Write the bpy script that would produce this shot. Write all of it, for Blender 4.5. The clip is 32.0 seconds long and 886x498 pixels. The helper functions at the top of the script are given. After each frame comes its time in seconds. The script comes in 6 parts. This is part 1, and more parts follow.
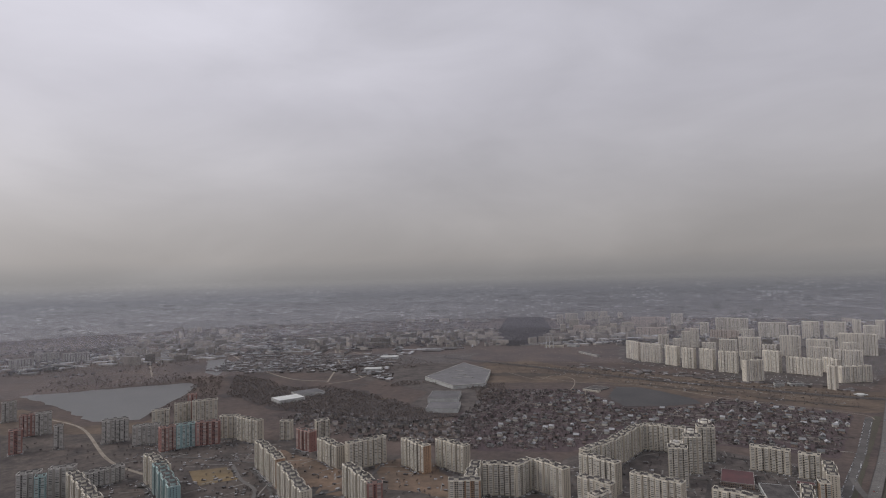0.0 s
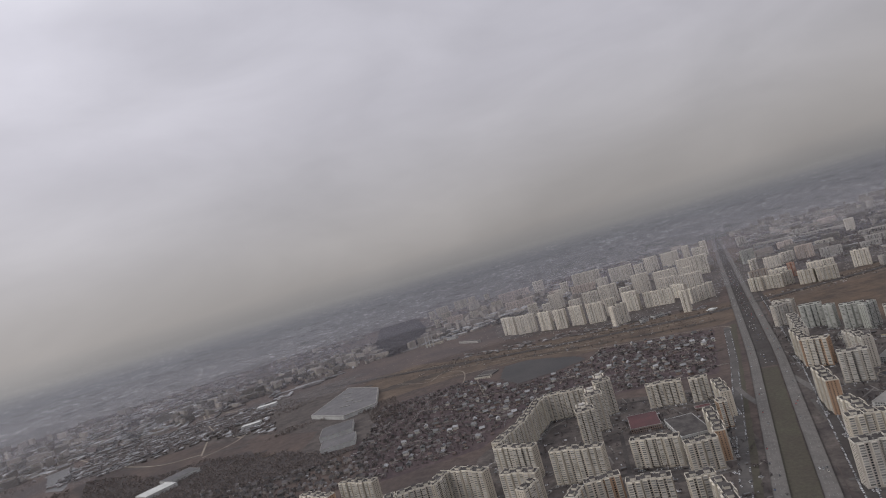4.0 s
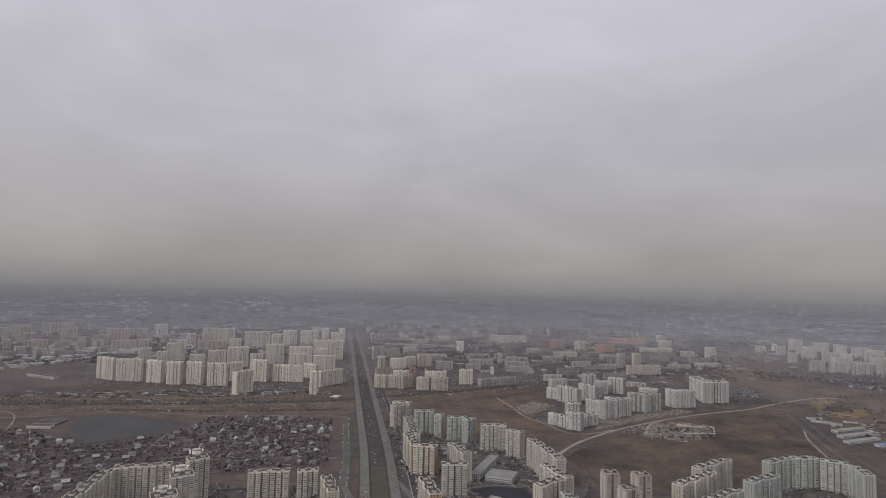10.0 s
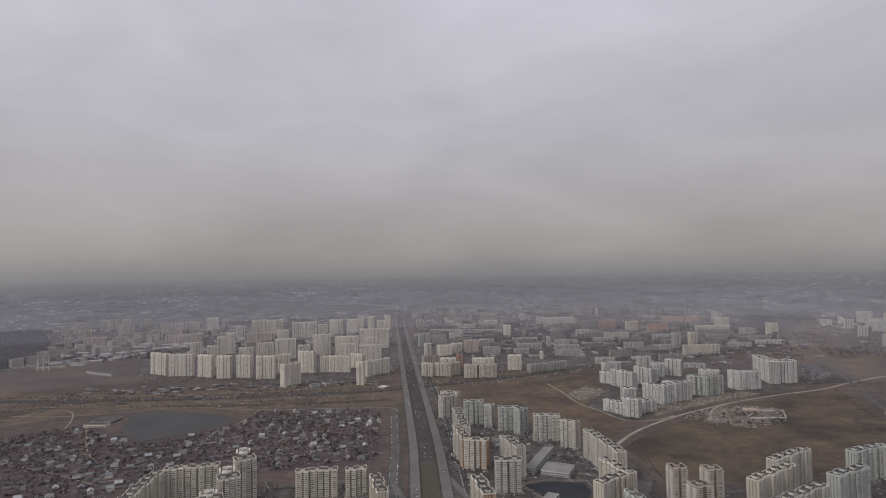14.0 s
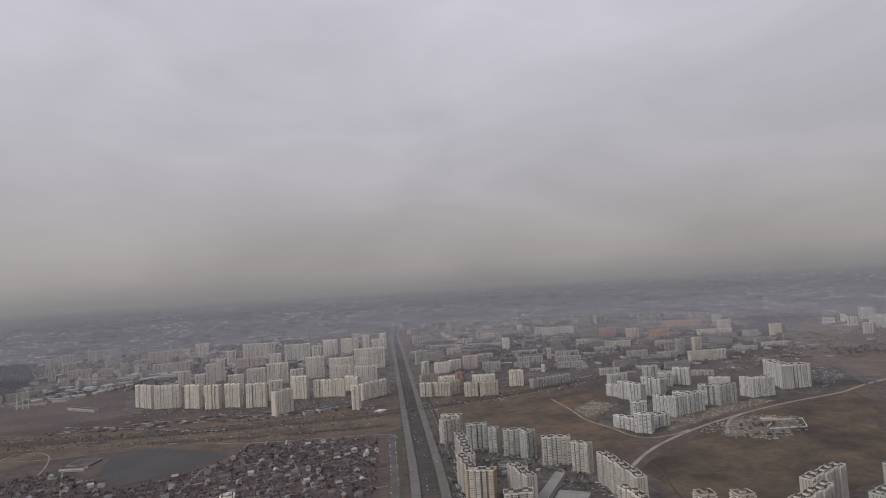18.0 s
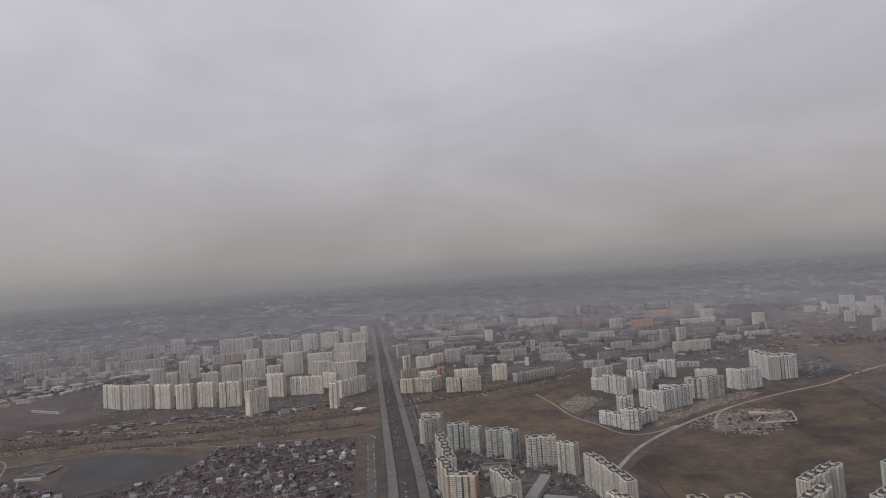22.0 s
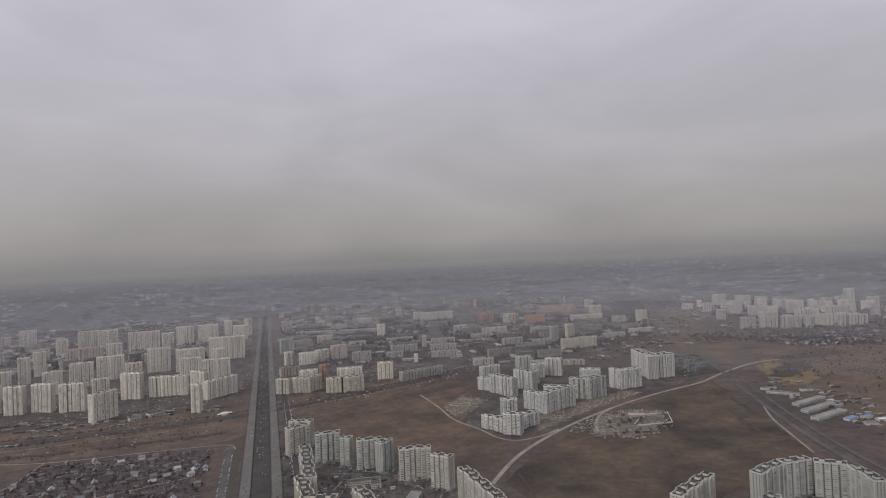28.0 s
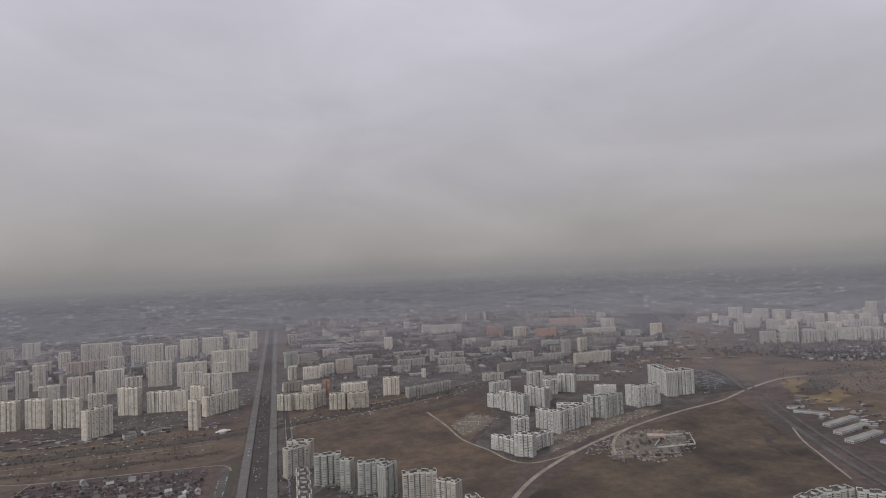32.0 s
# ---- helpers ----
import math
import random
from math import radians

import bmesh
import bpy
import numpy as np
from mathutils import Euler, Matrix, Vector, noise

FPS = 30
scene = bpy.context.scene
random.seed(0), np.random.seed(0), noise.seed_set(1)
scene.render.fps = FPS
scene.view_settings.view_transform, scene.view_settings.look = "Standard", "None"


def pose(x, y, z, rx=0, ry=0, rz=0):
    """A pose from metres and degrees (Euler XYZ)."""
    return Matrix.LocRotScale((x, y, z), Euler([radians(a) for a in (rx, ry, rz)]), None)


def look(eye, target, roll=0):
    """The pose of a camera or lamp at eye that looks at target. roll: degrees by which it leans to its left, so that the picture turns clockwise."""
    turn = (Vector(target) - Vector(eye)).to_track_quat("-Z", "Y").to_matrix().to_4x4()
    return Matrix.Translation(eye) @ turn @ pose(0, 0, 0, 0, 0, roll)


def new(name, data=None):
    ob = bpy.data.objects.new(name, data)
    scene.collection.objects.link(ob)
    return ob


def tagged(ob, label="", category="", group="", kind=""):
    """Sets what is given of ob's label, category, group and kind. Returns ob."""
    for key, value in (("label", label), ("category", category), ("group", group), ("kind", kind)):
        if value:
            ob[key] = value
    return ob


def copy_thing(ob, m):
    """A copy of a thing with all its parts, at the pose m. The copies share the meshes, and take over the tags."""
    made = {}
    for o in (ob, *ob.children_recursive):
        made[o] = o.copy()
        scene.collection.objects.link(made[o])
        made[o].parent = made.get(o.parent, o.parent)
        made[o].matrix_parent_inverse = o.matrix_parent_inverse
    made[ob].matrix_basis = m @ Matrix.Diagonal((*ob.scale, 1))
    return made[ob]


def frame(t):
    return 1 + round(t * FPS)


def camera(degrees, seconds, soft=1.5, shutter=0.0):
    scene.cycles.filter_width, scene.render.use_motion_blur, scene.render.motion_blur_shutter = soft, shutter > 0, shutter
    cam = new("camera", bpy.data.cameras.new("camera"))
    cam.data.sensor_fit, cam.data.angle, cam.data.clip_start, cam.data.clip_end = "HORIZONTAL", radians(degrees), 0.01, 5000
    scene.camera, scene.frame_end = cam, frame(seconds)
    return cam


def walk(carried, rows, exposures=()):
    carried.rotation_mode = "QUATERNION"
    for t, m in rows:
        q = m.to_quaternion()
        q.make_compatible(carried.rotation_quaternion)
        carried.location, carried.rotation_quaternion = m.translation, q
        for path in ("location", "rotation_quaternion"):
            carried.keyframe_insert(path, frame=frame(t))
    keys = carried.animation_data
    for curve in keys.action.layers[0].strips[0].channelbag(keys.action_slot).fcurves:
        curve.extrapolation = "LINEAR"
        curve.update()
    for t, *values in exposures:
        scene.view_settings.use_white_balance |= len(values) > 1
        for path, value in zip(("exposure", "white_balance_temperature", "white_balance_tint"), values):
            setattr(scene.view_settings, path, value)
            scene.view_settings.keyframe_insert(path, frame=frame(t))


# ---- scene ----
# ---- camera and path ----
cam = camera(75.1, 32.0, soft=1.1)
PATH = [
    (0, (-175.26, -2093.92, 358.80), (-226.05, -2007.91, 363.57), -1.27),
    (0.5, (-180.11, -2085.45, 360.07), (-230.67, -1999.26, 363.87), -3.48),
    (1, (-185.00, -2077.18, 360.98), (-234.05, -1990.08, 363.58), -3.31),
    (1.5, (-189.82, -2068.84, 360.98), (-237.71, -1981.07, 362.96), -3.79),
    (2, (-194.95, -2059.66, 360.14), (-242.09, -1971.48, 361.57), -7.74),
    (2.5, (-200.68, -2048.66, 358.47), (-244.29, -1958.68, 359.45), -10.87),
    (4.5, (-226.16, -1994.96, 351.64), (-246.15, -1897.05, 355.26), -18.19),
    (5, (-232.50, -1981.20, 350.34), (-243.25, -1881.87, 354.53), -20.83),
    (5.5, (-238.36, -1967.12, 348.67), (-241.67, -1867.26, 352.82), -21.12),
    (6, (-243.76, -1953.18, 346.47), (-239.41, -1853.35, 350.44), -20.93),
    (6.5, (-247.94, -1939.72, 344.06), (-234.79, -1840.62, 346.54), -17.52),
    (7, (-250.30, -1927.17, 341.32), (-231.67, -1828.94, 343.48), -12.35),
    (7.5, (-250.52, -1916.07, 338.80), (-228.60, -1818.54, 341.60), -7.77),
    (8, (-248.91, -1905.99, 336.35), (-224.61, -1809.06, 340.04), -6.54),
    (8.5, (-246.12, -1896.29, 334.72), (-219.94, -1799.88, 339.14), -5.81),
    (9, (-242.93, -1886.93, 333.83), (-215.38, -1790.93, 338.86), -5.82),
    (9.5, (-239.75, -1878.33, 333.64), (-210.08, -1782.98, 339.02), -2.51),
    (10, (-236.67, -1871.28, 333.99), (-206.79, -1776.10, 340.87), 1.37),
    (10.5, (-233.69, -1865.55, 334.76), (-206.90, -1769.43, 341.33), 0.99),
    (11, (-230.92, -1860.05, 335.68), (-204.80, -1763.69, 341.35), 1.40),
    (11.5, (-228.58, -1854.40, 336.40), (-201.27, -1758.37, 341.98), 0.42),
    (12, (-226.67, -1849.02, 336.93), (-201.13, -1752.53, 343.11), 0.20),
    (12.5, (-225.24, -1843.48, 337.46), (-200.45, -1746.79, 343.52), 1.01),
    (13, (-224.30, -1837.34, 338.36), (-199.08, -1740.70, 343.24), 1.67),
    (13.5, (-223.44, -1830.16, 339.85), (-200.35, -1732.95, 343.89), -0.64),
    (15.5, (-220.21, -1794.23, 345.70), (-197.51, -1696.91, 349.57), -1.11),
    (16, (-218.71, -1785.09, 346.52), (-195.83, -1687.87, 351.58), -0.95),
    (16.5, (-216.52, -1776.07, 346.88), (-193.14, -1679.03, 352.90), -2.14),
    (17, (-213.90, -1767.42, 347.05), (-190.15, -1670.46, 353.02), -4.29),
    (17.5, (-211.04, -1759.37, 347.52), (-186.43, -1662.65, 353.86), -3.65),
    (18, (-208.11, -1751.88, 348.33), (-183.98, -1655.03, 354.45), -3.42),
    (18.5, (-205.14, -1744.68, 349.40), (-180.45, -1647.91, 354.41), -3.02),
    (19, (-202.29, -1737.73, 350.45), (-176.29, -1641.26, 354.64), -3.48),
    (19.5, (-199.62, -1731.05, 351.35), (-173.94, -1634.49, 355.58), -1.96),
    (20, (-197.12, -1724.59, 352.07), (-171.88, -1627.91, 356.08), -1.62),
    (20.5, (-194.52, -1718.18, 352.70), (-169.33, -1621.49, 356.74), -2.21),
    (21, (-191.64, -1711.57, 353.17), (-166.44, -1614.90, 357.60), -3.12),
    (21.5, (-188.37, -1704.63, 353.65), (-161.54, -1608.40, 358.07), -3.02),
    (22, (-184.69, -1697.57, 354.01), (-157.84, -1601.33, 358.33), -3.96),
    (22.5, (-180.32, -1690.39, 354.19), (-153.37, -1594.21, 359.03), -4.06),
    (23, (-175.07, -1682.99, 354.06), (-147.31, -1587.05, 359.07), -4.28),
    (23.5, (-168.93, -1675.48, 353.62), (-139.91, -1579.92, 358.79), -4.93),
    (24, (-162.11, -1668.01, 353.05), (-132.06, -1572.78, 358.27), -5.14),
    (24.5, (-154.79, -1660.71, 352.62), (-123.82, -1565.75, 357.58), -6.88),
    (25, (-147.18, -1653.82, 352.62), (-113.53, -1559.77, 357.51), -6.39),
    (25.5, (-139.67, -1647.52, 353.32), (-103.13, -1554.58, 358.51), -6.84),
    (27.5, (-111.28, -1624.74, 358.53), (-69.82, -1533.77, 360.72), -4.06),
    (28, (-105.24, -1618.78, 359.78), (-63.05, -1528.13, 361.50), -2.35),
    (28.5, (-100.27, -1612.46, 360.84), (-57.65, -1522.01, 362.34), -0.18),
    (29, (-96.18, -1605.88, 361.53), (-54.10, -1515.18, 363.32), 0.06),
    (29.5, (-92.70, -1599.18, 361.57), (-51.30, -1508.18, 363.78), -0.02),
    (30, (-89.55, -1592.49, 361.09), (-48.58, -1501.30, 363.71), 0.46),
    (30.5, (-86.51, -1585.87, 360.13), (-46.31, -1494.36, 363.34), 0.88),
    (31, (-83.37, -1579.40, 358.85), (-44.13, -1487.49, 362.41), -1.35),
    (31.5, (-80.10, -1573.07, 357.37), (-40.55, -1481.30, 361.06), -2.79),
    (32, (-76.68, -1566.81, 355.74), (-35.94, -1475.57, 359.71), -2.33),
]
walk(cam, [(t, look(eye, target, roll)) for t, eye, target, roll in PATH],
     exposures=[(0.0, -0.07), (2.0, 0.0), (5.0, -0.04), (7.0, 0.02), (9.0, 0.0), (32.0, 0.0)])

# ---- world and sun: an overcast spring day with a smoggy horizon ----
SUN_UP, SUN_ROUND = radians(38), radians(252)
world = bpy.data.worlds.new("overcast_sky")
scene.world = world
world.use_nodes = True
wn, wl = world.node_tree.nodes, world.node_tree.links
wn.clear()


def wnode(kind, **values):
    n = wn.new(kind)
    for k, v in values.items():
        n.inputs[k].default_value = v
    return n


w_out = wn.new("ShaderNodeOutputWorld")
w_bg = wnode("ShaderNodeBackground", Strength=0.1)
sky = wn.new("ShaderNodeTexSky")
sky.sky_type = "NISHITA"
sky.sun_disc = False
sky.sun_elevation, sky.sun_rotation = SUN_UP, SUN_ROUND
sky.air_density, sky.dust_density = 1.0, 4.0
w_co = wn.new("ShaderNodeTexCoord")
w_sep = wn.new("ShaderNodeSeparateXYZ")
wl.new(w_co.outputs["Generated"], w_sep.inputs[0])
# cloud deck: brightness rises from the horizon to the zenith
w_ramp = wn.new("ShaderNodeValToRGB")
r = w_ramp.color_ramp
r.elements[0].position, r.elements[0].color = 0.0, (0.228, 0.223, 0.226, 1)
r.elements[1].position, r.elements[1].color = 1.0, (1.635, 1.643, 1.755, 1)
for where, colour in ((0.012, (0.270, 0.260, 0.261, 1)), (0.032, (0.324, 0.306, 0.302, 1)), (0.09, (0.384, 0.366, 0.369, 1)), (0.19, (0.459, 0.446, 0.474, 1)),
                      (0.285, (0.505, 0.494, 0.544, 1)), (0.46, (0.575, 0.567, 0.634, 1))):
    e = r.elements.new(where)
    e.color = colour
wl.new(w_sep.outputs["Z"], w_ramp.inputs[0])
# soft cloud forms, stretched along the horizon
w_map = wn.new("ShaderNodeMapping")
w_map.inputs["Scale"].default_value = (1.6, 1.6, 4.2)
wl.new(w_co.outputs["Generated"], w_map.inputs["Vector"])
w_noise = wnode("ShaderNodeTexNoise", Scale=1.7, Detail=5.0, Roughness=0.52, Distortion=0.35)
wl.new(w_map.outputs[0], w_noise.inputs["Vector"])
w_span = wn.new("ShaderNodeMapRange")
w_span.inputs["From Min"].default_value, w_span.inputs["From Max"].default_value = 0.3, 0.7
w_span.inputs["To Min"].default_value, w_span.inputs["To Max"].default_value = 0.9, 1.1
wl.new(w_noise.outputs["Fac"], w_span.inputs["Value"])
w_mul = wn.new("ShaderNodeMix")
w_mul.data_type, w_mul.blend_type = "RGBA", "MULTIPLY"
w_mul.inputs[0].default_value = 1.0
wl.new(w_ramp.outputs[0], w_mul.inputs[6])
wl.new(w_span.outputs[0], w_mul.inputs[7])
# the deck is brighter round the hidden sun
w_dot = wn.new("ShaderNodeVectorMath")
w_dot.operation = "DOT_PRODUCT"
w_dot.inputs[1].default_value = (math.sin(SUN_ROUND), math.cos(SUN_ROUND), 0.15)
wl.new(w_co.outputs["Generated"], w_dot.inputs[0])
w_glow = wn.new("ShaderNodeMapRange")
w_glow.interpolation_type = "SMOOTHSTEP"
w_glow.inputs["From Min"].default_value, w_glow.inputs["From Max"].default_value = 0.05, 1.05
w_glow.inputs["To Min"].default_value, w_glow.inputs["To Max"].default_value = 1.0, 1.4
wl.new(w_dot.outputs["Value"], w_glow.inputs["Value"])
w_sun = wn.new("ShaderNodeMix")
w_sun.data_type, w_sun.blend_type = "RGBA", "MULTIPLY"
w_sun.inputs[0].default_value = 1.0
wl.new(w_mul.outputs[2], w_sun.inputs[6])
wl.new(w_glow.outputs[0], w_sun.inputs[7])
w_ten = wn.new("ShaderNodeMix")
w_ten.data_type, w_ten.blend_type = "RGBA", "MULTIPLY"
w_ten.inputs[0].default_value = 1.0
w_ten.inputs[7].default_value = (10, 10, 10, 1)
wl.new(w_sun.outputs[2], w_ten.inputs[6])
# a little of the clear sky shows through the deck
w_mix = wn.new("ShaderNodeMix")
w_mix.data_type = "RGBA"
w_mix.inputs[0].default_value = 0.97
wl.new(sky.outputs[0], w_mix.inputs[6])
wl.new(w_ten.outputs[2], w_mix.inputs[7])
wl.new(w_mix.outputs[2], w_bg.inputs["Color"])
wl.new(w_bg.outputs[0], w_out.inputs[0])

sun_lamp = new("sun", bpy.data.lights.new("sun", "SUN"))
sun_lamp.data.energy, sun_lamp.data.angle, sun_lamp.data.color = 1.3, radians(18), (1.0, 0.96, 0.9)
sun_lamp.matrix_world = look((0, 0, 500), Vector((0, 0, 500)) - Vector((math.sin(SUN_ROUND) * math.cos(SUN_UP), math.cos(SUN_ROUND) * math.cos(SUN_UP), math.sin(SUN_UP))) * 100)

# ---- materials ----
def material(name, colour, rough=0.9, second=None, scale=0.05, detail=6.0, fine=None, metal=0.0, island=0.0, bump=0.0, streak=False, piece=0.0, spec=0.2, grit=0.18):
    """A painted, mineral or earthy surface: two colours mixed by a large noise, a fine grain, and a shift from piece to piece."""
    m = bpy.data.materials.new(name)
    m.use_nodes = True
    n, l = m.node_tree.nodes, m.node_tree.links
    b = n["Principled BSDF"]
    b.inputs["Roughness"].default_value, b.inputs["Metallic"].default_value = rough, metal
    b.inputs["Specular IOR Level"].default_value = spec
    co = n.new("ShaderNodeTexCoord")
    big = n.new("ShaderNodeTexNoise")
    big.inputs["Scale"].default_value, big.inputs["Detail"].default_value, big.inputs["Roughness"].default_value = scale, detail, 0.62
    src = co.outputs["Object"]
    if streak:
        mp = n.new("ShaderNodeMapping")
        mp.inputs["Scale"].default_value = (1, 1, 0.12)
        l.new(src, mp.inputs[0])
        src = mp.outputs[0]
    l.new(src, big.inputs["Vector"])
    span = n.new("ShaderNodeMapRange")
    span.inputs["From Min"].default_value, span.inputs["From Max"].default_value = 0.36, 0.64
    l.new(big.outputs["Fac"], span.inputs["Value"])
    mix = n.new("ShaderNodeMix")
    mix.data_type = "RGBA"
    mix.inputs[6].default_value = (*colour, 1)
    mix.inputs[7].default_value = (*(second or [c * 0.8 for c in colour]), 1)
    l.new(span.outputs[0], mix.inputs[0])
    grain = n.new("ShaderNodeTexNoise")
    grain.inputs["Scale"].default_value, grain.inputs["Detail"].default_value = fine or scale * 14, 3.0 if grit < 0.3 else 7.0
    grain.inputs["Roughness"].default_value = 0.5 if grit < 0.3 else 0.78
    l.new(co.outputs["Object"], grain.inputs["Vector"])
    hsv = n.new("ShaderNodeHueSaturation")
    l.new(mix.outputs[2], hsv.inputs["Color"])
    val = n.new("ShaderNodeMapRange")
    val.inputs["From Min"].default_value, val.inputs["From Max"].default_value = 0.25, 0.75
    val.inputs["To Min"].default_value, val.inputs["To Max"].default_value = 1 - grit, 1 + grit
    l.new(grain.outputs["Fac"], val.inputs["Value"])
    out = val.outputs[0]
    for amount, kind, socket in ((island, "ShaderNodeNewGeometry", "Random Per Island"), (piece, "ShaderNodeObjectInfo", "Random")):
        if amount:
            g = n.new(kind)
            mr = n.new("ShaderNodeMapRange")
            mr.inputs["To Min"].default_value, mr.inputs["To Max"].default_value = 1 - amount, 1 + amount
            l.new(g.outputs[socket], mr.inputs["Value"])
            mu = n.new("ShaderNodeMath")
            mu.operation = "MULTIPLY"
            l.new(out, mu.inputs[0])
            l.new(mr.outputs[0], mu.inputs[1])
            out = mu.outputs[0]
    l.new(out, hsv.inputs["Value"])
    l.new(hsv.outputs[0], b.inputs["Base Color"])
    if bump:
        bp = n.new("ShaderNodeBump")
        bp.inputs["Strength"].default_value, bp.inputs["Distance"].default_value = 0.6, bump
        l.new(grain.outputs["Fac"], bp.inputs["Height"])
        l.new(bp.outputs[0], b.inputs["Normal"])
    return m


def glossy(name, colour, rough, island=0.0):
    return material(name, colour, rough, [c * 1.25 for c in colour], 0.15, island=island)


WALL = {
    "w": (material("white_panels", (0.585, 0.535, 0.46), 0.85, (0.48, 0.438, 0.375), 0.05, streak=True, piece=0.08), material("white_loggias", (0.73, 0.68, 0.60), 0.8, (0.61, 0.567, 0.50), 0.07, streak=True, piece=0.05)),
    "n": (material("off_white_panels", (0.41, 0.378, 0.333), 0.85, (0.33, 0.303, 0.266), 0.05, streak=True, piece=0.08), material("off_white_loggias", (0.49, 0.462, 0.413), 0.8, (0.41, 0.386, 0.345), 0.07, streak=True, piece=0.05)),
    "g": (material("pale_green_panels", (0.345, 0.35, 0.318), 0.85, (0.275, 0.278, 0.252), 0.05, streak=True, piece=0.08), material("white_green_loggias", (0.43, 0.436, 0.403), 0.8, (0.355, 0.358, 0.33), 0.07, streak=True, piece=0.05)),
    "y": (material("cream_panels", (0.46, 0.415, 0.345), 0.85, (0.37, 0.333, 0.277), 0.05, streak=True, piece=0.08), material("cream_loggias", (0.55, 0.508, 0.437), 0.8, (0.45, 0.415, 0.355), 0.07, streak=True, piece=0.05)),
    "o": (material("ochre_panels", (0.36, 0.245, 0.165), 0.85, (0.30, 0.20, 0.135), 0.05, streak=True, piece=0.08), material("cream_bays", (0.51, 0.44, 0.345), 0.8, (0.42, 0.36, 0.28), 0.07, streak=True, piece=0.05)),
    "r": (material("brick_red_panels", (0.27, 0.145, 0.13), 0.85, (0.21, 0.115, 0.10), 0.05, streak=True, piece=0.08), material("brown_bays", (0.37, 0.25, 0.22), 0.8, (0.30, 0.205, 0.18), 0.07, streak=True, piece=0.05)),
    "p": (material("dusty_pink_panels", (0.49, 0.41, 0.36), 0.88, (0.40, 0.335, 0.295), 0.05, streak=True, piece=0.08), material("pinkish_bays", (0.60, 0.52, 0.46), 0.85, (0.50, 0.43, 0.38), 0.07, streak=True, piece=0.05)),
    "t": (material("teal_panels", (0.24, 0.33, 0.335), 0.85, (0.19, 0.265, 0.27), 0.05, streak=True, piece=0.08), material("grey_teal_bays", (0.340, 0.430, 0.420), 0.8, (0.279, 0.353, 0.344), 0.07, streak=True, piece=0.05)),
    "b": (material("beige_brick", (0.32, 0.262, 0.21), 0.85, (0.25, 0.205, 0.165), 0.05, streak=True, piece=0.08), material("sandy_bays", (0.42, 0.36, 0.295), 0.8, (0.34, 0.29, 0.24), 0.07, streak=True, piece=0.05)),
    "u": (material("raw_light_panels", (0.420, 0.410, 0.385), 0.85, (0.328, 0.320, 0.300), 0.05, streak=True, piece=0.08), material("white_grooved_bays", (0.580, 0.570, 0.545), 0.8, (0.476, 0.467, 0.447), 0.07, streak=True, piece=0.05)),
    "c": (material("terracotta_panels", (0.36, 0.20, 0.145), 0.85, (0.29, 0.16, 0.12), 0.05, streak=True, piece=0.08), material("terracotta_bays", (0.43, 0.27, 0.20), 0.8, (0.36, 0.22, 0.165), 0.07, streak=True, piece=0.05)),
    "f": (material("grey_panels", (0.320, 0.300, 0.280), 0.85, (0.250, 0.234, 0.218), 0.05, streak=True, piece=0.08), material("light_grey_bays", (0.420, 0.400, 0.375), 0.8, (0.344, 0.328, 0.307), 0.07, streak=True, piece=0.05)),
}
M_ROOF = material("bitumen_roof", (0.042, 0.039, 0.039), 1.0, (0.075, 0.069, 0.067), 0.08, piece=0.2, spec=0.04, grit=0.35)
M_PARAPET = material("roof_edge_concrete", (0.30, 0.29, 0.27), 0.9, (0.21, 0.20, 0.19), 0.1)
M_PANE = glossy("window_glass", (0.040, 0.041, 0.045), 0.25, island=0.8)
M_LOGGIA = glossy("loggia_glazing", (0.19, 0.186, 0.178), 0.3, island=0.6)
M_GROUND = material("spring_ground", (0.073, 0.055, 0.048), 1.0, (0.044, 0.036, 0.035), 0.005, 9.0, fine=0.05, grit=0.5)
M_WOODS = material("bare_wood_floor", (0.050, 0.042, 0.041), 1.0, (0.038, 0.033, 0.033), 0.01, 8.0, fine=0.2, grit=0.4)
M_EARTH = material("ploughed_brown_earth", (0.085, 0.060, 0.044), 1.0, (0.046, 0.036, 0.030), 0.009, 10.0, fine=0.045, bump=0.3, grit=0.45)
M_FIELD = material("brown_field_soil", (0.074, 0.055, 0.040), 1.0, (0.029, 0.024, 0.021), 0.008, 10.0, fine=0.05, bump=0.3, grit=0.4)
M_SAND = material("trampled_sand", (0.115, 0.094, 0.074), 1.0, (0.075, 0.062, 0.052), 0.02, 9.0, fine=0.07, grit=0.45)
M_GRASS = material("dry_grass", (0.089, 0.067, 0.051), 1.0, (0.056, 0.043, 0.036), 0.012, 9.0, fine=0.05, grit=0.4)
M_LAWN = material("early_lawn", (0.052, 0.049, 0.037), 1.0, (0.046, 0.040, 0.033), 0.02, 7.0, fine=0.2, grit=0.35)
M_YARD = material("worn_yard", (0.078, 0.067, 0.062), 1.0, (0.038, 0.033, 0.032), 0.025, 9.0, fine=0.09, grit=0.55)
M_ASPHALT = material("dark_asphalt", (0.058, 0.053, 0.051), 1.0, (0.043, 0.039, 0.038), 0.03, fine=0.2, spec=0.05)
M_ROAD = material("light_asphalt", (0.108, 0.101, 0.096), 1.0, (0.088, 0.083, 0.080), 0.02, fine=0.2, spec=0.05)
M_STREET = material("street_asphalt", (0.085, 0.080, 0.077), 1.0, (0.062, 0.058, 0.057), 0.02, fine=0.2, spec=0.05)
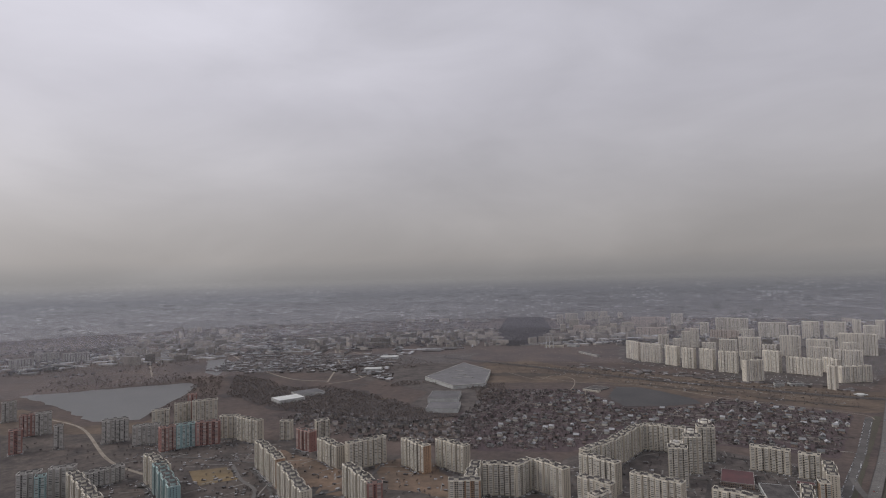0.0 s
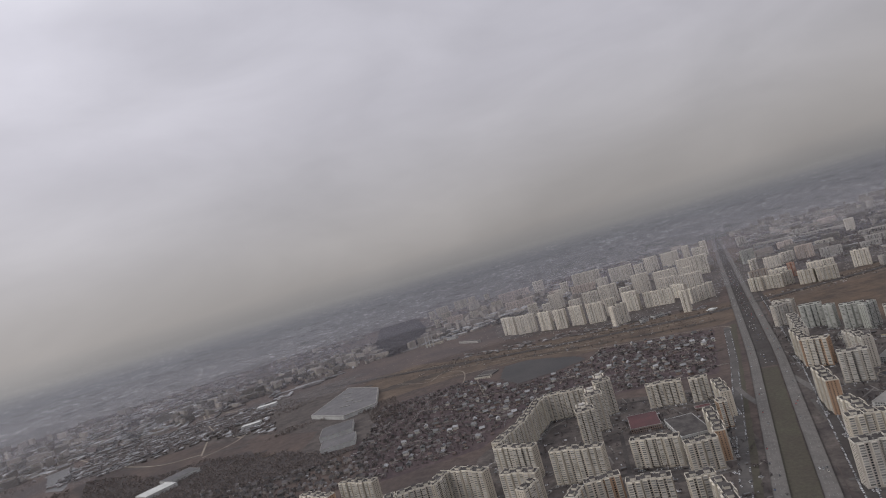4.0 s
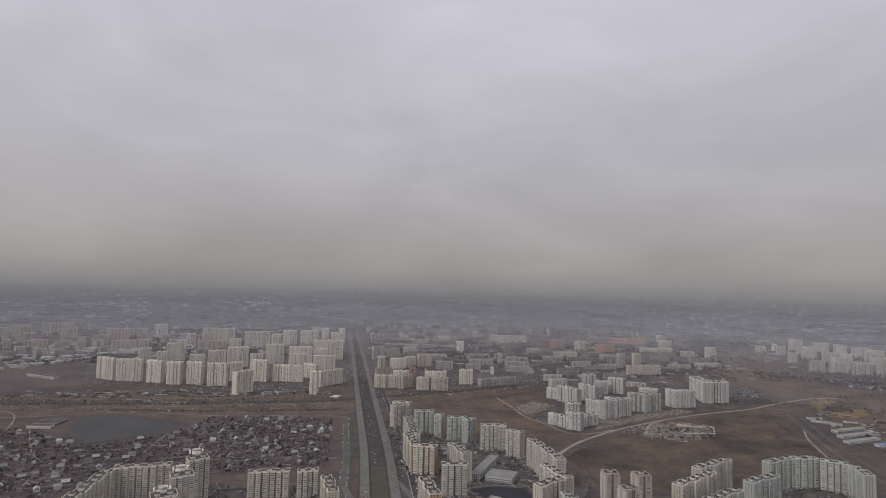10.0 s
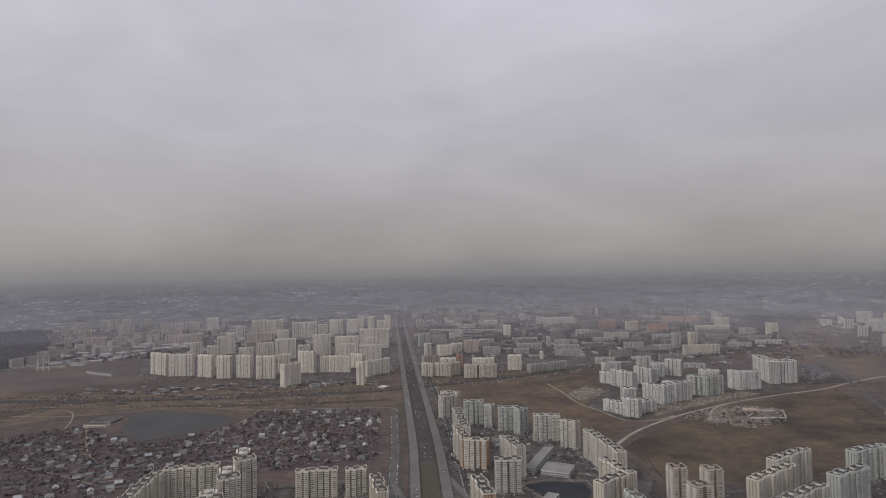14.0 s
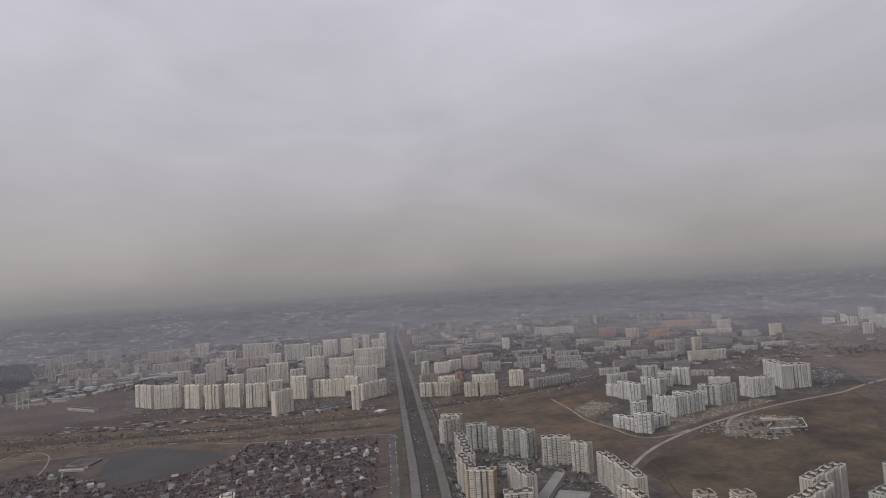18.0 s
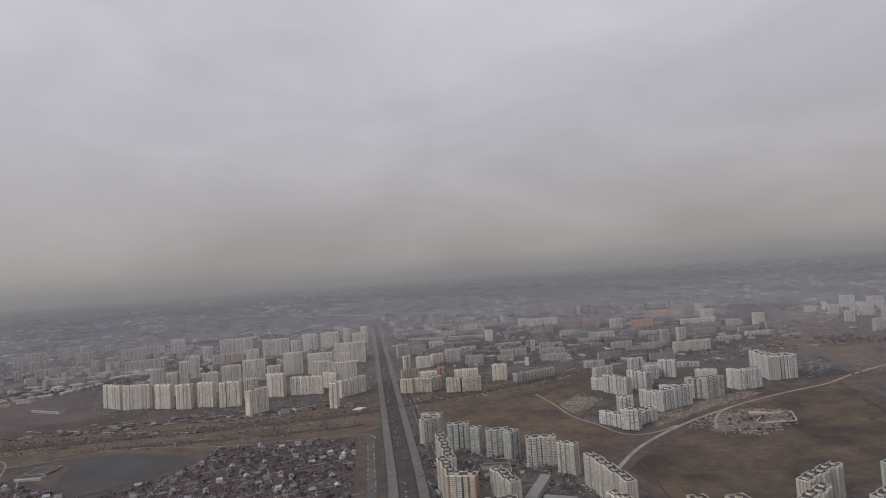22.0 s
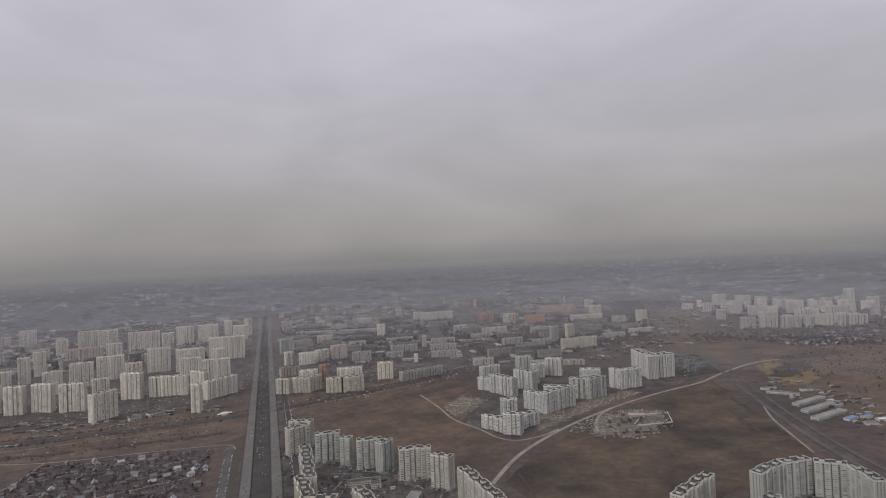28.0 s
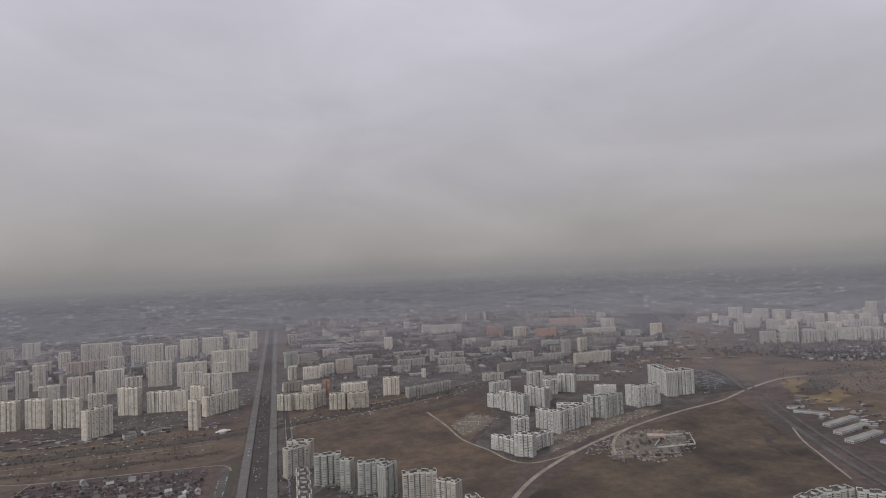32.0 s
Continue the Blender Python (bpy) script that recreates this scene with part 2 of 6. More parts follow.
M_TRACK = material("pale_dirt_track", (0.20, 0.175, 0.145), 1.0, (0.135, 0.115, 0.096), 0.03, fine=0.25)
M_RAIL = material("rail_ballast", (0.062, 0.054, 0.05), 1.0, (0.044, 0.039, 0.037), 0.03, fine=0.15, grit=0.35)
M_PLOT = material("garden_plots", (0.042, 0.031, 0.034), 1.0, (0.062, 0.047, 0.047), 0.025, 9.0, fine=0.08, grit=0.55)
M_DENSE = material("dense_twigs", (0.085, 0.082, 0.09), 1.0, (0.095, 0.088, 0.092), 0.02, island=0.3)
M_TWIG = material("bare_twigs", (0.115, 0.096, 0.09), 1.0, (0.14, 0.118, 0.108), 0.02, island=0.3)
M_MUD = material("muddy_lawn", (0.073, 0.060, 0.053), 1.0, (0.038, 0.033, 0.032), 0.016, 9.0, fine=0.07, grit=0.55)
M_SPOIL = material("cleared_clay", (0.115, 0.080, 0.058), 1.0, (0.062, 0.048, 0.039), 0.014, 9.0, fine=0.06, grit=0.45)
M_TOWNGROUND = material("town_soil", (0.062, 0.052, 0.050), 1.0, (0.040, 0.035, 0.035), 0.012, 9.0, fine=0.06, grit=0.5)
M_TOWNTWIG = material("street_tree_twigs", (0.082, 0.068, 0.066), 1.0, (0.10, 0.084, 0.080), 0.02, island=0.35)
M_DARKTWIG = material("dark_twigs", (0.052, 0.043, 0.045), 1.0, (0.070, 0.058, 0.057), 0.02, island=0.35)
M_WHITE = material("white_cladding", (0.42, 0.42, 0.41), 0.9, (0.32, 0.32, 0.31), 0.05, piece=0.06)
M_TIN = material("grey_sheet_roof", (0.118, 0.114, 0.117), 1.0, (0.088, 0.085, 0.088), 0.04, piece=0.1, spec=0.04, grit=0.3)
M_REDROOF = material("red_sheet_roof", (0.082, 0.040, 0.042), 0.95, (0.062, 0.036, 0.038), 0.05)
M_BLUEROOF = material("blue_sheet_roof", (0.10, 0.16, 0.30), 0.6, (0.08, 0.13, 0.24), 0.05)
M_YELLOWROOF = material("yellow_sheet_roof", (0.34, 0.25, 0.04), 0.7, (0.28, 0.21, 0.05), 0.2)
M_BRICK = material("mixed_brick", (0.17, 0.115, 0.095), 0.9, (0.24, 0.2, 0.17), 0.2, piece=0.35)
M_LINE = material("worn_road_paint", (0.20, 0.20, 0.195), 0.8, (0.13, 0.13, 0.127), 0.1)
M_PAVING = material("worn_paving", (0.15, 0.14, 0.13), 0.95, (0.10, 0.093, 0.088), 0.05, island=0.3)
M_PAVED = material("pale_paving", (0.17, 0.155, 0.14), 0.95, (0.12, 0.11, 0.10), 0.08, fine=0.5)
M_REDGROUND = material("red_rubber_ground", (0.10, 0.062, 0.058), 1.0, (0.075, 0.052, 0.05), 0.06, 8.0, fine=0.2, grit=0.4)
M_OCHRE = material("ochre_earth", (0.135, 0.098, 0.055), 1.0, (0.085, 0.066, 0.045), 0.015, 9.0, fine=0.06, grit=0.45)
M_TYRE = material("tyre_rubber", (0.03, 0.03, 0.03), 0.9)
M_WATER = material("still_grey_water", (0.05, 0.05, 0.05), 0.3, (0.062, 0.061, 0.059), 0.01, spec=0.13)
M_POND = material("dull_pond_water", (0.040, 0.039, 0.040), 0.6, (0.052, 0.049, 0.049), 0.01, spec=0.06)

# ---- mesh tools ----
class Build:
    """Collects quads and triangles for one mesh."""

    def __init__(self):
        self.v, self.f, self.mi = [], [], []

    def poly(self, points, mat=0):
        k = len(self.v)
        self.v += [tuple(p) for p in points]
        self.f.append(tuple(range(k, k + len(points))))
        self.mi.append(mat)

    def box(self, x0, x1, y0, y1, z0, z1, mat=0, bottom=False):
        k = len(self.v)
        self.v += [(x0, y0, z0), (x1, y0, z0), (x1, y1, z0), (x0, y1, z0), (x0, y0, z1), (x1, y0, z1), (x1, y1, z1), (x0, y1, z1)]
        faces = [(0, 1, 5, 4), (1, 2, 6, 5), (2, 3, 7, 6), (3, 0, 4, 7), (4, 5, 6, 7)] + ([(3, 2, 1, 0)] if bottom else [])
        self.f += [tuple(k + i for i in f) for f in faces]
        self.mi += [mat] * len(faces)
        return self

    def prism(self, loop, z0, z1):
        """An upright body over a closed outline, with a top."""
        k, n = len(self.v), len(loop)
        self.v += [(x, y, z0) for x, y in loop] + [(x, y, z1) for x, y in loop]
        self.f += [(k + i, k + (i + 1) % n, k + n + (i + 1) % n, k + n + i) for i in range(n)] + [tuple(k + n + i for i in range(n))]
        self.mi += [0] * (n + 1)
        return self

    def kerb(self, outer, inner, z0, z1):
        """A closed rim between two outlines of as many corners."""
        k, n = len(self.v), len(outer)
        self.v += [(x, y, z) for loop, z in ((outer, z0), (outer, z1), (inner, z1), (inner, z0)) for x, y in loop]
        for r0 in range(3):
            self.f += [(k + r0 * n + i, k + r0 * n + (i + 1) % n, k + (r0 + 1) * n + (i + 1) % n, k + (r0 + 1) * n + i) for i in range(n)]
        self.mi += [0] * (3 * n)
        return self

    def gable(self, x0, x1, y0, y1, z0, rise, over=0.4):
        """A pitched roof with its ridge along x and a thickness of its own."""
        x0, x1, y0, y1 = x0 - over, x1 + over, y0 - over, y1 + over
        ym, t = (y0 + y1) / 2, 0.25
        p = [(x0, y0, z0), (x1, y0, z0), (x1, y1, z0), (x0, y1, z0), (x0, ym, z0 + rise), (x1, ym, z0 + rise)]
        q = [(a, b, c - t) for a, b, c in p[:4]]
        k = len(self.v)
        self.v += p + q
        fs = [(0, 1, 5, 4), (2, 3, 4, 5), (0, 4, 3), (1, 2, 5), (6, 7, 1, 0), (7, 8, 2, 1), (8, 9, 3, 2), (9, 6, 0, 3), (9, 8, 7, 6)]
        self.f += [tuple(k + i for i in f) for f in fs]
        self.mi += [0] * len(fs)
        return self

    def mesh(self, name, *mats):
        m = bpy.data.meshes.new(name)
        m.from_pydata(self.v, [], self.f)
        for a in mats:
            m.materials.append(a)
        if len(mats) > 1:
            m.polygons.foreach_set("material_index", self.mi)
        m.update()
        return m


def part(name, mesh, parent, label="", kind=""):
    ob = new(name, mesh)
    ob.parent = parent
    return tagged(ob, label, kind=kind)


def thing(name, m, label, category, group="", kind=""):
    ob = new(name)
    ob.empty_display_size = 1.0
    ob.matrix_basis = m
    return tagged(ob, label, category, group, kind)


def quads(name, centre, u, v, normal, deep, *mats, which=None):
    """Many small boxes without a back, standing proud of a wall: centres, half-width and half-height vectors, normals (arrays)."""
    c, u, v, nn = (np.asarray(a, float).reshape(-1, 3) for a in (centre, u, v, normal))
    front = [c - u - v + nn * deep, c + u - v + nn * deep, c + u + v + nn * deep, c - u + v + nn * deep]
    back = [c - u - v, c + u - v, c + u + v, c - u + v]
    verts = np.stack(front + back, 1).reshape(-1, 3)
    base = (np.arange(len(c)) * 8)[:, None]
    fs = np.array([[0, 1, 2, 3], [4, 5, 1, 0], [5, 6, 2, 1], [6, 7, 3, 2], [7, 4, 0, 3]])
    faces = (base[:, None, :] + fs[None]).reshape(-1, 4)
    m = bpy.data.meshes.new(name)
    m.from_pydata(verts.tolist(), [], faces.tolist())
    for a in mats:
        m.materials.append(a)
    if which is not None:
        m.polygons.foreach_set("material_index", np.repeat(np.asarray(which, int), 5))
    m.update()
    return m


LAYER = [0]


def layer():
    """A small lift of its own for each ground cover, so that no two lie in one plane."""
    LAYER[0] += 1
    return 0.006 * LAYER[0]


def ragged(points, step=25.0, rough=3.0, seed=1):
    """A polygon's outline with its sides broken into short uneven pieces."""
    rng, out = random.Random(seed), []
    for a, b in zip(points, points[1:] + points[:1]):
        a, b = Vector(a), Vector(b)
        n = max(1, int((b - a).length / step))
        for i in range(n):
            p = a.lerp(b, i / n)
            out.append((p.x + rng.uniform(-rough, rough), p.y + rng.uniform(-rough, rough)))
    return out


def patch(name, points, z, mat, label, category, rough=3.0, step=25.0, seed=1):
    """A piece of ground cover with an uneven edge, lying just above the ground, with a small edge of its own."""
    z += layer()
    outline = ragged(points, step, rough, seed) if rough else points
    bm = bmesh.new()
    ring = [bm.verts.new((x, y, z)) for x, y in outline]
    f = bm.faces.new(ring)
    if f.normal.z < 0:
        f.normal_flip()
    bm.normal_update()
    if f.normal.z < 0:
        bmesh.ops.reverse_faces(bm, faces=[f])
    bmesh.ops.triangulate(bm, faces=[f])
    m = bpy.data.meshes.new(name)
    bm.to_mesh(m)
    bm.free()
    m.materials.append(mat)
    return tagged(new(name, m), label, category, kind="structure")


def strip(name, line, width, z, mat, label, category, kind="structure", thick=0.0):
    """A road or track along a line of places."""
    z += layer()
    b = Build()
    pts = [Vector(p) for p in line]
    left, right = [], []
    for i, p in enumerate(pts):
        d = (pts[min(i + 1, len(pts) - 1)] - pts[max(i - 1, 0)]).normalized()
        s = Vector((-d.y, d.x)) * width / 2
        left.append(p + s)
        right.append(p - s)
    for i in range(len(pts) - 1):
        b.poly([(*right[i], z), (*right[i + 1], z), (*left[i + 1], z), (*left[i], z)])
        if thick:
            b.poly([(*right[i], z - thick), (*right[i + 1], z - thick), (*right[i + 1], z), (*right[i], z)])
            b.poly([(*left[i + 1], z - thick), (*left[i], z - thick), (*left[i], z), (*left[i + 1], z)])
    return tagged(new(name, b.mesh(name, mat)), label, category, kind=kind)


def curve(points, n=10):
    """A smooth line through the places given."""
    p = [Vector(q) for q in points]
    p = [p[0] * 2 - p[1]] + p + [p[-1] * 2 - p[-2]]
    out = []
    for i in range(1, len(p) - 2):
        for k in range(n):
            t = k / n
            a, b, c, d = p[i - 1:i + 3]
            out.append(0.5 * ((2 * b) + (c - a) * t + (2 * a - 5 * b + 4 * c - d) * t * t + (3 * b - a - 3 * c + d) * t ** 3))
    return out + [p[-2]]

# ---- ground, water and roads ----
def sheet():
    b = Build()
    n, half = 40, 7000
    for i in range(n):
        for j in range(n):
            x, y = (-half + 2 * half * i / n, -half + 2 * half * j / n)
            s = 2 * half / n
            b.poly([(x, y, 0), (x + s, y, 0), (x + s, y + s, 0), (x, y + s, 0)])
    return b.mesh("ground", M_GROUND)


tagged(new("ground", sheet()), "dark brown spring ground with bare soil and dead grass", "ground", kind="structure")

def beside(y, off):
    """A place beside the highway's centre line, which bends slightly before the railway."""
    return ((0.138 if y > -700 else 0.17) * (y + 700) + off, y)


LEFT = [beside(y, -24) for y in (-3200, -1400, -760, -640, 500, 4500)]
RIGHT = [beside(y, 26) for y in (-3200, -1400, -760, -640, 500, 4500)]
MIDDLE = [beside(y, 0) for y in (-790, -640, 500, 4500)]

# covers: plots, fields, yards
patch("garden_land", [(-1000, -440), (-720, -310), (-640, -420), (-560, -520), (-460, -475), (-372, -400), (-345, -300), (-45, -365), (-70, -560), (-100, -770), (-300, -770), (-345, -815), (-520, -800), (-560, -950), (-760, -1040), (-900, -860)], 0.06, M_PLOT, "dark garden land between small houses and bare trees", "ground", seed=2)
patch("rail_verge", [(-1250, 130), (-760, 60), (-300, 0), (0, -30), (280, 10), (500, 70), (950, 230), (950, 80), (700, 20), (470, -120), (130, -215), (-15, -330), (-340, -270), (-560, -200), (-760, -170), (-1250, -120)], 0.05, M_GRASS, "dry brown grass along the railway", "ground", seed=3)
patch("brown_field", [(360, -815), (470, -735), (630, -655), (830, -580), (1010, -535), (1165, -512), (1205, -500), (1120, -640), (960, -860), (850, -1020), (640, -1020), (440, -1040), (350, -960)], 0.07, M_FIELD, "bare brown field with darker furrows", "field", seed=4)
patch("rough_meadow", [(150, -200), (300, -150), (460, -125), (640, -60), (640, -200), (600, -330), (455, -470), (470, -640), (400, -740), (330, -770), (290, -690), (200, -560), (120, -430), (112, -300)], 0.08, M_EARTH, "rough brown meadow between the blocks and the railway", "field", seed=5)
patch("far_meadow", [(1420, -480), (1700, -230), (2110, -330), (2300, -500), (1700, -900), (1300, -1000), (1090, -960), (1250, -700)], 0.06, M_GRASS, "dry meadow behind the wide road", "field", seed=6)
patch("east_meadow", [(1250, 300), (1500, 150), (1620, 120), (1830, 480), (2000, 760), (2250, 700), (2050, 250), (1750, -120), (1560, -160), (1420, -60)], 0.055, M_GRASS, "dull meadow along the wide road", "field", seed=7)
patch("reed_strip", [(-700, -200), (-560, -195), (-380, -265), (-345, -300), (-420, -318), (-565, -222), (-655, -230)], 0.1, M_GRASS, "strip of dry reeds by the pond", "ground", seed=8)
patch("spoil_ground", [(-1000, -1230), (-860, -1150), (-690, -1190), (-660, -1290), (-760, -1340), (-900, -1420), (-1130, -1440), (-1120, -1340)], 0.09, M_SPOIL, "orange-brown cleared ground between the blocks", "ground", seed=9)
patch("pond_bank", [(-2100, -1260), (-1720, -1290), (-1620, -1190), (-1640, -1120), (-1500, -1200), (-1560, -1420), (-1800, -1440), (-2100, -1380)], 0.07, M_GRASS, "dry grass bank above the large pond", "ground", seed=10)
patch("mown_strip", [(-1440, -680), (-1230, -700), (-1090, -770), (-1060, -860), (-1180, -890), (-1330, -860)], 0.07, M_GRASS, "faded grass strip by the warehouses", "ground", rough=22, seed=11)
patch("heath_ground", [(-2400, -150), (-1750, 100), (-1400, 300), (-1330, -60), (-1360, -480), (-1700, -400), (-1990, -540), (-2200, -540)], 0.035, M_YARD, "worn grey ground between works yards", "ground", rough=25, seed=36)
patch("works_ground", [(-1360, -480), (-1330, 10), (-1120, -70), (-980, -520), (-900, -700), (-960, -800), (-1090, -760), (-1150, -560)], 0.05, M_YARD, "grey works ground round the warehouses", "ground", seed=12)
patch("burnt_grass", [(-1080, -380), (-960, -300), (-720, -200), (-700, -60), (-900, 60), (-1130, 200), (-1200, -60)], 0.05, M_GRASS, "brown dry meadow by the boiler house", "field", seed=13)
for points, label in (
        ([(-560, -1000), (-500, -850), (-340, -810), (-120, -850), (-110, -1150), (-140, -1420), (-470, -1420)], "worn asphalt yards between the blocks by the highway"),
        ([(60, -440), (120, -430), (200, -560), (290, -690), (330, -800), (330, -960), (250, -1080), (300, -1430), (20, -1480), (-60, -1300), (-10, -900)], "grey paved yards between the blocks round the school"),
        ([(255, -1040), (440, -1050), (640, -1040), (800, -1060), (820, -1250), (560, -1330), (420, -1420), (240, -1400), (230, -1100)], "worn yards with parking by the brown field"),
        ([(-800, 420), (-740, 280), (-440, 170), (-300, 0), (40, 60), (180, 700), (260, 1700), (-500, 2000), (-1000, 1300)], "grey yards between the white blocks"),
        ([(90, 10), (500, 60), (640, 10), (800, 120), (900, 500), (700, 1100), (200, 900)], "worn yards between mid-rise blocks"),
        ([(600, -330), (650, -180), (900, -80), (1100, -250), (1230, -420), (1160, -470), (1000, -480), (800, -530), (600, -620), (470, -640), (450, -500)], "trampled building ground round the new blocks"),
        ([(-1900, -1480), (-1480, -1240), (-1180, -1160), (-900, -1130), (-700, -1100), (-560, -1150), (-470, -1180), (-560, -1400), (-760, -1560), (-1150, -1750)], "yards and muddy lawns between coloured blocks")):
    patch("yard", points, 0.03, M_MUD if "muddy" in label else M_YARD, label, "ground", seed=len(label))

patch("sandy_ground", [(560, -625), (640, -590), (740, -555), (850, -520), (960, -490), (930, -455), (820, -470), (720, -500), (640, -520), (580, -560)], 0.1, M_SAND, "churned sandy ground along the dirt road", "ground", rough=6, seed=14)
patch("sandy_ground", [(470, -330), (560, -260), (600, -330), (520, -400), (462, -430)], 0.1, M_SAND, "churned sandy ground of a building plot", "ground", rough=6, seed=15)
patch("site_ground", [(640, -700), (700, -750), (800, -725), (880, -640), (800, -590), (700, -620)], 0.1, M_SAND, "pale trampled ground of the building site", "ground", rough=5, seed=16)
patch("open_strip", [(2014, 195), (1888, -64), (1420, -394), (1500, -180), (1760, 330), (2150, 900), (2600, 1350), (2750, 1100), (2350, 620)], 0.045, M_GRASS, "open dull strip along the wide road", "field", rough=18, seed=34)
patch("plot_land", [(1909, -72), (2450, -190), (2150, -420), (1880, -307), (1855, -180)], 0.09, M_PLOT, "dark plots and huts before the far blocks", "ground", rough=12, seed=35)
patch("ochre_ground", [(1467, -440), (1560, -400), (1534, -532), (1440, -650), (1350, -672), (1330, -590)], 0.1, M_OCHRE, "ochre bare earth beside the wide road", "ground", rough=14, seed=17)
patch("spoil_ground", [(-1181, -1213), (-1094, -1205), (-935, -1244), (-848, -1261), (-815, -1352), (-890, -1365), (-1013, -1300)], 0.1, M_SPOIL, "orange-brown clay ground between the blocks", "ground", rough=8, seed=18)
patch("spoil_ground", [(-878, -1188), (-808, -1100), (-695, -1199), (-660, -1271), (-768, -1290)], 0.1, M_SPOIL, "orange-brown clay ground between the blocks", "ground", rough=8, seed=19)
patch("spoil_ground", [(-1167, -1388), (-1117, -1338), (-1041, -1375), (-1081, -1427)], 0.1, M_OCHRE, "trampled ochre plot between the blocks", "ground", rough=4, seed=20)
# water
M_DEEP = material("dark_water", (0.018, 0.019, 0.023), 0.5, (0.024, 0.025, 0.029), 0.02, spec=0.05)
patch("garden_pond", [(-630, -404), (-650, -240), (-565, -226), (-420, -320), (-382, -385), (-465, -458), (-562, -500)], 0.16, M_POND, "still grey garden pond", "water", rough=5, step=14, seed=21)
patch("large_pond", [(-2330, -1170), (-2252, -1062), (-2120, -890), (-2012, -780), (-1930, -800), (-1837, -920), (-1709, -1109), (-1660, -1183), (-1747, -1250), (-1986, -1209)], 0.16, M_WATER, "large pale pond with a curved bank", "water", rough=9, step=30, seed=22)
patch("settling_pond", [(-2463, -366), (-2424, -289), (-2265, -372), (-2053, -626), (-2150, -600)], 0.16, M_WATER, "pale settling pond", "water", rough=6, step=30, seed=23)
patch("yard_pond", [(112, -947), (150, -940), (205, -960), (199, -1002), (162, -1036), (128, -1004)], 0.16, M_DEEP, "dark pond between the two schools", "water", rough=2, step=8, seed=24)

# the highway: two raised carriageways, the sunken lanes between them and the side roads
for line, middle in ((LEFT, -24), (RIGHT, 26)):
    strip("road", line, 17, 1.6, M_ROAD, "pale asphalt carriageway of the highway", "road", thick=1.6)
    for off in (-4.2, 0.0, 4.2):
        b = Build()
        for k in range(170):
            y = -1900 + k * 14
            x = beside(y, middle + off)[0]
            b.poly([(x - 0.12, y, 1.9), (x + 0.12, y, 1.9), (x + 0.12 + 0.6, y + 5, 1.9), (x - 0.12 + 0.6, y + 5, 1.9)])
        tagged(new("lane_marks", b.mesh("lane_marks", M_LINE)), "white broken lane lines", "road marking", kind="structure")
    for side in (-1, 1):
        rail = [(p[0] + side * 8.6, p[1]) for p in line]
        strip("road_barrier", rail, 0.35, 2.2, M_STREET, "low grey barrier along the carriageway", "barrier", thick=0.9)
strip("road", MIDDLE, 32, 0.14, M_ASPHALT, "dark asphalt lanes between the carriageways", "road")
patch("median_lawn", [beside(-800, -15), beside(-800, 15), beside(-1500, 17), beside(-2600, 17), beside(-2600, -17), beside(-1500, -17)], 0.12, M_LAWN, "olive grass between the carriageways", "ground", rough=0.8)
strip("road", [beside(-3000, -62), beside(-700, -60), beside(-380, -60)], 16, 0.18, M_STREET, "side road with parked cars beside the highway", "road")
strip("road", [beside(-3000, 62), beside(-700, 60), beside(-300, 58), beside(40, 56)], 13, 0.18, M_ASPHALT, "side road with parked cars beside the highway", "road")
patch("verge", [beside(-2600, -54), beside(-2600, -36), beside(-360, -36), beside(-360, -53)], 0.1, M_LAWN, "dull grass verge", "ground", rough=1.0)
patch("verge", [beside(-2600, 36), beside(-2600, 54), beside(20, 52), beside(20, 36)], 0.1, M_YARD, "trampled verge", "ground", rough=1.0)
strip("road", curve([beside(-880, -60), beside(-930, -48), beside(-985, -30)]), 10, 0.3, M_ROAD, "slip road", "road")
strip("road", curve([beside(-870, 30), beside(-930, 46), beside(-985, 60)]), 10, 0.3, M_ROAD, "slip road", "road")

strip("footpath", [(104, -952), (112, -940), (150, -932), (214, -953), (208, -1006), (162, -1044), (122, -1010), (104, -952)], 2.2, 0.24, M_TRACK, "paved path round the yard pond", "path")
strip("site_wall", [(735, -700), (812, -648), (868, -664), (822, -722), (735, -700)], 1.2, 2.6, M_WHITE, "pale concrete wall round the building site", "wall", thick=2.6)
# railway
RAILS = [(-1500, 130), (-1000, 20), (-761, -43), (-539, -85), (-298, -115), (-11, -135), (282, -80), (480, -35), (800, 70), (1500, 380), (2600, 900)]
strip("railway_bed", curve(RAILS), 34, 0.3, M_RAIL, "dark ballast bed of the railway", "railway")
for k in range(4):
    for g in (-0.76, 0.76):
        off = -12 + 8 * k + g
        strip("rail", [(p.x, p.y + off) for p in curve(RAILS)], 0.16, 0.55, M_TIN, "steel rail", "railway", thick=0.2)
strip("footpath", curve([(-1000, -150), (-780, -217), (-560, -190), (-343, -285), (-180, -320), (-40, -352), (-12, -375), (-8, -400)]), 3.5, 0.2, M_TRACK, "pale sandy footpath along the gardens", "path")
strip("footpath", curve([(-343, -285), (-372, -395), (-420, -470), (-440, -600)]), 3.0, 0.2, M_TRACK, "sandy lane through the gardens", "path")
strip("footpath", curve([(282, -38), (480, 8), (700, 80), (950, 200)]), 6, 0.2, M_TRACK, "pale service road along the railway", "road")

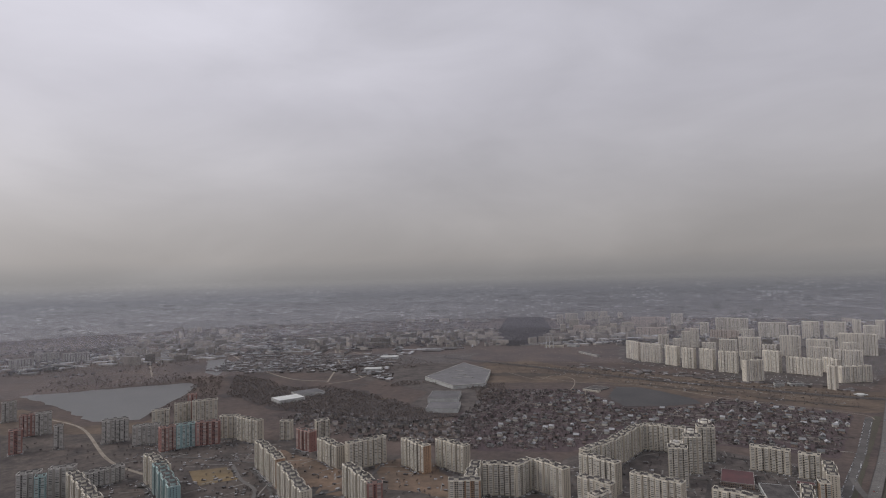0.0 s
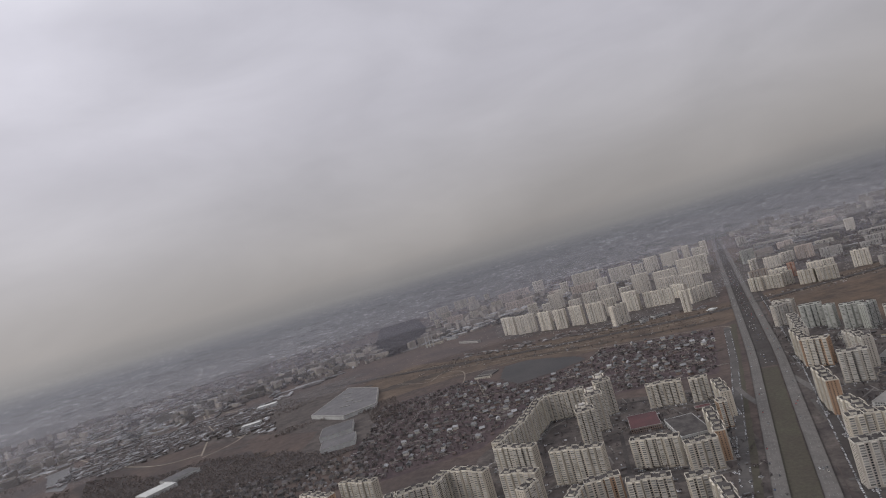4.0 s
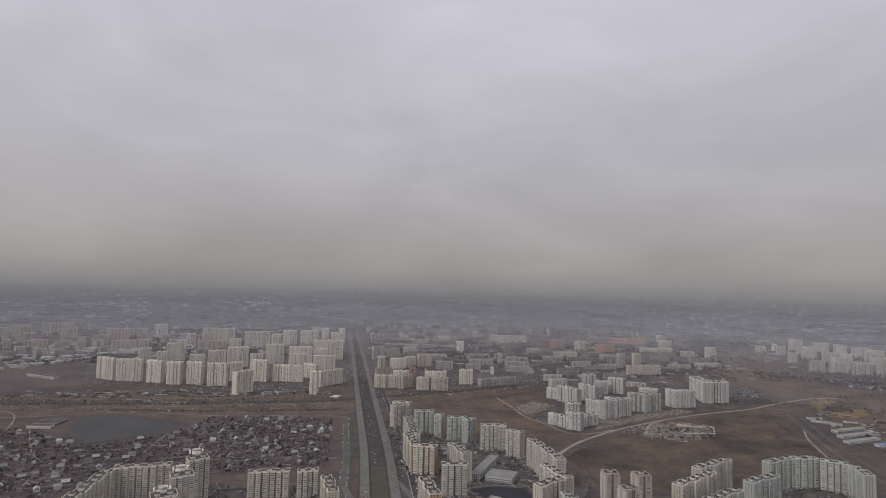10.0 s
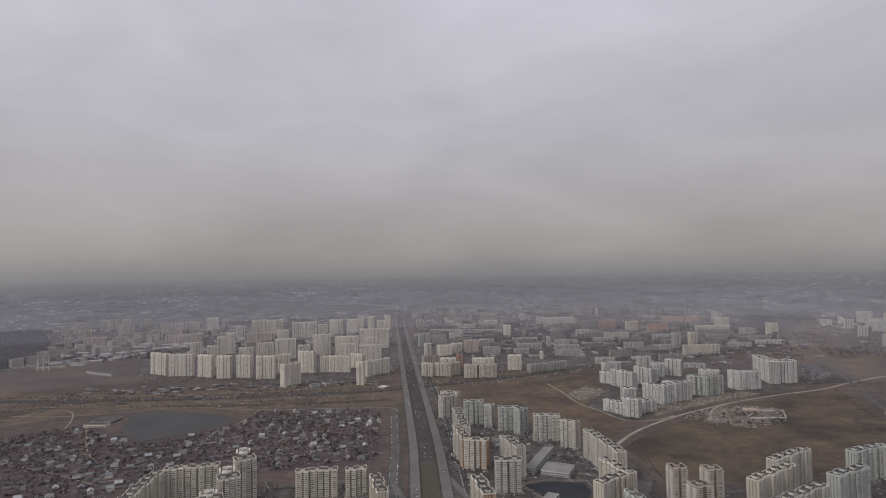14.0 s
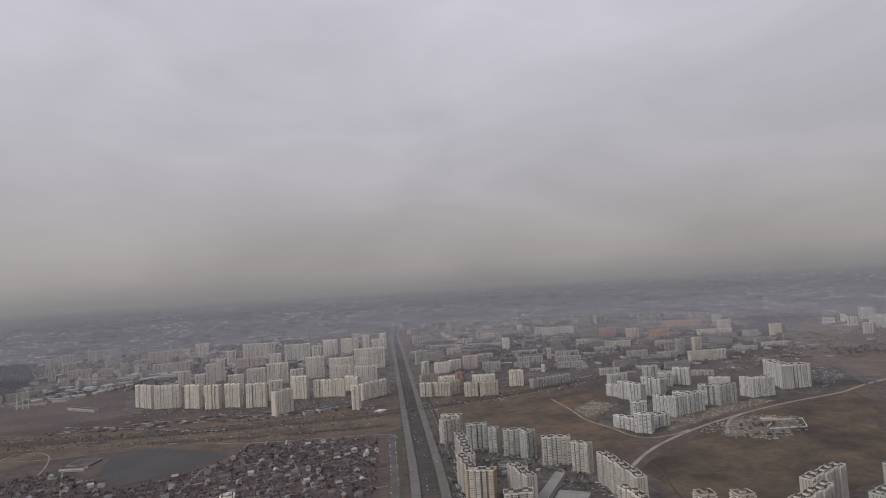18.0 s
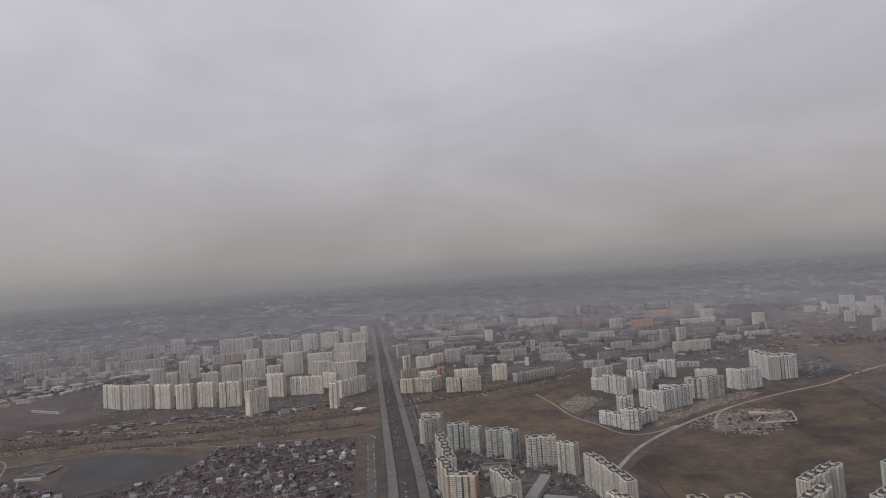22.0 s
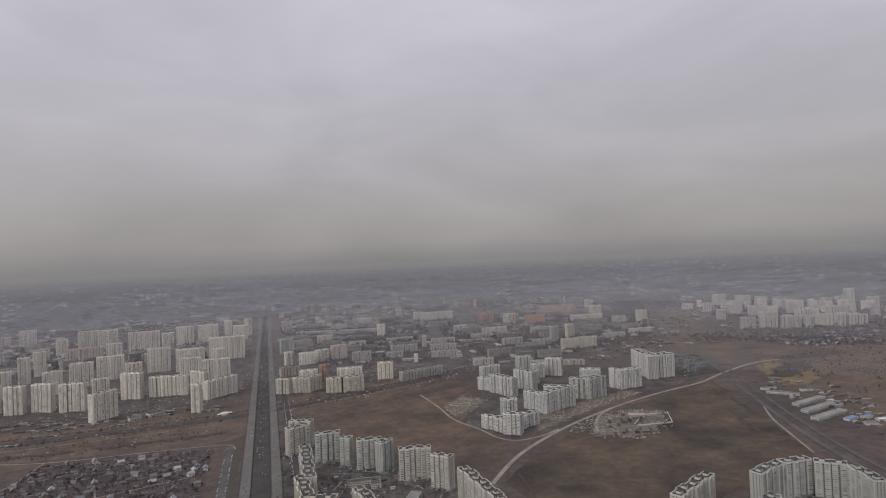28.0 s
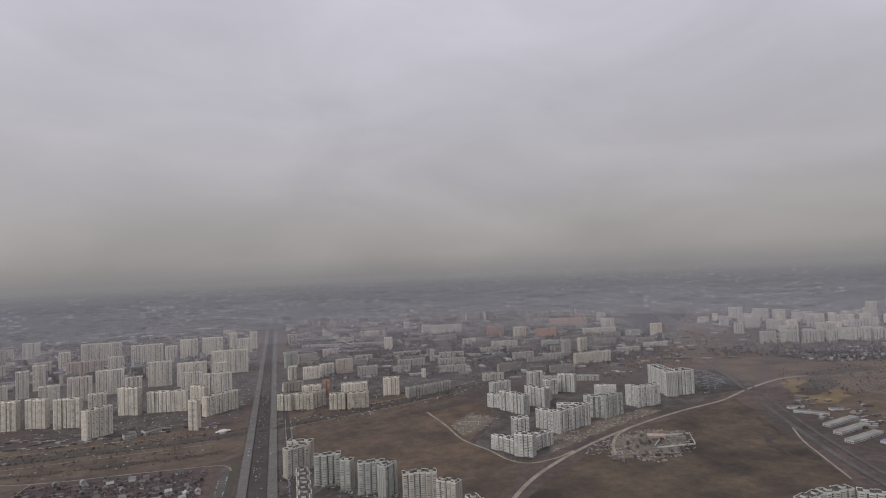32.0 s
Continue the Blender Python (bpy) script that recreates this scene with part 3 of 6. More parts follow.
# roads on the field side
strip("dirt_road", curve([(330, -830), (350, -803), (460, -713), (624, -628), (821, -559), (998, -519), (1152, -498), (1240, -470)]), 8, 0.2, M_TRACK, "broad pale dirt road along the brown field", "road")
strip("dirt_road", curve([(653, -690), (690, -640), (740, -595), (806, -562)]), 6, 0.22, M_TRACK, "rutted dirt track to the building site", "road")
strip("dirt_road", curve([(476, -184), (466, -320), (449, -450), (462, -545), (466, -614), (490, -650), (548, -650), (600, -632)]), 5, 0.21, M_TRACK, "dirt track round the unfinished house", "road")
strip("dirt_road", curve([(1077, -742), (1010, -810), (959, -875), (882, -976)]), 4, 0.21, M_TRACK, "pale field track", "road")
WIDE = [(700, -1400), (892, -1031), (1010, -845), (1150, -655), (1290, -475), (1560, -125), (1885, 300), (2380, 850), (3000, 1620), (3500, 2400)]
strip("road", curve(WIDE), 11, 0.3, M_STREET, "grey asphalt of the wide road", "road")
strip("road", [(p.x + 24, p.y - 14) for p in curve(WIDE)], 8, 0.3, M_STREET, "second carriageway of the wide road", "road")
strip("road", curve([(1240, -470), (1330, -440), (1500, -400), (1620, -408)]), 9, 0.25, M_TRACK, "dusty side road", "road")
patch("car_park", [(1170, -430), (1250, -330), (1430, -150), (1500, -180), (1330, -440)], 0.12, M_ASPHALT, "dark car park beside the tall block", "parking", rough=1)
strip("road", curve([(640, -60), (790, 330), (1116, 1180), (1317, 1732), (1700, 2700)]), 12, 0.2, M_STREET, "tree-lined town street", "road")
strip("road", curve([(-1900, -1290), (-1694, -1305), (-1379, -1418), (-1200, -1440)]), 7, 0.2, M_TRACK, "pale road from the pond to the blocks", "road")
strip("road", curve([(-1120, -1322), (-1040, -1370), (-962, -1405), (-900, -1500)]), 7, 0.2, M_ROAD, "yard road between the blocks", "road")
strip("road", curve([(-2463, -250), (-2300, -388), (-2100, -470), (-1901, -527), (-1700, -560), (-1400, -540)]), 9, 0.2, M_STREET, "grey road to the works", "road")
strip("footpath", curve([(-2094, 119), (-1860, -120), (-1700, -360), (-1560, -560)]), 6, 0.2, M_TRACK, "pale lane through bare woods", "road")
for a, b in (((60, -860), (330, -830)), ((90, -1010), (250, -1160)), ((-20, -1150), (250, -1130)), ((60, -700), (300, -880)), ((240, -1060), (330, -820)), ((250, -1230), (560, -1180)), ((-470, -1190), (-150, -1150)), ((-300, -850), (-130, -860)),
             ((-520, -1060), (-300, -1000)), ((-300, -1000), (-290, -1380)), ((-760, -1420), (-520, -1330)), ((320, -980), (240, -1060))):
    strip("road", [a, ((a[0] + b[0]) / 2 + 6, (a[1] + b[1]) / 2 - 5), b], 6.5, 0.15, M_ASPHALT, "narrow asphalt yard road", "road")

for line in ([(-2660, -99), (-2271, -321), (-1951, -482), (-1712, -567), (-1573, -543)], [(-1624, -59), (-1535, -334), (-1501, -475), (-1536, -584)], [(-2975, -605), (-2925, -446), (-2707, -497), (-2238, -770)], [(-2520, 560), (-1858, -154), (-1512, -430)], [(-2300, 200), (-1950, 90), (-1624, -59)]):
    strip("road", curve(line, 8), 7, 0.19, M_TRACK, "pale works road across the heath", "road")
strip("footpath", curve([(-1064, -134), (-919, -222), (-893, -126), (-806, -173), (-760, -344), (-793, -378)], 6), 3, 0.2, M_TRACK, "sandy path round the meadow", "path")
# scars on the fields and tracks beside the railway
M_SCORCH = material("scorched_grass", (0.038, 0.032, 0.03), 1.0, (0.055, 0.045, 0.038), 0.03, 8.0, fine=0.2)
for i, (x, y, w, h, turn) in enumerate(((960, -780, 90, 9, 58), (1060, -700, 80, 7, 58), (520, -160, 90, 22, 12), (1500, -520, 140, 40, 20), (1750, -420, 160, 40, -10), (-1000, -150, 150, 40, 20), (-850, -30, 120, 30, -10), (-450, -200, 160, 14, -12), (-150, -250, 140, 12, -8))):
    c, s_ = math.cos(radians(turn)), math.sin(radians(turn))
    ovals = [(x + w * math.cos(t) * c - h * math.sin(t) * s_, y + w * math.cos(t) * s_ + h * math.sin(t) * c) for t in np.linspace(0, 2 * math.pi, 10)[:-1]]
    patch("scorched_patch", ovals, 0.1, M_SCORCH, "dark scorched patch of dead grass", "ground", rough=9, step=14, seed=60 + i)
for i, line in enumerate((((-1100, 60), (-760, 0), (-540, -40), (-300, -60), (-40, -85)), ((-900, -90), (-600, -140), (-300, -170), (-30, -190)), ((120, -150), (300, -110), (480, -70), (760, 40)), ((-720, -330), (-690, -420), (-640, -560), (-560, -700)), ((-640, -560), (-450, -560), (-250, -540), (-90, -520)), ((-560, -700), (-330, -680), (-100, -660)), ((-880, -520), (-700, -640), (-560, -760)), ((-250, -400), (-230, -560), (-210, -740)), ((-1300, 30), (-1100, 80), (-900, 200), (-700, 240)))):
    strip("track", curve(line, 6), 2.6, 0.13, M_TRACK, "narrow beaten track", "path")
strip("ditch", curve([(400, -790), (380, -860), (352, -930), (330, -1010)]), 3.0, 0.14, M_SCORCH, "dark drainage ditch across the field", "ditch")
for line in (((-1480, -1250), (-1300, -1350), (-1150, -1480)), ((-1300, -1350), (-1120, -1300), (-980, -1290)), ((-900, -1500), (-780, -1400), (-640, -1350)), ((-860, -1180), (-830, -1300), (-900, -1420)), ((-700, -1180), (-640, -1240), (-560, -1330))):
    strip("road", curve(line, 6), 6, 0.16, M_STREET, "grey yard road between coloured blocks", "road")

# ---- apartment blocks ----
FLOOR = 2.85
LOOK = {"w": "white panel", "n": "off-white panel", "g": "pale green and white panel", "y": "cream panel", "o": "cream and orange-brown panel", "r": "brick red panel", "p": "dusty pink panel", "t": "teal panel", "b": "beige brick", "u": "new light grey panel", "f": "grey panel", "c": "terracotta panel"}


def apartment_block(x, y, angle, length, depth, floors, style, group, fine=True):
    high = floors * FLOOR + 1.0 + (abs(x) * 0.37 + abs(y) * 0.23) % 0.6
    wall, bay = (WALL["y"][0], WALL["y"][1]) if style == "o" else WALL[style]
    kind = "tower" if length < 40 and floors >= 20 else "block"
    top = thing("apartment_" + kind, pose(x, y, 0, 0, 0, angle), f"{floors}-storey {LOOK[style]} apartment {kind} under a flat roof", "apartment building", group)
    L, D = length / 2, depth / 2
    n = max(1, round(length / 20))
    step = length / n
    jog = [0.0 if n == 1 else 1.3 if i % 2 else -1.3 for i in range(n)]
    far = math.hypot(x + 180, y + 1750) > 2300
    bays = []

    def outline(d):
        """The stepped footprint, drawn in by d."""
        low, up_side = [], []
        for i in range(n):
            xs = [(-L + step * i) + (d if i == 0 else 0), (-L + step * (i + 1)) - (d if i == n - 1 else 0)]
            low += [(q, -D + jog[i] + d) for q in xs]
            up_side += [(q, D + jog[i] - d) for q in xs]
        return low + up_side[::-1]

    half_bay = min(3.1, step * 0.17)
    r_ = random.Random(int(abs(x) * 7 + abs(y)))
    vents, sheds, fronts = Build(), Build(), Build()
    for i in range(n):
        x0, x1, y0, y1 = -L + step * i, -L + step * (i + 1), -D + jog[i], D + jog[i]
        xc, up = (x0 + x1) / 2, 0
        for side in (-1, 1):
            for off in (-step * 0.27, step * 0.27):
                bays.append((xc + off, side, jog[i], up))
        w = min(3.4, step * 0.22)
        shed = sheds if far else Build()
        shed.box(xc - w, xc + w, jog[i] - 3.2, jog[i] + 3.2, high + up + 0.12, high + up + 3.4).box(xc - w - 0.3, xc + w + 0.3, jog[i] - 3.5, jog[i] + 3.5, high + up + 3.4, high + up + 3.7, 1, bottom=True)
        if not far:
            part("roof_housing", shed.mesh("roof_housing", bay, M_ROOF), top)
        for _ in range(4):
            vx, vy = xc + r_.uniform(-0.42, 0.42) * step, jog[i] + r_.choice((-1, 1)) * r_.uniform(0.55, 0.8) * D
            vents.box(vx - 0.6, vx + 0.6, vy - 0.5, vy + 0.5, high + up + 0.12, high + up + r_.uniform(1.4, 2.4))
    part("wall", Build().prism(outline(0), 0, high).mesh("wall", wall), top)
    if style == "o":
        x0, j = L - step, jog[-1]
        part("coloured_section", Build().prism([(x0, -D + j - 0.05), (L + 0.05, -D + j - 0.05), (L + 0.05, D + j + 0.05), (x0, D + j + 0.05)], 0, high - 0.6).mesh("coloured_section", WALL["o"][0]), top, "orange-brown panel section")
    roof = part("roof", Build().prism(outline(0.3), high - 0.5, high + 0.12).mesh("roof", M_ROOF), top, "dark bitumen roof")
    part("parapet", Build().kerb(outline(-0.12), outline(0.3), high - 0.4, high + 1.2).mesh("parapet", bay), top, "pale roof edge")
    if fine:
        part("roof_vents", vents.mesh("roof_vents", M_PARAPET), roof, "short concrete roof vents", "stuff")
    for xb, side, j, up in bays:
        y0, y1 = sorted((side * (D - 0.01) + j, side * (D + 1.25) + j))
        front = fronts if far else Build()
        front.box(xb - half_bay, xb + half_bay, y0, y1, 2.6, high + up - 0.6, bottom=True)
        if not far:
            part("loggia_bay", front.mesh("loggia_bay", bay), top)
    if far:
        part("loggia_bays", fronts.mesh("loggia_bays", bay), top, kind="stuff")
        part("roof_housings", sheds.mesh("roof_housings", bay, M_ROOF), top, kind="stuff")
    if style == "b":
        for sx in (-1, 1):
            for sy in (-1, 1):
                cx, cy = sx * (L - 3.0), sy * (D - 3.0)
                for k in range(1, floors):
                    z = 0.4 + FLOOR * k
                    part("balcony", Build().box(cx - 3.9, cx + 3.9, cy - 3.9, cy + 3.9, z, z + 0.9, bottom=True).mesh("balcony", WALL["u"][1]), top)
    if not fine:
        return top
    # panes, storey by storey
    C, U, V, N, W = [], [], [], [], []
    xs = np.arange(-L + 1.9, L - 1.0, 3.1)
    zs = 1.9 + FLOOR * np.arange(floors)
    for side in (-1, 1):
        for xc in xs:
            j = jog[min(n - 1, int((xc + L) / step))]
            if any(s == side and abs(xc - xb) < half_bay + 0.9 for xb, s, _, _ in bays):
                continue
            for z in zs:
                C.append((xc, side * D + j, z)); U.append((1.15 * -side, 0, 0)); V.append((0, 0, 0.85)); N.append((0, side, 0)); W.append(0)
        for xb, s, j, _ in bays:
            if s == side:
                for z in zs[1:]:
                    C.append((xb, side * (D + 1.25) + j, z)); U.append((half_bay * 0.8 * -side, 0, 0)); V.append((0, 0, 0.78)); N.append((0, side, 0)); W.append(1)
    for side in (-1, 1):
        for yc in np.arange(-D + 2.5, D - 1.5, 4.2):
            for z in zs:
                C.append((side * L, yc + jog[0 if side < 0 else -1], z)); U.append((0, 0.7 * side, 0)); V.append((0, 0, 0.7)); N.append((side, 0, 0)); W.append(0)
    part("glazing", quads("glazing", C, U, V, N, 0.1, M_PANE, M_LOGGIA, which=W), top, "storeys of dark panes and glazed loggias", "stuff")
    return top


RAILWAY_1 = [
    (-725, 372, -45, 84, 17, 25, 'w'),
    (-645, 318, -14, 80, 17, 25, 'w'),
    (-558, 270, -30, 56, 17, 25, 'w'),
    (-494, 226, -22, 46, 17, 25, 'w'),
    (-430, 216, -28, 54, 17, 25, 'w'),
    (-358, 176, -15, 62, 17, 25, 'w'),
    (-277, 30, 42, 66, 18, 23, 'w'),
    (-225, 245, -30, 58, 18, 25, 'w'),
    (-131, 228, -18, 104, 18, 19, 'w'),
    (-66, -32, -34, 24, 14, 24, 'w'),
    (0, 130, 36, 104, 16, 17, 'w'),
    (-48, 287, -55, 66, 16, 17, 'w'),
    (-573, 484, 9, 33, 16, 27, 'w'),
]
RAILWAY_2 = [
    (-549, 571, 8, 32, 16, 30, 'w'),
    (-526, 665, 7, 34, 16, 30, 'w'),
    (-442, 394, 6, 50, 16, 24, 'w'),
    (-379, 459, 4, 64, 16, 26, 'w'),
    (-307, 513, 2, 77, 16, 27, 'w'),
    (-454, 1190, 4, 74, 16, 30, 'w'),
    (-380, 1165, 3, 72, 16, 30, 'w'),
    (-236, 958, 0, 111, 16, 30, 'w'),
    (-169, 552, -1, 70, 16, 29, 'w'),
    (-87, 1046, -3, 67, 16, 30, 'w'),
    (4, 1045, -5, 82, 16, 30, 'w'),
    (-72, 515, -4, 90, 16, 27, 'w'),
    (52, 641, -6, 123, 16, 30, 'w'),
]
RAILWAY_3 = [
    (2, 338, -6, 81, 16, 24, 'w'),
    (97, 1193, -6, 32, 16, 30, 'w'),
    (122, 909, -7, 55, 16, 30, 'w'),
    (183, 1193, -8, 32, 16, 30, 'w'),
    (-420, 802, 4, 115, 16, 22, 'p'),
    (-714, 1452, 8, 63, 16, 30, 'w'),
    (-858, 1391, 11, 187, 16, 23, 'p'),
    (-922, 1163, 13, 61, 16, 18, 'y'),
    (-755, 925, 11, 142, 16, 17, 'p'),
    (-1145, 1919, 14, 35, 16, 18, 'y'),
    (-1004, 949, 16, 46, 16, 16, 'y'),
    (-976, 1073, 14, 33, 16, 18, 'y'),
    (-1305, 1800, 17, 89, 16, 23, 'y'),
]
RAILWAY_4 = [
    (-1226, 1805, 15, 50, 16, 24, 'y'),
    (-1126, 1439, 15, 69, 16, 22, 'y'),
    (-1372, 1573, 19, 81, 16, 24, 'y'),
    (-1229, 1184, 18, 56, 16, 21, 'y'),
    (-1138, 1032, 18, 88, 16, 14, 'p'),
    (-1407, 1457, 20, 39, 16, 23, 'y'),
    (-1243, 1033, 20, 28, 16, 15, 'y'),
    (-329, 838, 2, 52, 16, 23, 'w'),
    (-237, 465, 0, 48, 16, 20, 'w'),
    (-580, 963, 7, 54, 16, 16, 'p'),
    (-533, 1094, 6, 40, 16, 23, 'w'),
    (18, 511, -6, 36, 16, 24, 'w'),
    (-151, 957, -2, 44, 16, 25, 'w'),
]
RAILWAY_5 = [
    (-73, 455, -4, 64, 16, 20, 'w'),
    (-646, 606, 10, 44, 16, 21, 'w'),
    (-304, 259, 2, 43, 16, 22, 'w'),
]
def farther(row):
    """The rear rows of the white estate stand deeper than the front ones."""
    x, y, turn, length, depth, floors, style = row
    far = 1 + 0.13 * min(1.0, max(0.0, (math.hypot(x + 200, y + 1750) - 2000) / 700))
    return (-200 + (x + 200) * far, -1750 + (y + 1750) * far, turn, length * far, depth, floors, style)


for row in RAILWAY_1 + [farther(q) for q in RAILWAY_2 + RAILWAY_3 + RAILWAY_4 + RAILWAY_5]:
    apartment_block(*row, group='blocks beyond the railway')
STATION_1 = [
    (162, 51, -42, 41, 18, 14, 'y'),
    (208, 37, -29, 58, 18, 14, 'y'),
    (247, 45, 24, 40, 18, 14, 'y'),
    (289, -18, -31, 43, 18, 14, 'y'),
    (338, -34, -8, 57, 18, 14, 'y'),
    (471, 74, -22, 47, 20, 17, 'w'),
    (567, 19, 13, 155, 15, 9, 'f'),
    (366, 102, -15, 76, 16, 14, 'w'),
    (250, 143, -11, 55, 16, 14, 'w'),
    (299, 169, -12, 22, 14, 16, 'c'),
]
OLD_TOWN_1 = [
    (540, 1350, -23, 200, 15, 5, 'f'),
    (740, 1270, -20, 190, 15, 5, 'f'),
    (442, 1640, -20, 50, 15, 17, 'f'),
    (297, 800, 5, 52, 16, 20, 'g'),
    (255, 510, 10, 28, 15, 16, 'w'),
    (316, 488, -7, 57, 15, 14, 'w'),
    (376, 508, 5, 50, 15, 15, 'w'),
    (222, 300, 4, 62, 15, 10, 'b'),
    (500, 1005, -5, 65, 15, 11, 'p'),
    (443, 524, 2, 60, 15, 18, 'p'),
    (600, 811, -5, 68, 14, 6, 'n'),
    (498, 415, -12, 70, 14, 12, 'f'),
]
OLD_TOWN_2 = [
    (783, 1032, -9, 38, 15, 20, 'w'),
    (788, 795, -9, 119, 14, 6, 'f'),
    (703, 521, -10, 106, 14, 9, 'f'),
    (628, 423, -9, 63, 14, 7, 'f'),
    (924, 633, -17, 103, 14, 7, 'f'),
    (854, 479, -19, 105, 14, 7, 'f'),
    (781, 310, -14, 98, 14, 8, 'f'),
    (656, 279, -20, 14, 12, 9, 'w'),
    (811, 570, -20, 18, 14, 16, 'n'),
    (1300, 1520, -10, 190, 15, 16, 'y'),
    (1190, 1560, -30, 48, 15, 17, 'n'),
    (1440, 1190, -14, 94, 15, 17, 'r'),
    (1500, 1030, -10, 66, 15, 18, 'o'),
]
OLD_TOWN_3 = [
    (1620, 970, -10, 112, 15, 14, 'c'),
    (2040, 1350, -22, 220, 15, 14, 'c'),
    (2300, 1370, -40, 46, 15, 20, 'f'),
    (2090, 1050, -15, 78, 15, 19, 'o'),
    (2040, 630, -15, 56, 15, 20, 'o'),
    (1910, 650, -15, 72, 15, 12, 'f'),
    (1890, 880, -14, 180, 15, 10, 'y'),
    (1228, 719, -9, 122, 15, 11, 'y'),
    (1129, 402, -8, 88, 14, 9, 'f'),
    (1304, 359, 0, 38, 15, 22, 'f'),
    (1417, 402, 0, 40, 15, 20, 'y'),
    (1281, 168, -6, 150, 15, 13, 'y'),
    (1215, 318, -8, 86, 14, 8, 'f'),
]
OLD_TOWN_4 = [
    (822, 91, -12, 69, 14, 7, 'n'),
    (695, 1455, -19, 71, 14, 10, 'f'),
    (876, 1614, -8, 86, 14, 12, 'p'),
    (1190, 1881, 0, 40, 14, 16, 'n'),
    (1114, 647, -14, 89, 14, 7, 'f'),
    (1157, 934, -6, 65, 14, 10, 'n'),
    (1414, 630, -14, 81, 14, 9, 'f'),
    (1565, 297, -14, 100, 14, 6, 'f'),
    (1754, 341, -12, 110, 14, 6, 'n'),
    (959, -27, -34, 93, 14, 5, 'f'),
    (1060, -88, -37, 68, 14, 5, 'f'),
]
OLD_TOWN = OLD_TOWN_1 + OLD_TOWN_2 + OLD_TOWN_3 + OLD_TOWN_4
for row in OLD_TOWN:
    apartment_block(*row, group='blocks of the old town')
for row in STATION_1:
    apartment_block(*row, group='blocks along the railway')
NEW_1 = [
    (489, -563, -71, 59, 16, 9, 'u'),
    (507, -607, -51, 36, 20, 14, 'u'),
    (556, -579, 16, 65, 18, 9, 'u'),
    (563, -498, -15, 35, 20, 14, 'u'),
    (650, -235, -63, 38, 18, 11, 'u'),
    (664, -306, -78, 85, 20, 16, 'u'),
    (708, -156, 2, 61, 16, 16, 'u'),
    (743, -290, -76, 69, 20, 17, 'u'),
    (794, -253, 22, 38, 16, 12, 'u'),
    (859, -99, -10, 46, 18, 17, 'u'),
    (851, -190, -9, 39, 16, 14, 'u'),
    (910, -187, -50, 48, 18, 17, 'u'),
    (648, -484, -78, 67, 18, 14, 'u'),
]
NEW_2 = [
    (691, -504, 14, 106, 18, 16, 'u'),
    (733, -433, -42, 49, 16, 12, 'u'),
    (798, -452, -54, 50, 18, 17, 'g'),
    (834, -464, 8, 61, 18, 17, 'g'),
    (921, -339, -37, 56, 16, 14, 'u'),
    (947, -418, -86, 39, 18, 17, 'u'),
    (975, -432, -3, 71, 18, 17, 'u'),
    (1125, -335, -113, 131, 30, 22, 'u'),
    (1135, -377, -12, 78, 40, 22, 'u'),
]
for row in NEW_1 + NEW_2:
    apartment_block(*row, group='new blocks by the dirt road')
SCHOOL_1 = [
    (98, -486, 13, 45, 16, 17, 'n'),
    (139, -558, -15, 45, 16, 17, 'g'),
    (162, -603, -38, 19, 16, 17, 'g'),
    (194, -635, -21, 43, 16, 17, 'g'),
    (213, -661, 25, 31, 16, 17, 'g'),
    (245, -722, -17, 53, 16, 17, 'n'),
    (269, -780, -59, 33, 16, 17, 'n'),
    (269, -912, -94, 137, 16, 17, 'n'),
    (113, -447, -33, 46, 16, 17, 'n'),
    (75, -688, -99, 160, 16, 17, 'n'),
    (49, -798, -95, 92, 16, 17, 'o'),
    (61, -845, -33, 41, 18, 17, 'o'),
    (9, -1051, -95, 74, 16, 17, 'o'),
]
SCHOOL_2 = [
    (78, -960, -17, 42, 18, 17, 'n'),
    (116, -875, -88, 72, 16, 17, 'n'),
    (1, -1192, -88, 72, 16, 17, 'y'),
    (4, -1221, -3, 55, 16, 17, 'y'),
    (-20, -1295, 2, 47, 16, 17, 'n'),
    (189, -1076, 23, 59, 16, 17, 'o'),
    (223, -1034, -86, 72, 14, 17, 'y'),
    (116, -1204, 4, 113, 16, 17, 'y'),
    (108, -1277, 2, 86, 16, 17, 'n'),
    (161, -1311, -87, 56, 16, 17, 'n'),
    (134, -1402, -93, 57, 16, 17, 'y'),
    (183, -1168, -100, 92, 14, 17, 'g'),
]
for row in SCHOOL_1 + SCHOOL_2:
    apartment_block(*row, group='blocks round the school')
FIELD_1 = [
    (290, -1082, -12, 22, 19, 20, 'b'),
    (333, -1100, -7, 23, 19, 20, 'b'),
    (276, -1150, -1, 24, 19, 20, 'b'),
    (420, -1116, 20, 110, 15, 17, 'o'),
    (380, -1194, 18, 143, 15, 17, 'n'),
    (239, -1312, -96, 109, 15, 17, 'n'),
    (263, -1238, 21, 58, 15, 17, 'n'),
    (526, -1141, 12, 78, 16, 17, 'g'),
    (211, -1434, -90, 49, 16, 17, 'g'),
    (638, -1067, 9, 66, 16, 17, 'g'),
    (696, -1068, -15, 47, 16, 17, 'g'),
    (730, -1098, -55, 40, 16, 17, 'g'),
    (728, -1148, -118, 57, 16, 17, 'g'),
]
FIELD_2 = [
    (505, -1057, 18, 100, 15, 17, 'n'),
]
for row in FIELD_1 + FIELD_2:
    apartment_block(*row, group='blocks by the brown field')
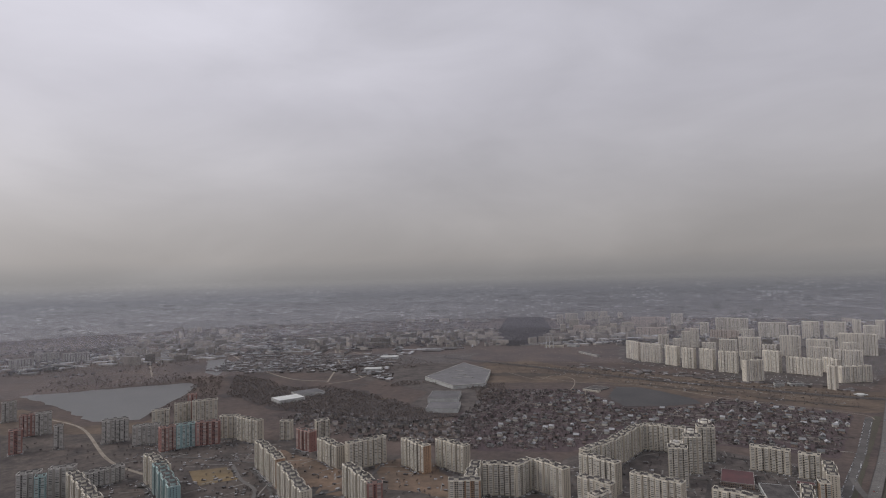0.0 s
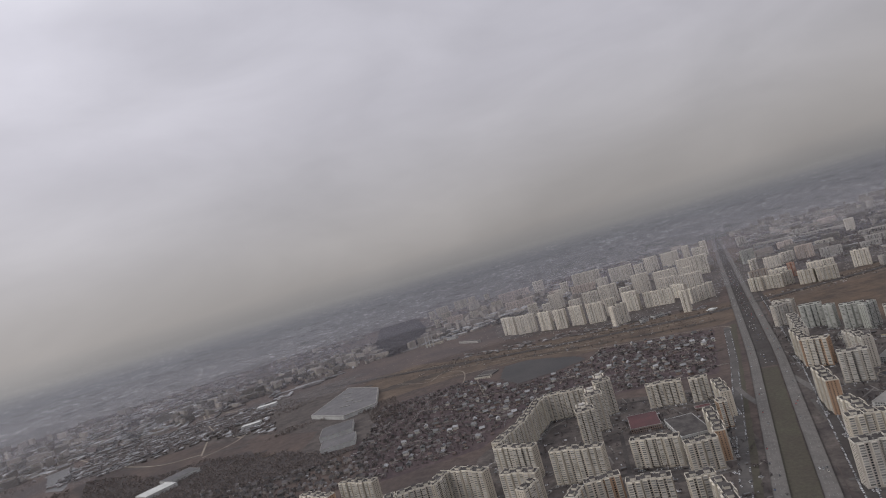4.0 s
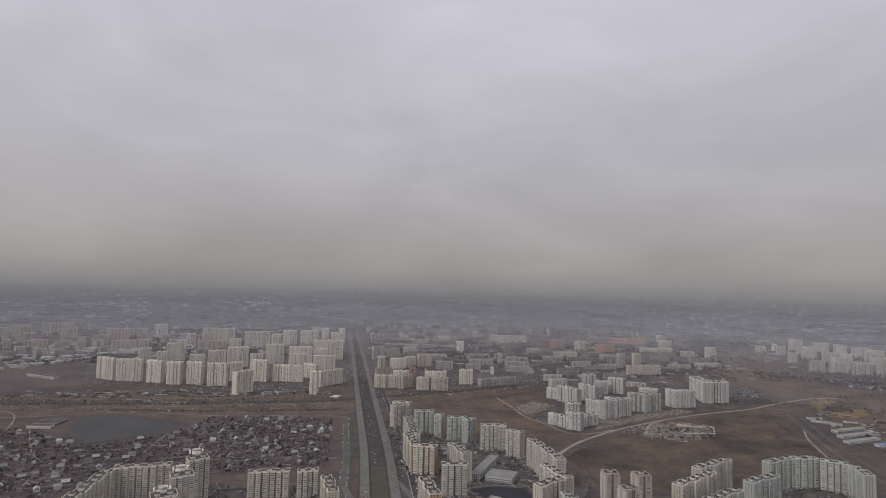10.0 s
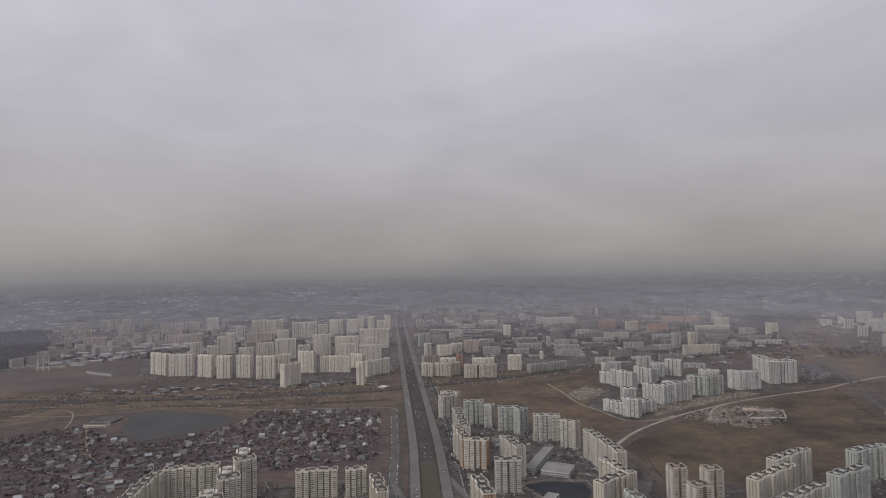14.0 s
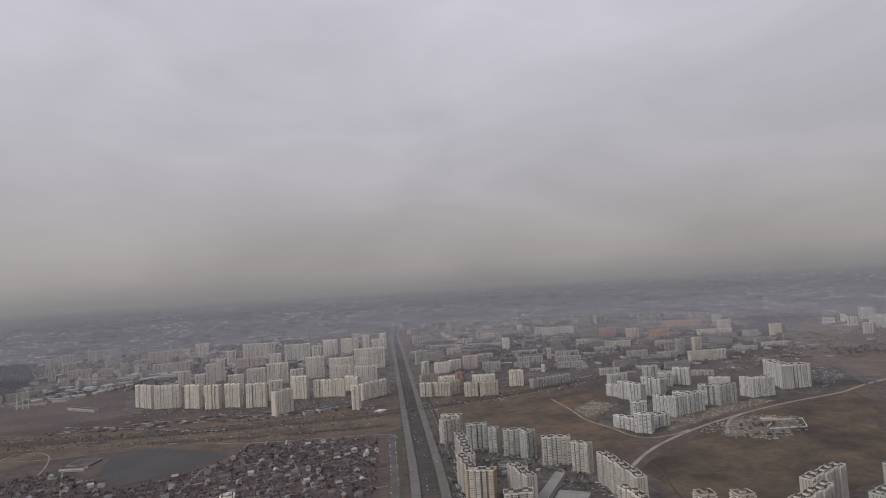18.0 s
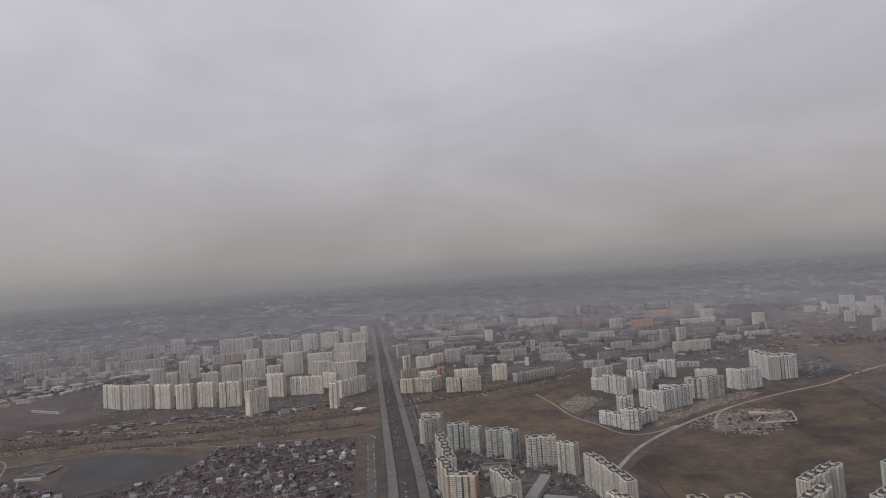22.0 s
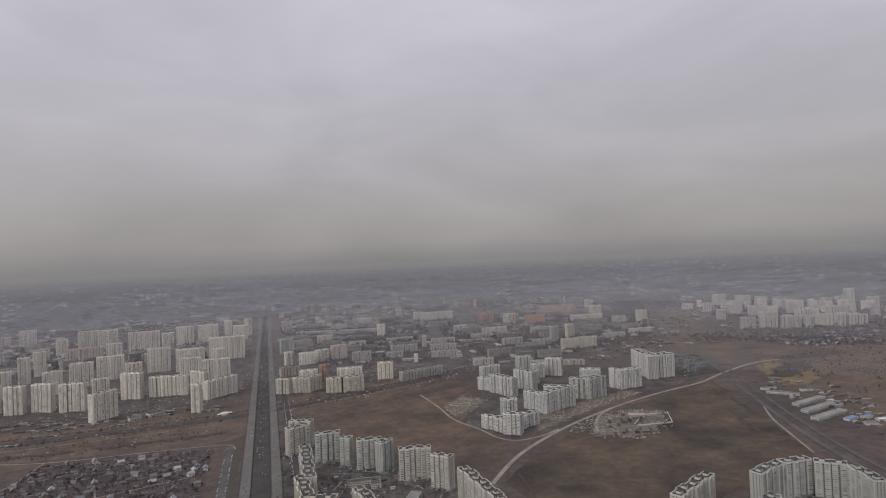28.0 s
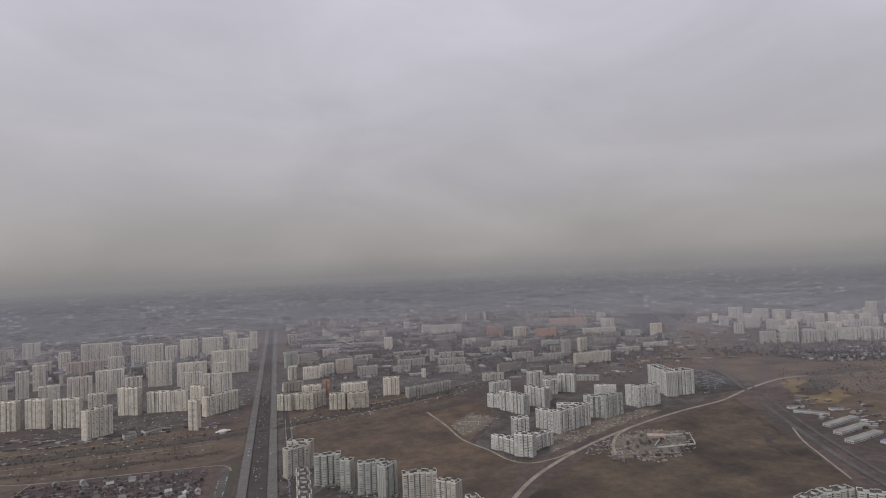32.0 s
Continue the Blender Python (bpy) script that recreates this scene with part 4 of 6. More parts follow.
HIGHWAY_1 = [
    (-211, -902, -5, 63, 15, 14, 'y'),
    (-152, -912, -6, 32, 15, 14, 'y'),
    (-126, -983, -90, 76, 15, 14, 'y'),
    (-138, -1057, 10, 15, 16, 14, 'o'),
    (-455, -1120, -22, 73, 16, 17, 'y'),
    (-480, -1048, 70, 86, 16, 17, 'y'),
    (-455, -939, 81, 142, 16, 17, 'y'),
    (-397, -861, -1, 79, 16, 17, 'y'),
    (-431, -1222, -14, 56, 16, 17, 'y'),
    (-354, -1171, -12, 79, 16, 17, 'y'),
    (-343, -1047, 11, 31, 24, 22, 'y'),
    (-331, -967, 12, 30, 24, 22, 'y'),
    (-318, -887, 16, 31, 24, 22, 'y'),
]
HIGHWAY_2 = [
    (-245, -1160, -10, 68, 15, 14, 'y'),
    (-188, -1197, 7, 43, 15, 14, 'y'),
    (-352, -1296, 69, 30, 15, 14, 'o'),
    (-318, -1265, 11, 47, 15, 14, 'o'),
    (-261, -1286, -1, 54, 15, 14, 'y'),
    (-203, -1298, 5, 33, 15, 14, 'y'),
    (-413, -1272, 58, 33, 15, 17, 'y'),
    (-366, -1365, 66, 36, 15, 17, 'y'),
    (-160, -1130, -90, 98, 14, 14, 'o'),
    (-183, -1343, -83, 61, 14, 14, 'o'),
]
for row in HIGHWAY_1 + HIGHWAY_2:
    apartment_block(*row, group='blocks left of the highway')
PONDS_1 = [
    (-723, -1148, -17, 75, 16, 17, 'y'),
    (-786, -1177, -23, 73, 16, 17, 'o'),
    (-881, -1206, 64, 81, 16, 17, 'y'),
    (-775, -1358, -29, 103, 16, 17, 'y'),
    (-724, -1384, 39, 23, 16, 17, 'r'),
    (-1066, -1126, 57, 29, 18, 17, 'y'),
    (-953, -1225, -22, 77, 18, 14, 'y'),
    (-1060, -1181, -14, 49, 16, 14, 'r'),
    (-1160, -1140, 26, 26, 16, 14, 'y'),
    (-609, -1311, 27, 49, 16, 17, 'o'),
    (-620, -1261, 107, 75, 16, 17, 'y'),
    (-594, -1219, 21, 54, 16, 17, 'y'),
    (-564, -1196, 73, 48, 16, 17, 'y'),
]
PONDS_2 = [
    (-516, -1182, -24, 66, 16, 17, 'y'),
    (-1290, -1189, 25, 43, 16, 17, 'y'),
    (-1222, -1190, -5, 71, 16, 17, 'y'),
    (-1002, -1335, -27, 138, 16, 17, 'o'),
    (-858, -1420, -32, 155, 16, 17, 'y'),
    (-1459, -1129, 53, 60, 18, 20, 'y'),
    (-1534, -1111, 54, 22, 14, 22, 'r'),
    (-1516, -1152, 55, 39, 16, 17, 'y'),
    (-1332, -1318, 72, 32, 18, 17, 'r'),
    (-1318, -1285, 64, 39, 18, 17, 't'),
    (-1290, -1248, 43, 49, 18, 17, 'r'),
    (-1497, -1225, 57, 39, 16, 17, 'y'),
    (-1421, -1308, 51, 56, 16, 14, 'f'),
]
PONDS_3 = [
    (-1505, -1331, 60, 54, 16, 17, 'f'),
    (-1136, -1468, -17, 99, 16, 17, 'y'),
    (-1050, -1509, -24, 144, 16, 17, 't'),
    (-1567, -1421, 64, 18, 16, 17, 'f'),
    (-1752, -1401, 66, 30, 16, 17, 'r'),
    (-1738, -1372, 65, 34, 16, 17, 'f'),
    (-1966, -1350, 67, 33, 16, 17, 'f'),
    (-1611, -1485, 67, 24, 16, 17, 'r'),
    (-1244, -1503, 78, 70, 16, 9, 'f'),
    (-1246, -1569, 44, 38, 16, 17, 'f'),
    (-1127, -1597, -17, 163, 16, 17, 'y'),
    (-1267, -1610, 51, 33, 16, 17, 'f'),
    (-1231, -1610, 58, 15, 16, 17, 't'),
]
PONDS_4 = [
    (-3037, -862, 67, 89, 18, 14, 'f'),
    (-3171, -699, 65, 98, 18, 14, 'f'),
    (-3029, -642, 63, 106, 18, 14, 'f'),
]
for row in PONDS_1 + PONDS_2 + PONDS_3 + PONDS_4:
    apartment_block(*row, group='blocks by the ponds')
CORNER_1 = [
    (2158, 116, -21, 62, 18, 17, 'f'),
    (2236, 77, -34, 73, 18, 17, 'f'),
    (2300, 19, -32, 79, 18, 17, 'f'),
    (2353, -26, -21, 39, 18, 17, 'f'),
    (2484, -56, -79, 92, 18, 17, 'f'),
    (2542, -117, -48, 68, 18, 17, 'f'),
    (2617, 720, -49, 48, 18, 17, 'f'),
    (3001, 960, -50, 79, 18, 22, 'f'),
    (2361, 419, -51, 42, 18, 17, 'f'),
    (2621, 546, -52, 71, 18, 17, 'f'),
    (3085, 855, -52, 85, 18, 19, 'f'),
    (2608, 408, -53, 80, 18, 17, 'f'),
    (3144, 777, -54, 68, 18, 17, 'f'),
]
CORNER_2 = [
    (2395, 190, -54, 78, 18, 17, 'f'),
    (2994, 552, -55, 67, 18, 17, 'f'),
    (2343, 41, -56, 78, 18, 17, 'f'),
    (2845, 376, -56, 55, 18, 17, 'f'),
    (2604, 157, -57, 77, 18, 17, 'f'),
    (3031, 367, -58, 75, 18, 17, 'f'),
    (2476, -20, -58, 76, 18, 17, 'f'),
    (2839, 166, -59, 67, 18, 17, 'f'),
    (2562, -62, -60, 72, 18, 17, 'f'),
    (3388, 403, -60, 51, 18, 33, 'f'),
    (2636, 879, -48, 60, 16, 12, 'f'),
]
for row in CORNER_1 + CORNER_2:
    apartment_block(*row, group='far blocks behind the wide road')


corner = random.Random(17)
for k in range(30):
    x, y = 2640 + 130 * (k % 6) + corner.uniform(-35, 35), 330 - 95 * (k % 6) + 150 * (k // 6) + corner.uniform(-30, 30)
    apartment_block(x + 45 * (k // 6), y, corner.choice((-35, 55, -20, 65)), corner.uniform(36, 90), 16, corner.choice((9, 12, 14, 14, 17)), corner.choice("fynfynfp"), "far blocks behind the wide road")

# ---- low buildings ----
M_PALESHED = material("pale_shed_roof", (0.185, 0.178, 0.168), 1.0, (0.14, 0.135, 0.128), 0.05, piece=0.1)
def low_block(name, centre, size, angle, high, wall, roof, label, category, bands=1, edge=None):
    """A flat-roofed low building with a raised roof edge and bands of windows."""
    top = thing(name, pose(*centre, 0, 0, 0, angle), label, category)
    L, D = size[0] / 2, size[1] / 2
    part("wall", Build().box(-L, L, -D, D, 0, high).mesh("wall", wall), top)
    part("roof", Build().box(-L + 0.4, L - 0.4, -D + 0.4, D - 0.4, high - 0.4, high + 0.15).mesh("roof", roof), top)
    rim = Build()
    for x0, x1, y0, y1 in ((-L - 0.1, L + 0.1, -D - 0.1, -D + 0.4), (-L - 0.1, L + 0.1, D - 0.4, D + 0.1), (-L - 0.1, -L + 0.4, -D + 0.4, D - 0.4), (L - 0.4, L + 0.1, -D + 0.4, D - 0.4)):
        rim.box(x0, x1, y0, y1, high - 0.3, high + 0.7, bottom=True)
    part("parapet", rim.mesh("parapet", edge or M_PARAPET), top)
    C, U, V, N = [], [], [], []
    for z in 1.8 + np.arange(bands) * 3.3:
        for s in (-1, 1):
            for x in np.arange(-L + 2, L - 1.5, 3.4):
                C.append((x, s * D, z)); U.append((-1.1 * s, 0, 0)); V.append((0, 0, 0.85)); N.append((0, s, 0))
            for y in np.arange(-D + 2, D - 1.5, 3.4):
                C.append((s * L, y, z)); U.append((0, 1.1 * s, 0)); V.append((0, 0, 0.85)); N.append((s, 0, 0))
    if C and bands:
        part("glazing", quads("glazing", C, U, V, N, 0.06, M_PANE), top, kind="stuff")
    return top


low_block("school", (176, -850), (128, 17), 52, 10, M_WHITE, M_PALESHED, "three-storey white school wing with a pale grey flat roof", "school", 3)
low_block("school", (186, -905), (48, 42), -38, 9, M_WHITE, M_PALESHED, "low white school hall with a pale roof", "school", 2)
low_block("school", (92, -1052), (112, 17), 46, 10, M_WHITE, M_PALESHED, "long white school wing with a pale flat roof", "school", 3)
low_block("school", (92, -1110), (40, 34), -40, 9, M_WHITE, M_PALESHED, "low school hall beside the long wing", "school", 2)
low_block("kindergarten", (395, -1262), (46, 22), -40, 8, M_WHITE, M_ROOF, "pale two-storey kindergarten in its fenced yard", "kindergarten", 2)
low_block("kindergarten", (430, -1225), (30, 18), 50, 8, WALL["y"][0], M_ROOF, "small cream kindergarten wing", "kindergarten", 2)
low_block("kindergarten", (162, -705), (52, 15), -14, 7, WALL["n"][1], M_ROOF, "low cream kindergarten in the yard", "kindergarten", 2)
low_block("kindergarten", (176, -722), (16, 22), -14, 7, WALL["n"][1], M_ROOF, "cream wing of the yard kindergarten", "kindergarten", 2)
low_block("play_shelter", (136, -735), (9, 6), 20, 3, M_WHITE, M_BLUEROOF, "blue-roofed play shelter in the yard", "shelter", 0)
low_block("play_shelter", (148, -748), (8, 5), 35, 3, M_WHITE, M_YELLOWROOF, "yellow-roofed play shelter in the yard", "shelter", 0)
low_block("play_shelter", (196, -748), (8, 5), -10, 3, M_WHITE, M_YELLOWROOF, "yellow-roofed play shelter in the yard", "shelter", 0)
low_block("shopping_hall", (-259, -985), (50, 68), 4, 8, M_BRICK, M_REDROOF, "low shopping hall with a dull red roof", "shop", 2)
low_block("shopping_hall", (-195, -1045), (46, 88), 12, 9, M_WHITE, M_ROOF, "dark-roofed shopping hall with white edges", "shop", 2, M_WHITE)
low_block("shop", (-160, -960), (26, 14), 5, 5, M_BRICK, M_REDROOF, "small shop with a red roof", "shop", 1)
low_block("pond_house", (-696, -340), (52, 16), -14, 6, WALL["y"][1], M_ROOF, "long low cream house by the pond", "house", 1)
low_block("greenhouse_row", (-690, -292), (52, 46), -14, 3.4, M_TIN, M_ROOF, "low dark greenhouses behind the cream house", "greenhouse", 0)
low_block("boiler_house", (-1165, 640), (90, 26), 10, 12, WALL["y"][0], M_ROOF, "cream boiler house below three chimneys", "boiler house", 2)
low_block("workshop", (-1085, 690), (50, 30), -10, 9, M_WHITE, M_TIN, "pale workshop by the boiler house", "workshop", 1)
low_block("long_house", (-930, 430), (150, 16), -42, 9, WALL["f"][1], M_ROOF, "long pale two-storey house by the railway", "house", 2)
low_block("garage_hall", (-205, -30), (26, 16), 20, 9, M_WHITE, M_ROOF, "small white hall by the white blocks", "hall", 2)
low_block("garage_hall", (-160, -8), (40, 18), 30, 10, M_WHITE, M_ROOF, "white stepped hall by the white blocks", "hall", 2)
low_block("unfinished_house", (792, -650), (34, 18), -35, 6, WALL["r"][1], M_BRICK, "unfinished low brick walls on the building site", "building site", 1)
for i in range(3):
    low_block("storage_shed", (1192 - 36 * i, -770 - 44 * i), (108, 16), 4, 6, M_WHITE, M_PALESHED, "long pale-roofed storage shed", "shed", 1)
low_block("storage_shed", (1216, -690), (70, 12), -58, 5, M_WHITE, M_TIN, "white storage shed by the road", "shed", 1)
hall = thing("warehouse", pose(-1165, -270, 0), "very large angular warehouse with a pale grey roof", "warehouse")
floor_plan = [(-102, -117), (67, -218), (143, -142), (45, 100), (-135, 225)]
part("wall", Build().prism(floor_plan, 0, 11).mesh("wall", M_WHITE), hall)
part("roof", Build().prism([(q * 0.985, w * 0.985) for q, w in floor_plan], 10.5, 11.3).mesh("roof", M_TIN), hall)
part("parapet", Build().kerb([(q * 1.003, w * 1.003) for q, w in floor_plan], [(q * 0.985, w * 0.985) for q, w in floor_plan], 10.4, 12.2).mesh("parapet", M_PARAPET), hall)
for q, w in ((10, -90), (40, -60), (-10, -20), (-50, 40), (-80, 110)):
    part("skylight", Build().box(q - 18, q + 18, w - 3, w + 3, 11.2, 12.6).mesh("skylight", M_PALESHED), hall, "raised pale skylight")
low_block("warehouse", (-1050, -620), (88, 108), 24, 12, M_WHITE, M_TIN, "pale-roofed warehouse in the woods", "warehouse", 0)
low_block("warehouse", (-985, -738), (86, 84), 24, 11, M_WHITE, M_TIN, "lower pale-roofed warehouse in the woods", "warehouse", 0)
low_block("warehouse", (-1462, -840), (62, 80), -22, 10, M_WHITE, M_WHITE, "white-roofed hall at the wood's edge", "warehouse", 0)
low_block("warehouse", (-1470, -748), (62, 84), -22, 10, M_WHITE, M_TIN, "grey-roofed hall at the wood's edge", "warehouse", 0)
for x, y, s in ((-2590, 430, 1.0), (-2510, 470, 0.8), (-2440, 500, 0.7), (-1560, -300, 0.6), (-1700, 0, 0.7)):
    low_block("warehouse", (x, y), (110 * s, 60 * s), 25, 11, M_WHITE, M_WHITE, "white-roofed hall far off in the works district", "warehouse", 0)
for x, y, L, w, mat, words in ((1130, -895, 34, 12, M_BLUEROOF, "blue-roofed"), (1165, -905, 26, 10, M_BLUEROOF, "blue-roofed"), (1180, -935, 44, 12, M_WHITE, "white-roofed"), (1125, -935, 22, 12, M_TIN, "grey-roofed"), (1235, -640, 40, 10, M_TIN, "grey-roofed"), (1290, -700, 30, 12, M_TIN, "grey-roofed")):
    low_block("market_stall", (x, y), (L, w), random.uniform(-40, 10), 4.5, M_WHITE, mat, words + " market hall by the wide road", "market hall", 0)


def ring(radius, z, n=14):
    return [(radius * math.cos(2 * math.pi * i / n), radius * math.sin(2 * math.pi * i / n), z) for i in range(n)]


def turned(name, levels, mat, n=14):
    """A round body from radii and heights."""
    b = Build()
    rows = [ring(r_, z, n) for r_, z in levels]
    for lo, hi in zip(rows, rows[1:]):
        for i in range(n):
            j = (i + 1) % n
            b.poly([lo[i], lo[j], hi[j], hi[i]])
    b.poly(rows[-1])
    return b.mesh(name, mat)


for x, y in ((-1188, 590), (-1172, 594), (-1156, 598)):
    s = thing("chimney", pose(x, y, 0), "tall slender white chimney of the boiler house", "chimney", "boiler chimneys")
    part("shaft", turned("shaft", [(2.2, 0), (1.7, 30), (1.5, 58)], M_WHITE), s)
    part("collar", turned("collar", [(1.75, 55), (1.9, 55.2), (1.9, 58.2), (1.2, 58.3)], M_PARAPET), s, "grey collar")
ship = thing("long_pavilion", pose(60, -1315, 0, 0, 0, 18), "pale low pavilion with one rounded wide end", "pavilion")
hull = [(-18 + 10 * math.cos(t), 10 * math.sin(t)) for t in np.linspace(math.pi / 4, 7 * math.pi / 4, 13)] + [(22 + 5 * math.cos(t), 6 * math.sin(t)) for t in np.linspace(-math.pi / 2, math.pi / 2, 7)]
small = [(q * 0.95, w * 0.93) for q, w in hull]
part("wall", Build().prism(hull, 0, 6.6).mesh("wall", WALL["n"][0]), ship)
part("roof", Build().prism(small, 6.4, 6.75).mesh("roof", M_PALESHED), ship, "dull grey roof")
part("parapet", Build().kerb([(q * 1.01, w * 1.02) for q, w in hull], small, 6.3, 7.6).mesh("parapet", M_WHITE), ship, "white roof edge")
part("turret", turned("turret", [(4, 6.7), (4, 8.4), (3.2, 8.6)], M_WHITE), ship, "round white roof turret").location = (-18, 0, 0)
part("roof_housing", Build().box(12, 19, -3, 3, 6.7, 9.4).mesh("roof_housing", M_WHITE), ship)
dome = thing("white_hall", pose(-6, -100, 0, 0, 0, 10), "small round-cornered white hall by the highway", "hall")
part("shell", turned("shell", [(11, 0), (11, 4), (10, 5.4), (6, 6.3), (1, 6.6)], M_WHITE, 18), dome)
part("canopy", Build().box(-17, 17, -5, 5, 3.2, 4.0, bottom=True).mesh("canopy", M_WHITE), dome)
for sx in (-15, 15):
    part("post", Build().box(sx - 0.3, sx + 0.3, -0.3, 0.3, 0, 3.3).mesh("post", M_PARAPET), dome)
mast = thing("lattice_mast", pose(-75, 1010, 0), "thin grey mast among the white blocks", "mast")
for k in range(4):
    part("section", turned("section", [(2.4 - 0.5 * k, 22 * k), (1.9 - 0.5 * k, 22 * k + 22)], M_TIN, 6), mast)

low_block("glass_pavilion", (45, -1266), (26, 24), 20, 6, M_PANE, M_ROOF, "square glazed pavilion with a white-edged dark roof", "pavilion", 0, M_WHITE)
low_block("roof_frame", (45, -1266), (9, 8), 20, 7.2, M_WHITE, M_ROOF, "white roof lantern over the glazed pavilion", "roof lantern", 0, M_WHITE)
low_block("yard_kiosk", (552, -1152), (24, 14), 12, 4, M_WHITE, M_PALESHED, "small white pavilion between the blocks", "pavilion", 1)
patch("sports_court", [(60, -1354), (67, -1361), (53, -1375), (48, -1366)], 0.2, material("green_court", (0.05, 0.11, 0.075), 0.9, (0.06, 0.12, 0.085), 0.1), "green sports court with a worn surface", "court", rough=0)
patch("sports_court", [(66, -1366), (72, -1374), (61, -1384), (54, -1377)], 0.2, material("blue_court", (0.05, 0.10, 0.22), 0.9, (0.06, 0.12, 0.24), 0.1), "blue sports court with a worn surface", "court", rough=0)
patch("parking_court", [(56, -1324), (90, -1319), (90, -1340), (55, -1348)], 0.2, M_ASPHALT, "dark asphalt court beside the long pavilion", "parking", rough=0.5)
for line in ([(20, -1344), (92, -1336), (111, -1337)], [(92, -1336), (97, -1294)], [(-14, -1306), (17, -1292), (24, -1316), (18, -1338)], [(64, -1347), (80, -1370), (60, -1388), (42, -1368), (64, -1347)], [(111, -1337), (150, -1352), (190, -1345)], [(97, -1294), (140, -1250), (180, -1240)], [(130, -1340), (120, -1380), (90, -1400)], [(84, -862), (130, -900), (112, -940)], [(214, -953), (250, -960)], [(162, -1044), (180, -1060), (150, -1090), (120, -1150)], [(140, -690), (110, -740), (120, -800), (150, -830)], [(210, -690), (230, -760), (215, -800)]):
    strip("footpath", line, 1.8, 0.22, M_PAVED, "pale paved yard path", "path")
patch("red_yard", [(416, -1188), (512, -1155), (511, -1206), (465, -1229), (417, -1209)], 0.14, M_REDGROUND, "dull red kindergarten yard", "ground", rough=1.5)
for k, (x, y) in enumerate(((440, -1192), (458, -1186), (476, -1180), (494, -1176), (446, -1206), (466, -1200), (486, -1194), (502, -1192))):
    low_block("play_shelter", (x, y), (7, 5), 18 + 3 * (k % 3), 2.6, M_BRICK, M_PALESHED if k % 2 else M_REDROOF, "small open play shelter in the kindergarten yard", "shelter", 0)
strip("road", curve([(340, -815), (326, -851), (283, -980), (260, -1066), (222, -1140)]), 12, 0.2, M_STREET, "wide street along the edge of the field", "road")

# crowns on the three round-cornered towers
for x, y, a in ((-347, -1033, 39), (-336, -945, 41), (-323, -859, 42)):
    c = thing("roof_crown", pose(x, y, 22 * FLOOR + 1.3, 0, 0, a), "white ring wall crowning a tower roof", "roof crown", "tower crowns")
    rng = Build()
    for i in range(20):
        if i % 5 == 0:
            continue
        a0, a1 = 2 * math.pi * i / 20, 2 * math.pi * (i + 1) / 20
        p = [(10.5 * math.cos(t), 10.5 * math.sin(t)) for t in (a0, a1)] + [(9.9 * math.cos(t), 9.9 * math.sin(t)) for t in (a1, a0)]
        rng.poly([(*q, 4.4) for q in p])
        for i0, i1 in ((0, 1), (1, 2), (2, 3), (3, 0)):
            rng.poly([(*p[i0], 0), (*p[i1], 0), (*p[i1], 4.4), (*p[i0], 4.4)])
    part("ring_wall", rng.mesh("ring_wall", WALL["w"][1]), c)
    part("core", Build().box(-4, 4, -4, 4, 0, 5.2).mesh("core", M_PARAPET), c)

# ---- garden houses ----
HOUSE_WALLS = [M_BRICK, WALL["n"][1], material("weathered_boards", (0.17, 0.14, 0.115), 0.9, (0.11, 0.095, 0.085), 0.3, piece=0.3), material("painted_boards", (0.24, 0.27, 0.28), 0.85, (0.32, 0.30, 0.25), 0.3, piece=0.4)]
HOUSE_ROOFS = [M_TIN, material("slate_roof", (0.08, 0.08, 0.083), 0.9, (0.12, 0.12, 0.12), 0.3, piece=0.4), material("rusty_roof", (0.085, 0.062, 0.058), 0.9, (0.07, 0.056, 0.054), 0.3, piece=0.3), material("pale_slate_roof", (0.24, 0.24, 0.245), 0.85, (0.16, 0.16, 0.165), 0.3, piece=0.4)]
HOUSE_WORDS = ["brick", "white-painted", "weathered timber", "painted timber"]
ROOF_WORDS = ["grey tin", "dark slate", "rusty red", "pale slate"]


def house(kind):
    wall, roof = HOUSE_WALLS[kind % 4], HOUSE_ROOFS[(kind * 3 + kind // 4) % 4]
    L, D, h = ((4.5, 3.5, 3.0), (5.5, 4.2, 5.6), (3.6, 3.0, 2.8), (6.0, 4.6, 3.4))[(kind + kind // 4) % 4]
    top = thing("garden_house", pose(0, 0, 0), f"small {HOUSE_WORDS[kind % 4]} garden house under a {ROOF_WORDS[(kind * 3 + kind // 4) % 4]} gable roof", "house", "garden houses")
    part("wall", Build().box(-L, L, -D, D, 0, h).mesh("wall", wall), top)
    cover = part("roof", Build().gable(-L, L, -D, D, h, D * 0.85).mesh("roof", roof), top)
    part("chimney", Build().box(L * 0.4, L * 0.4 + 0.6, -0.9, -0.3, h + D * 0.4, h + D * 0.85 + 0.9).mesh("chimney", M_BRICK), cover, "brick chimney")
    return top


def inside(x, y, poly):
    hit = False
    for (x0, y0), (x1, y1) in zip(poly, poly[1:] + poly[:1]):
        if (y0 > y) != (y1 > y) and x < (x1 - x0) * (y - y0) / (y1 - y0) + x0:
            hit = not hit
    return hit


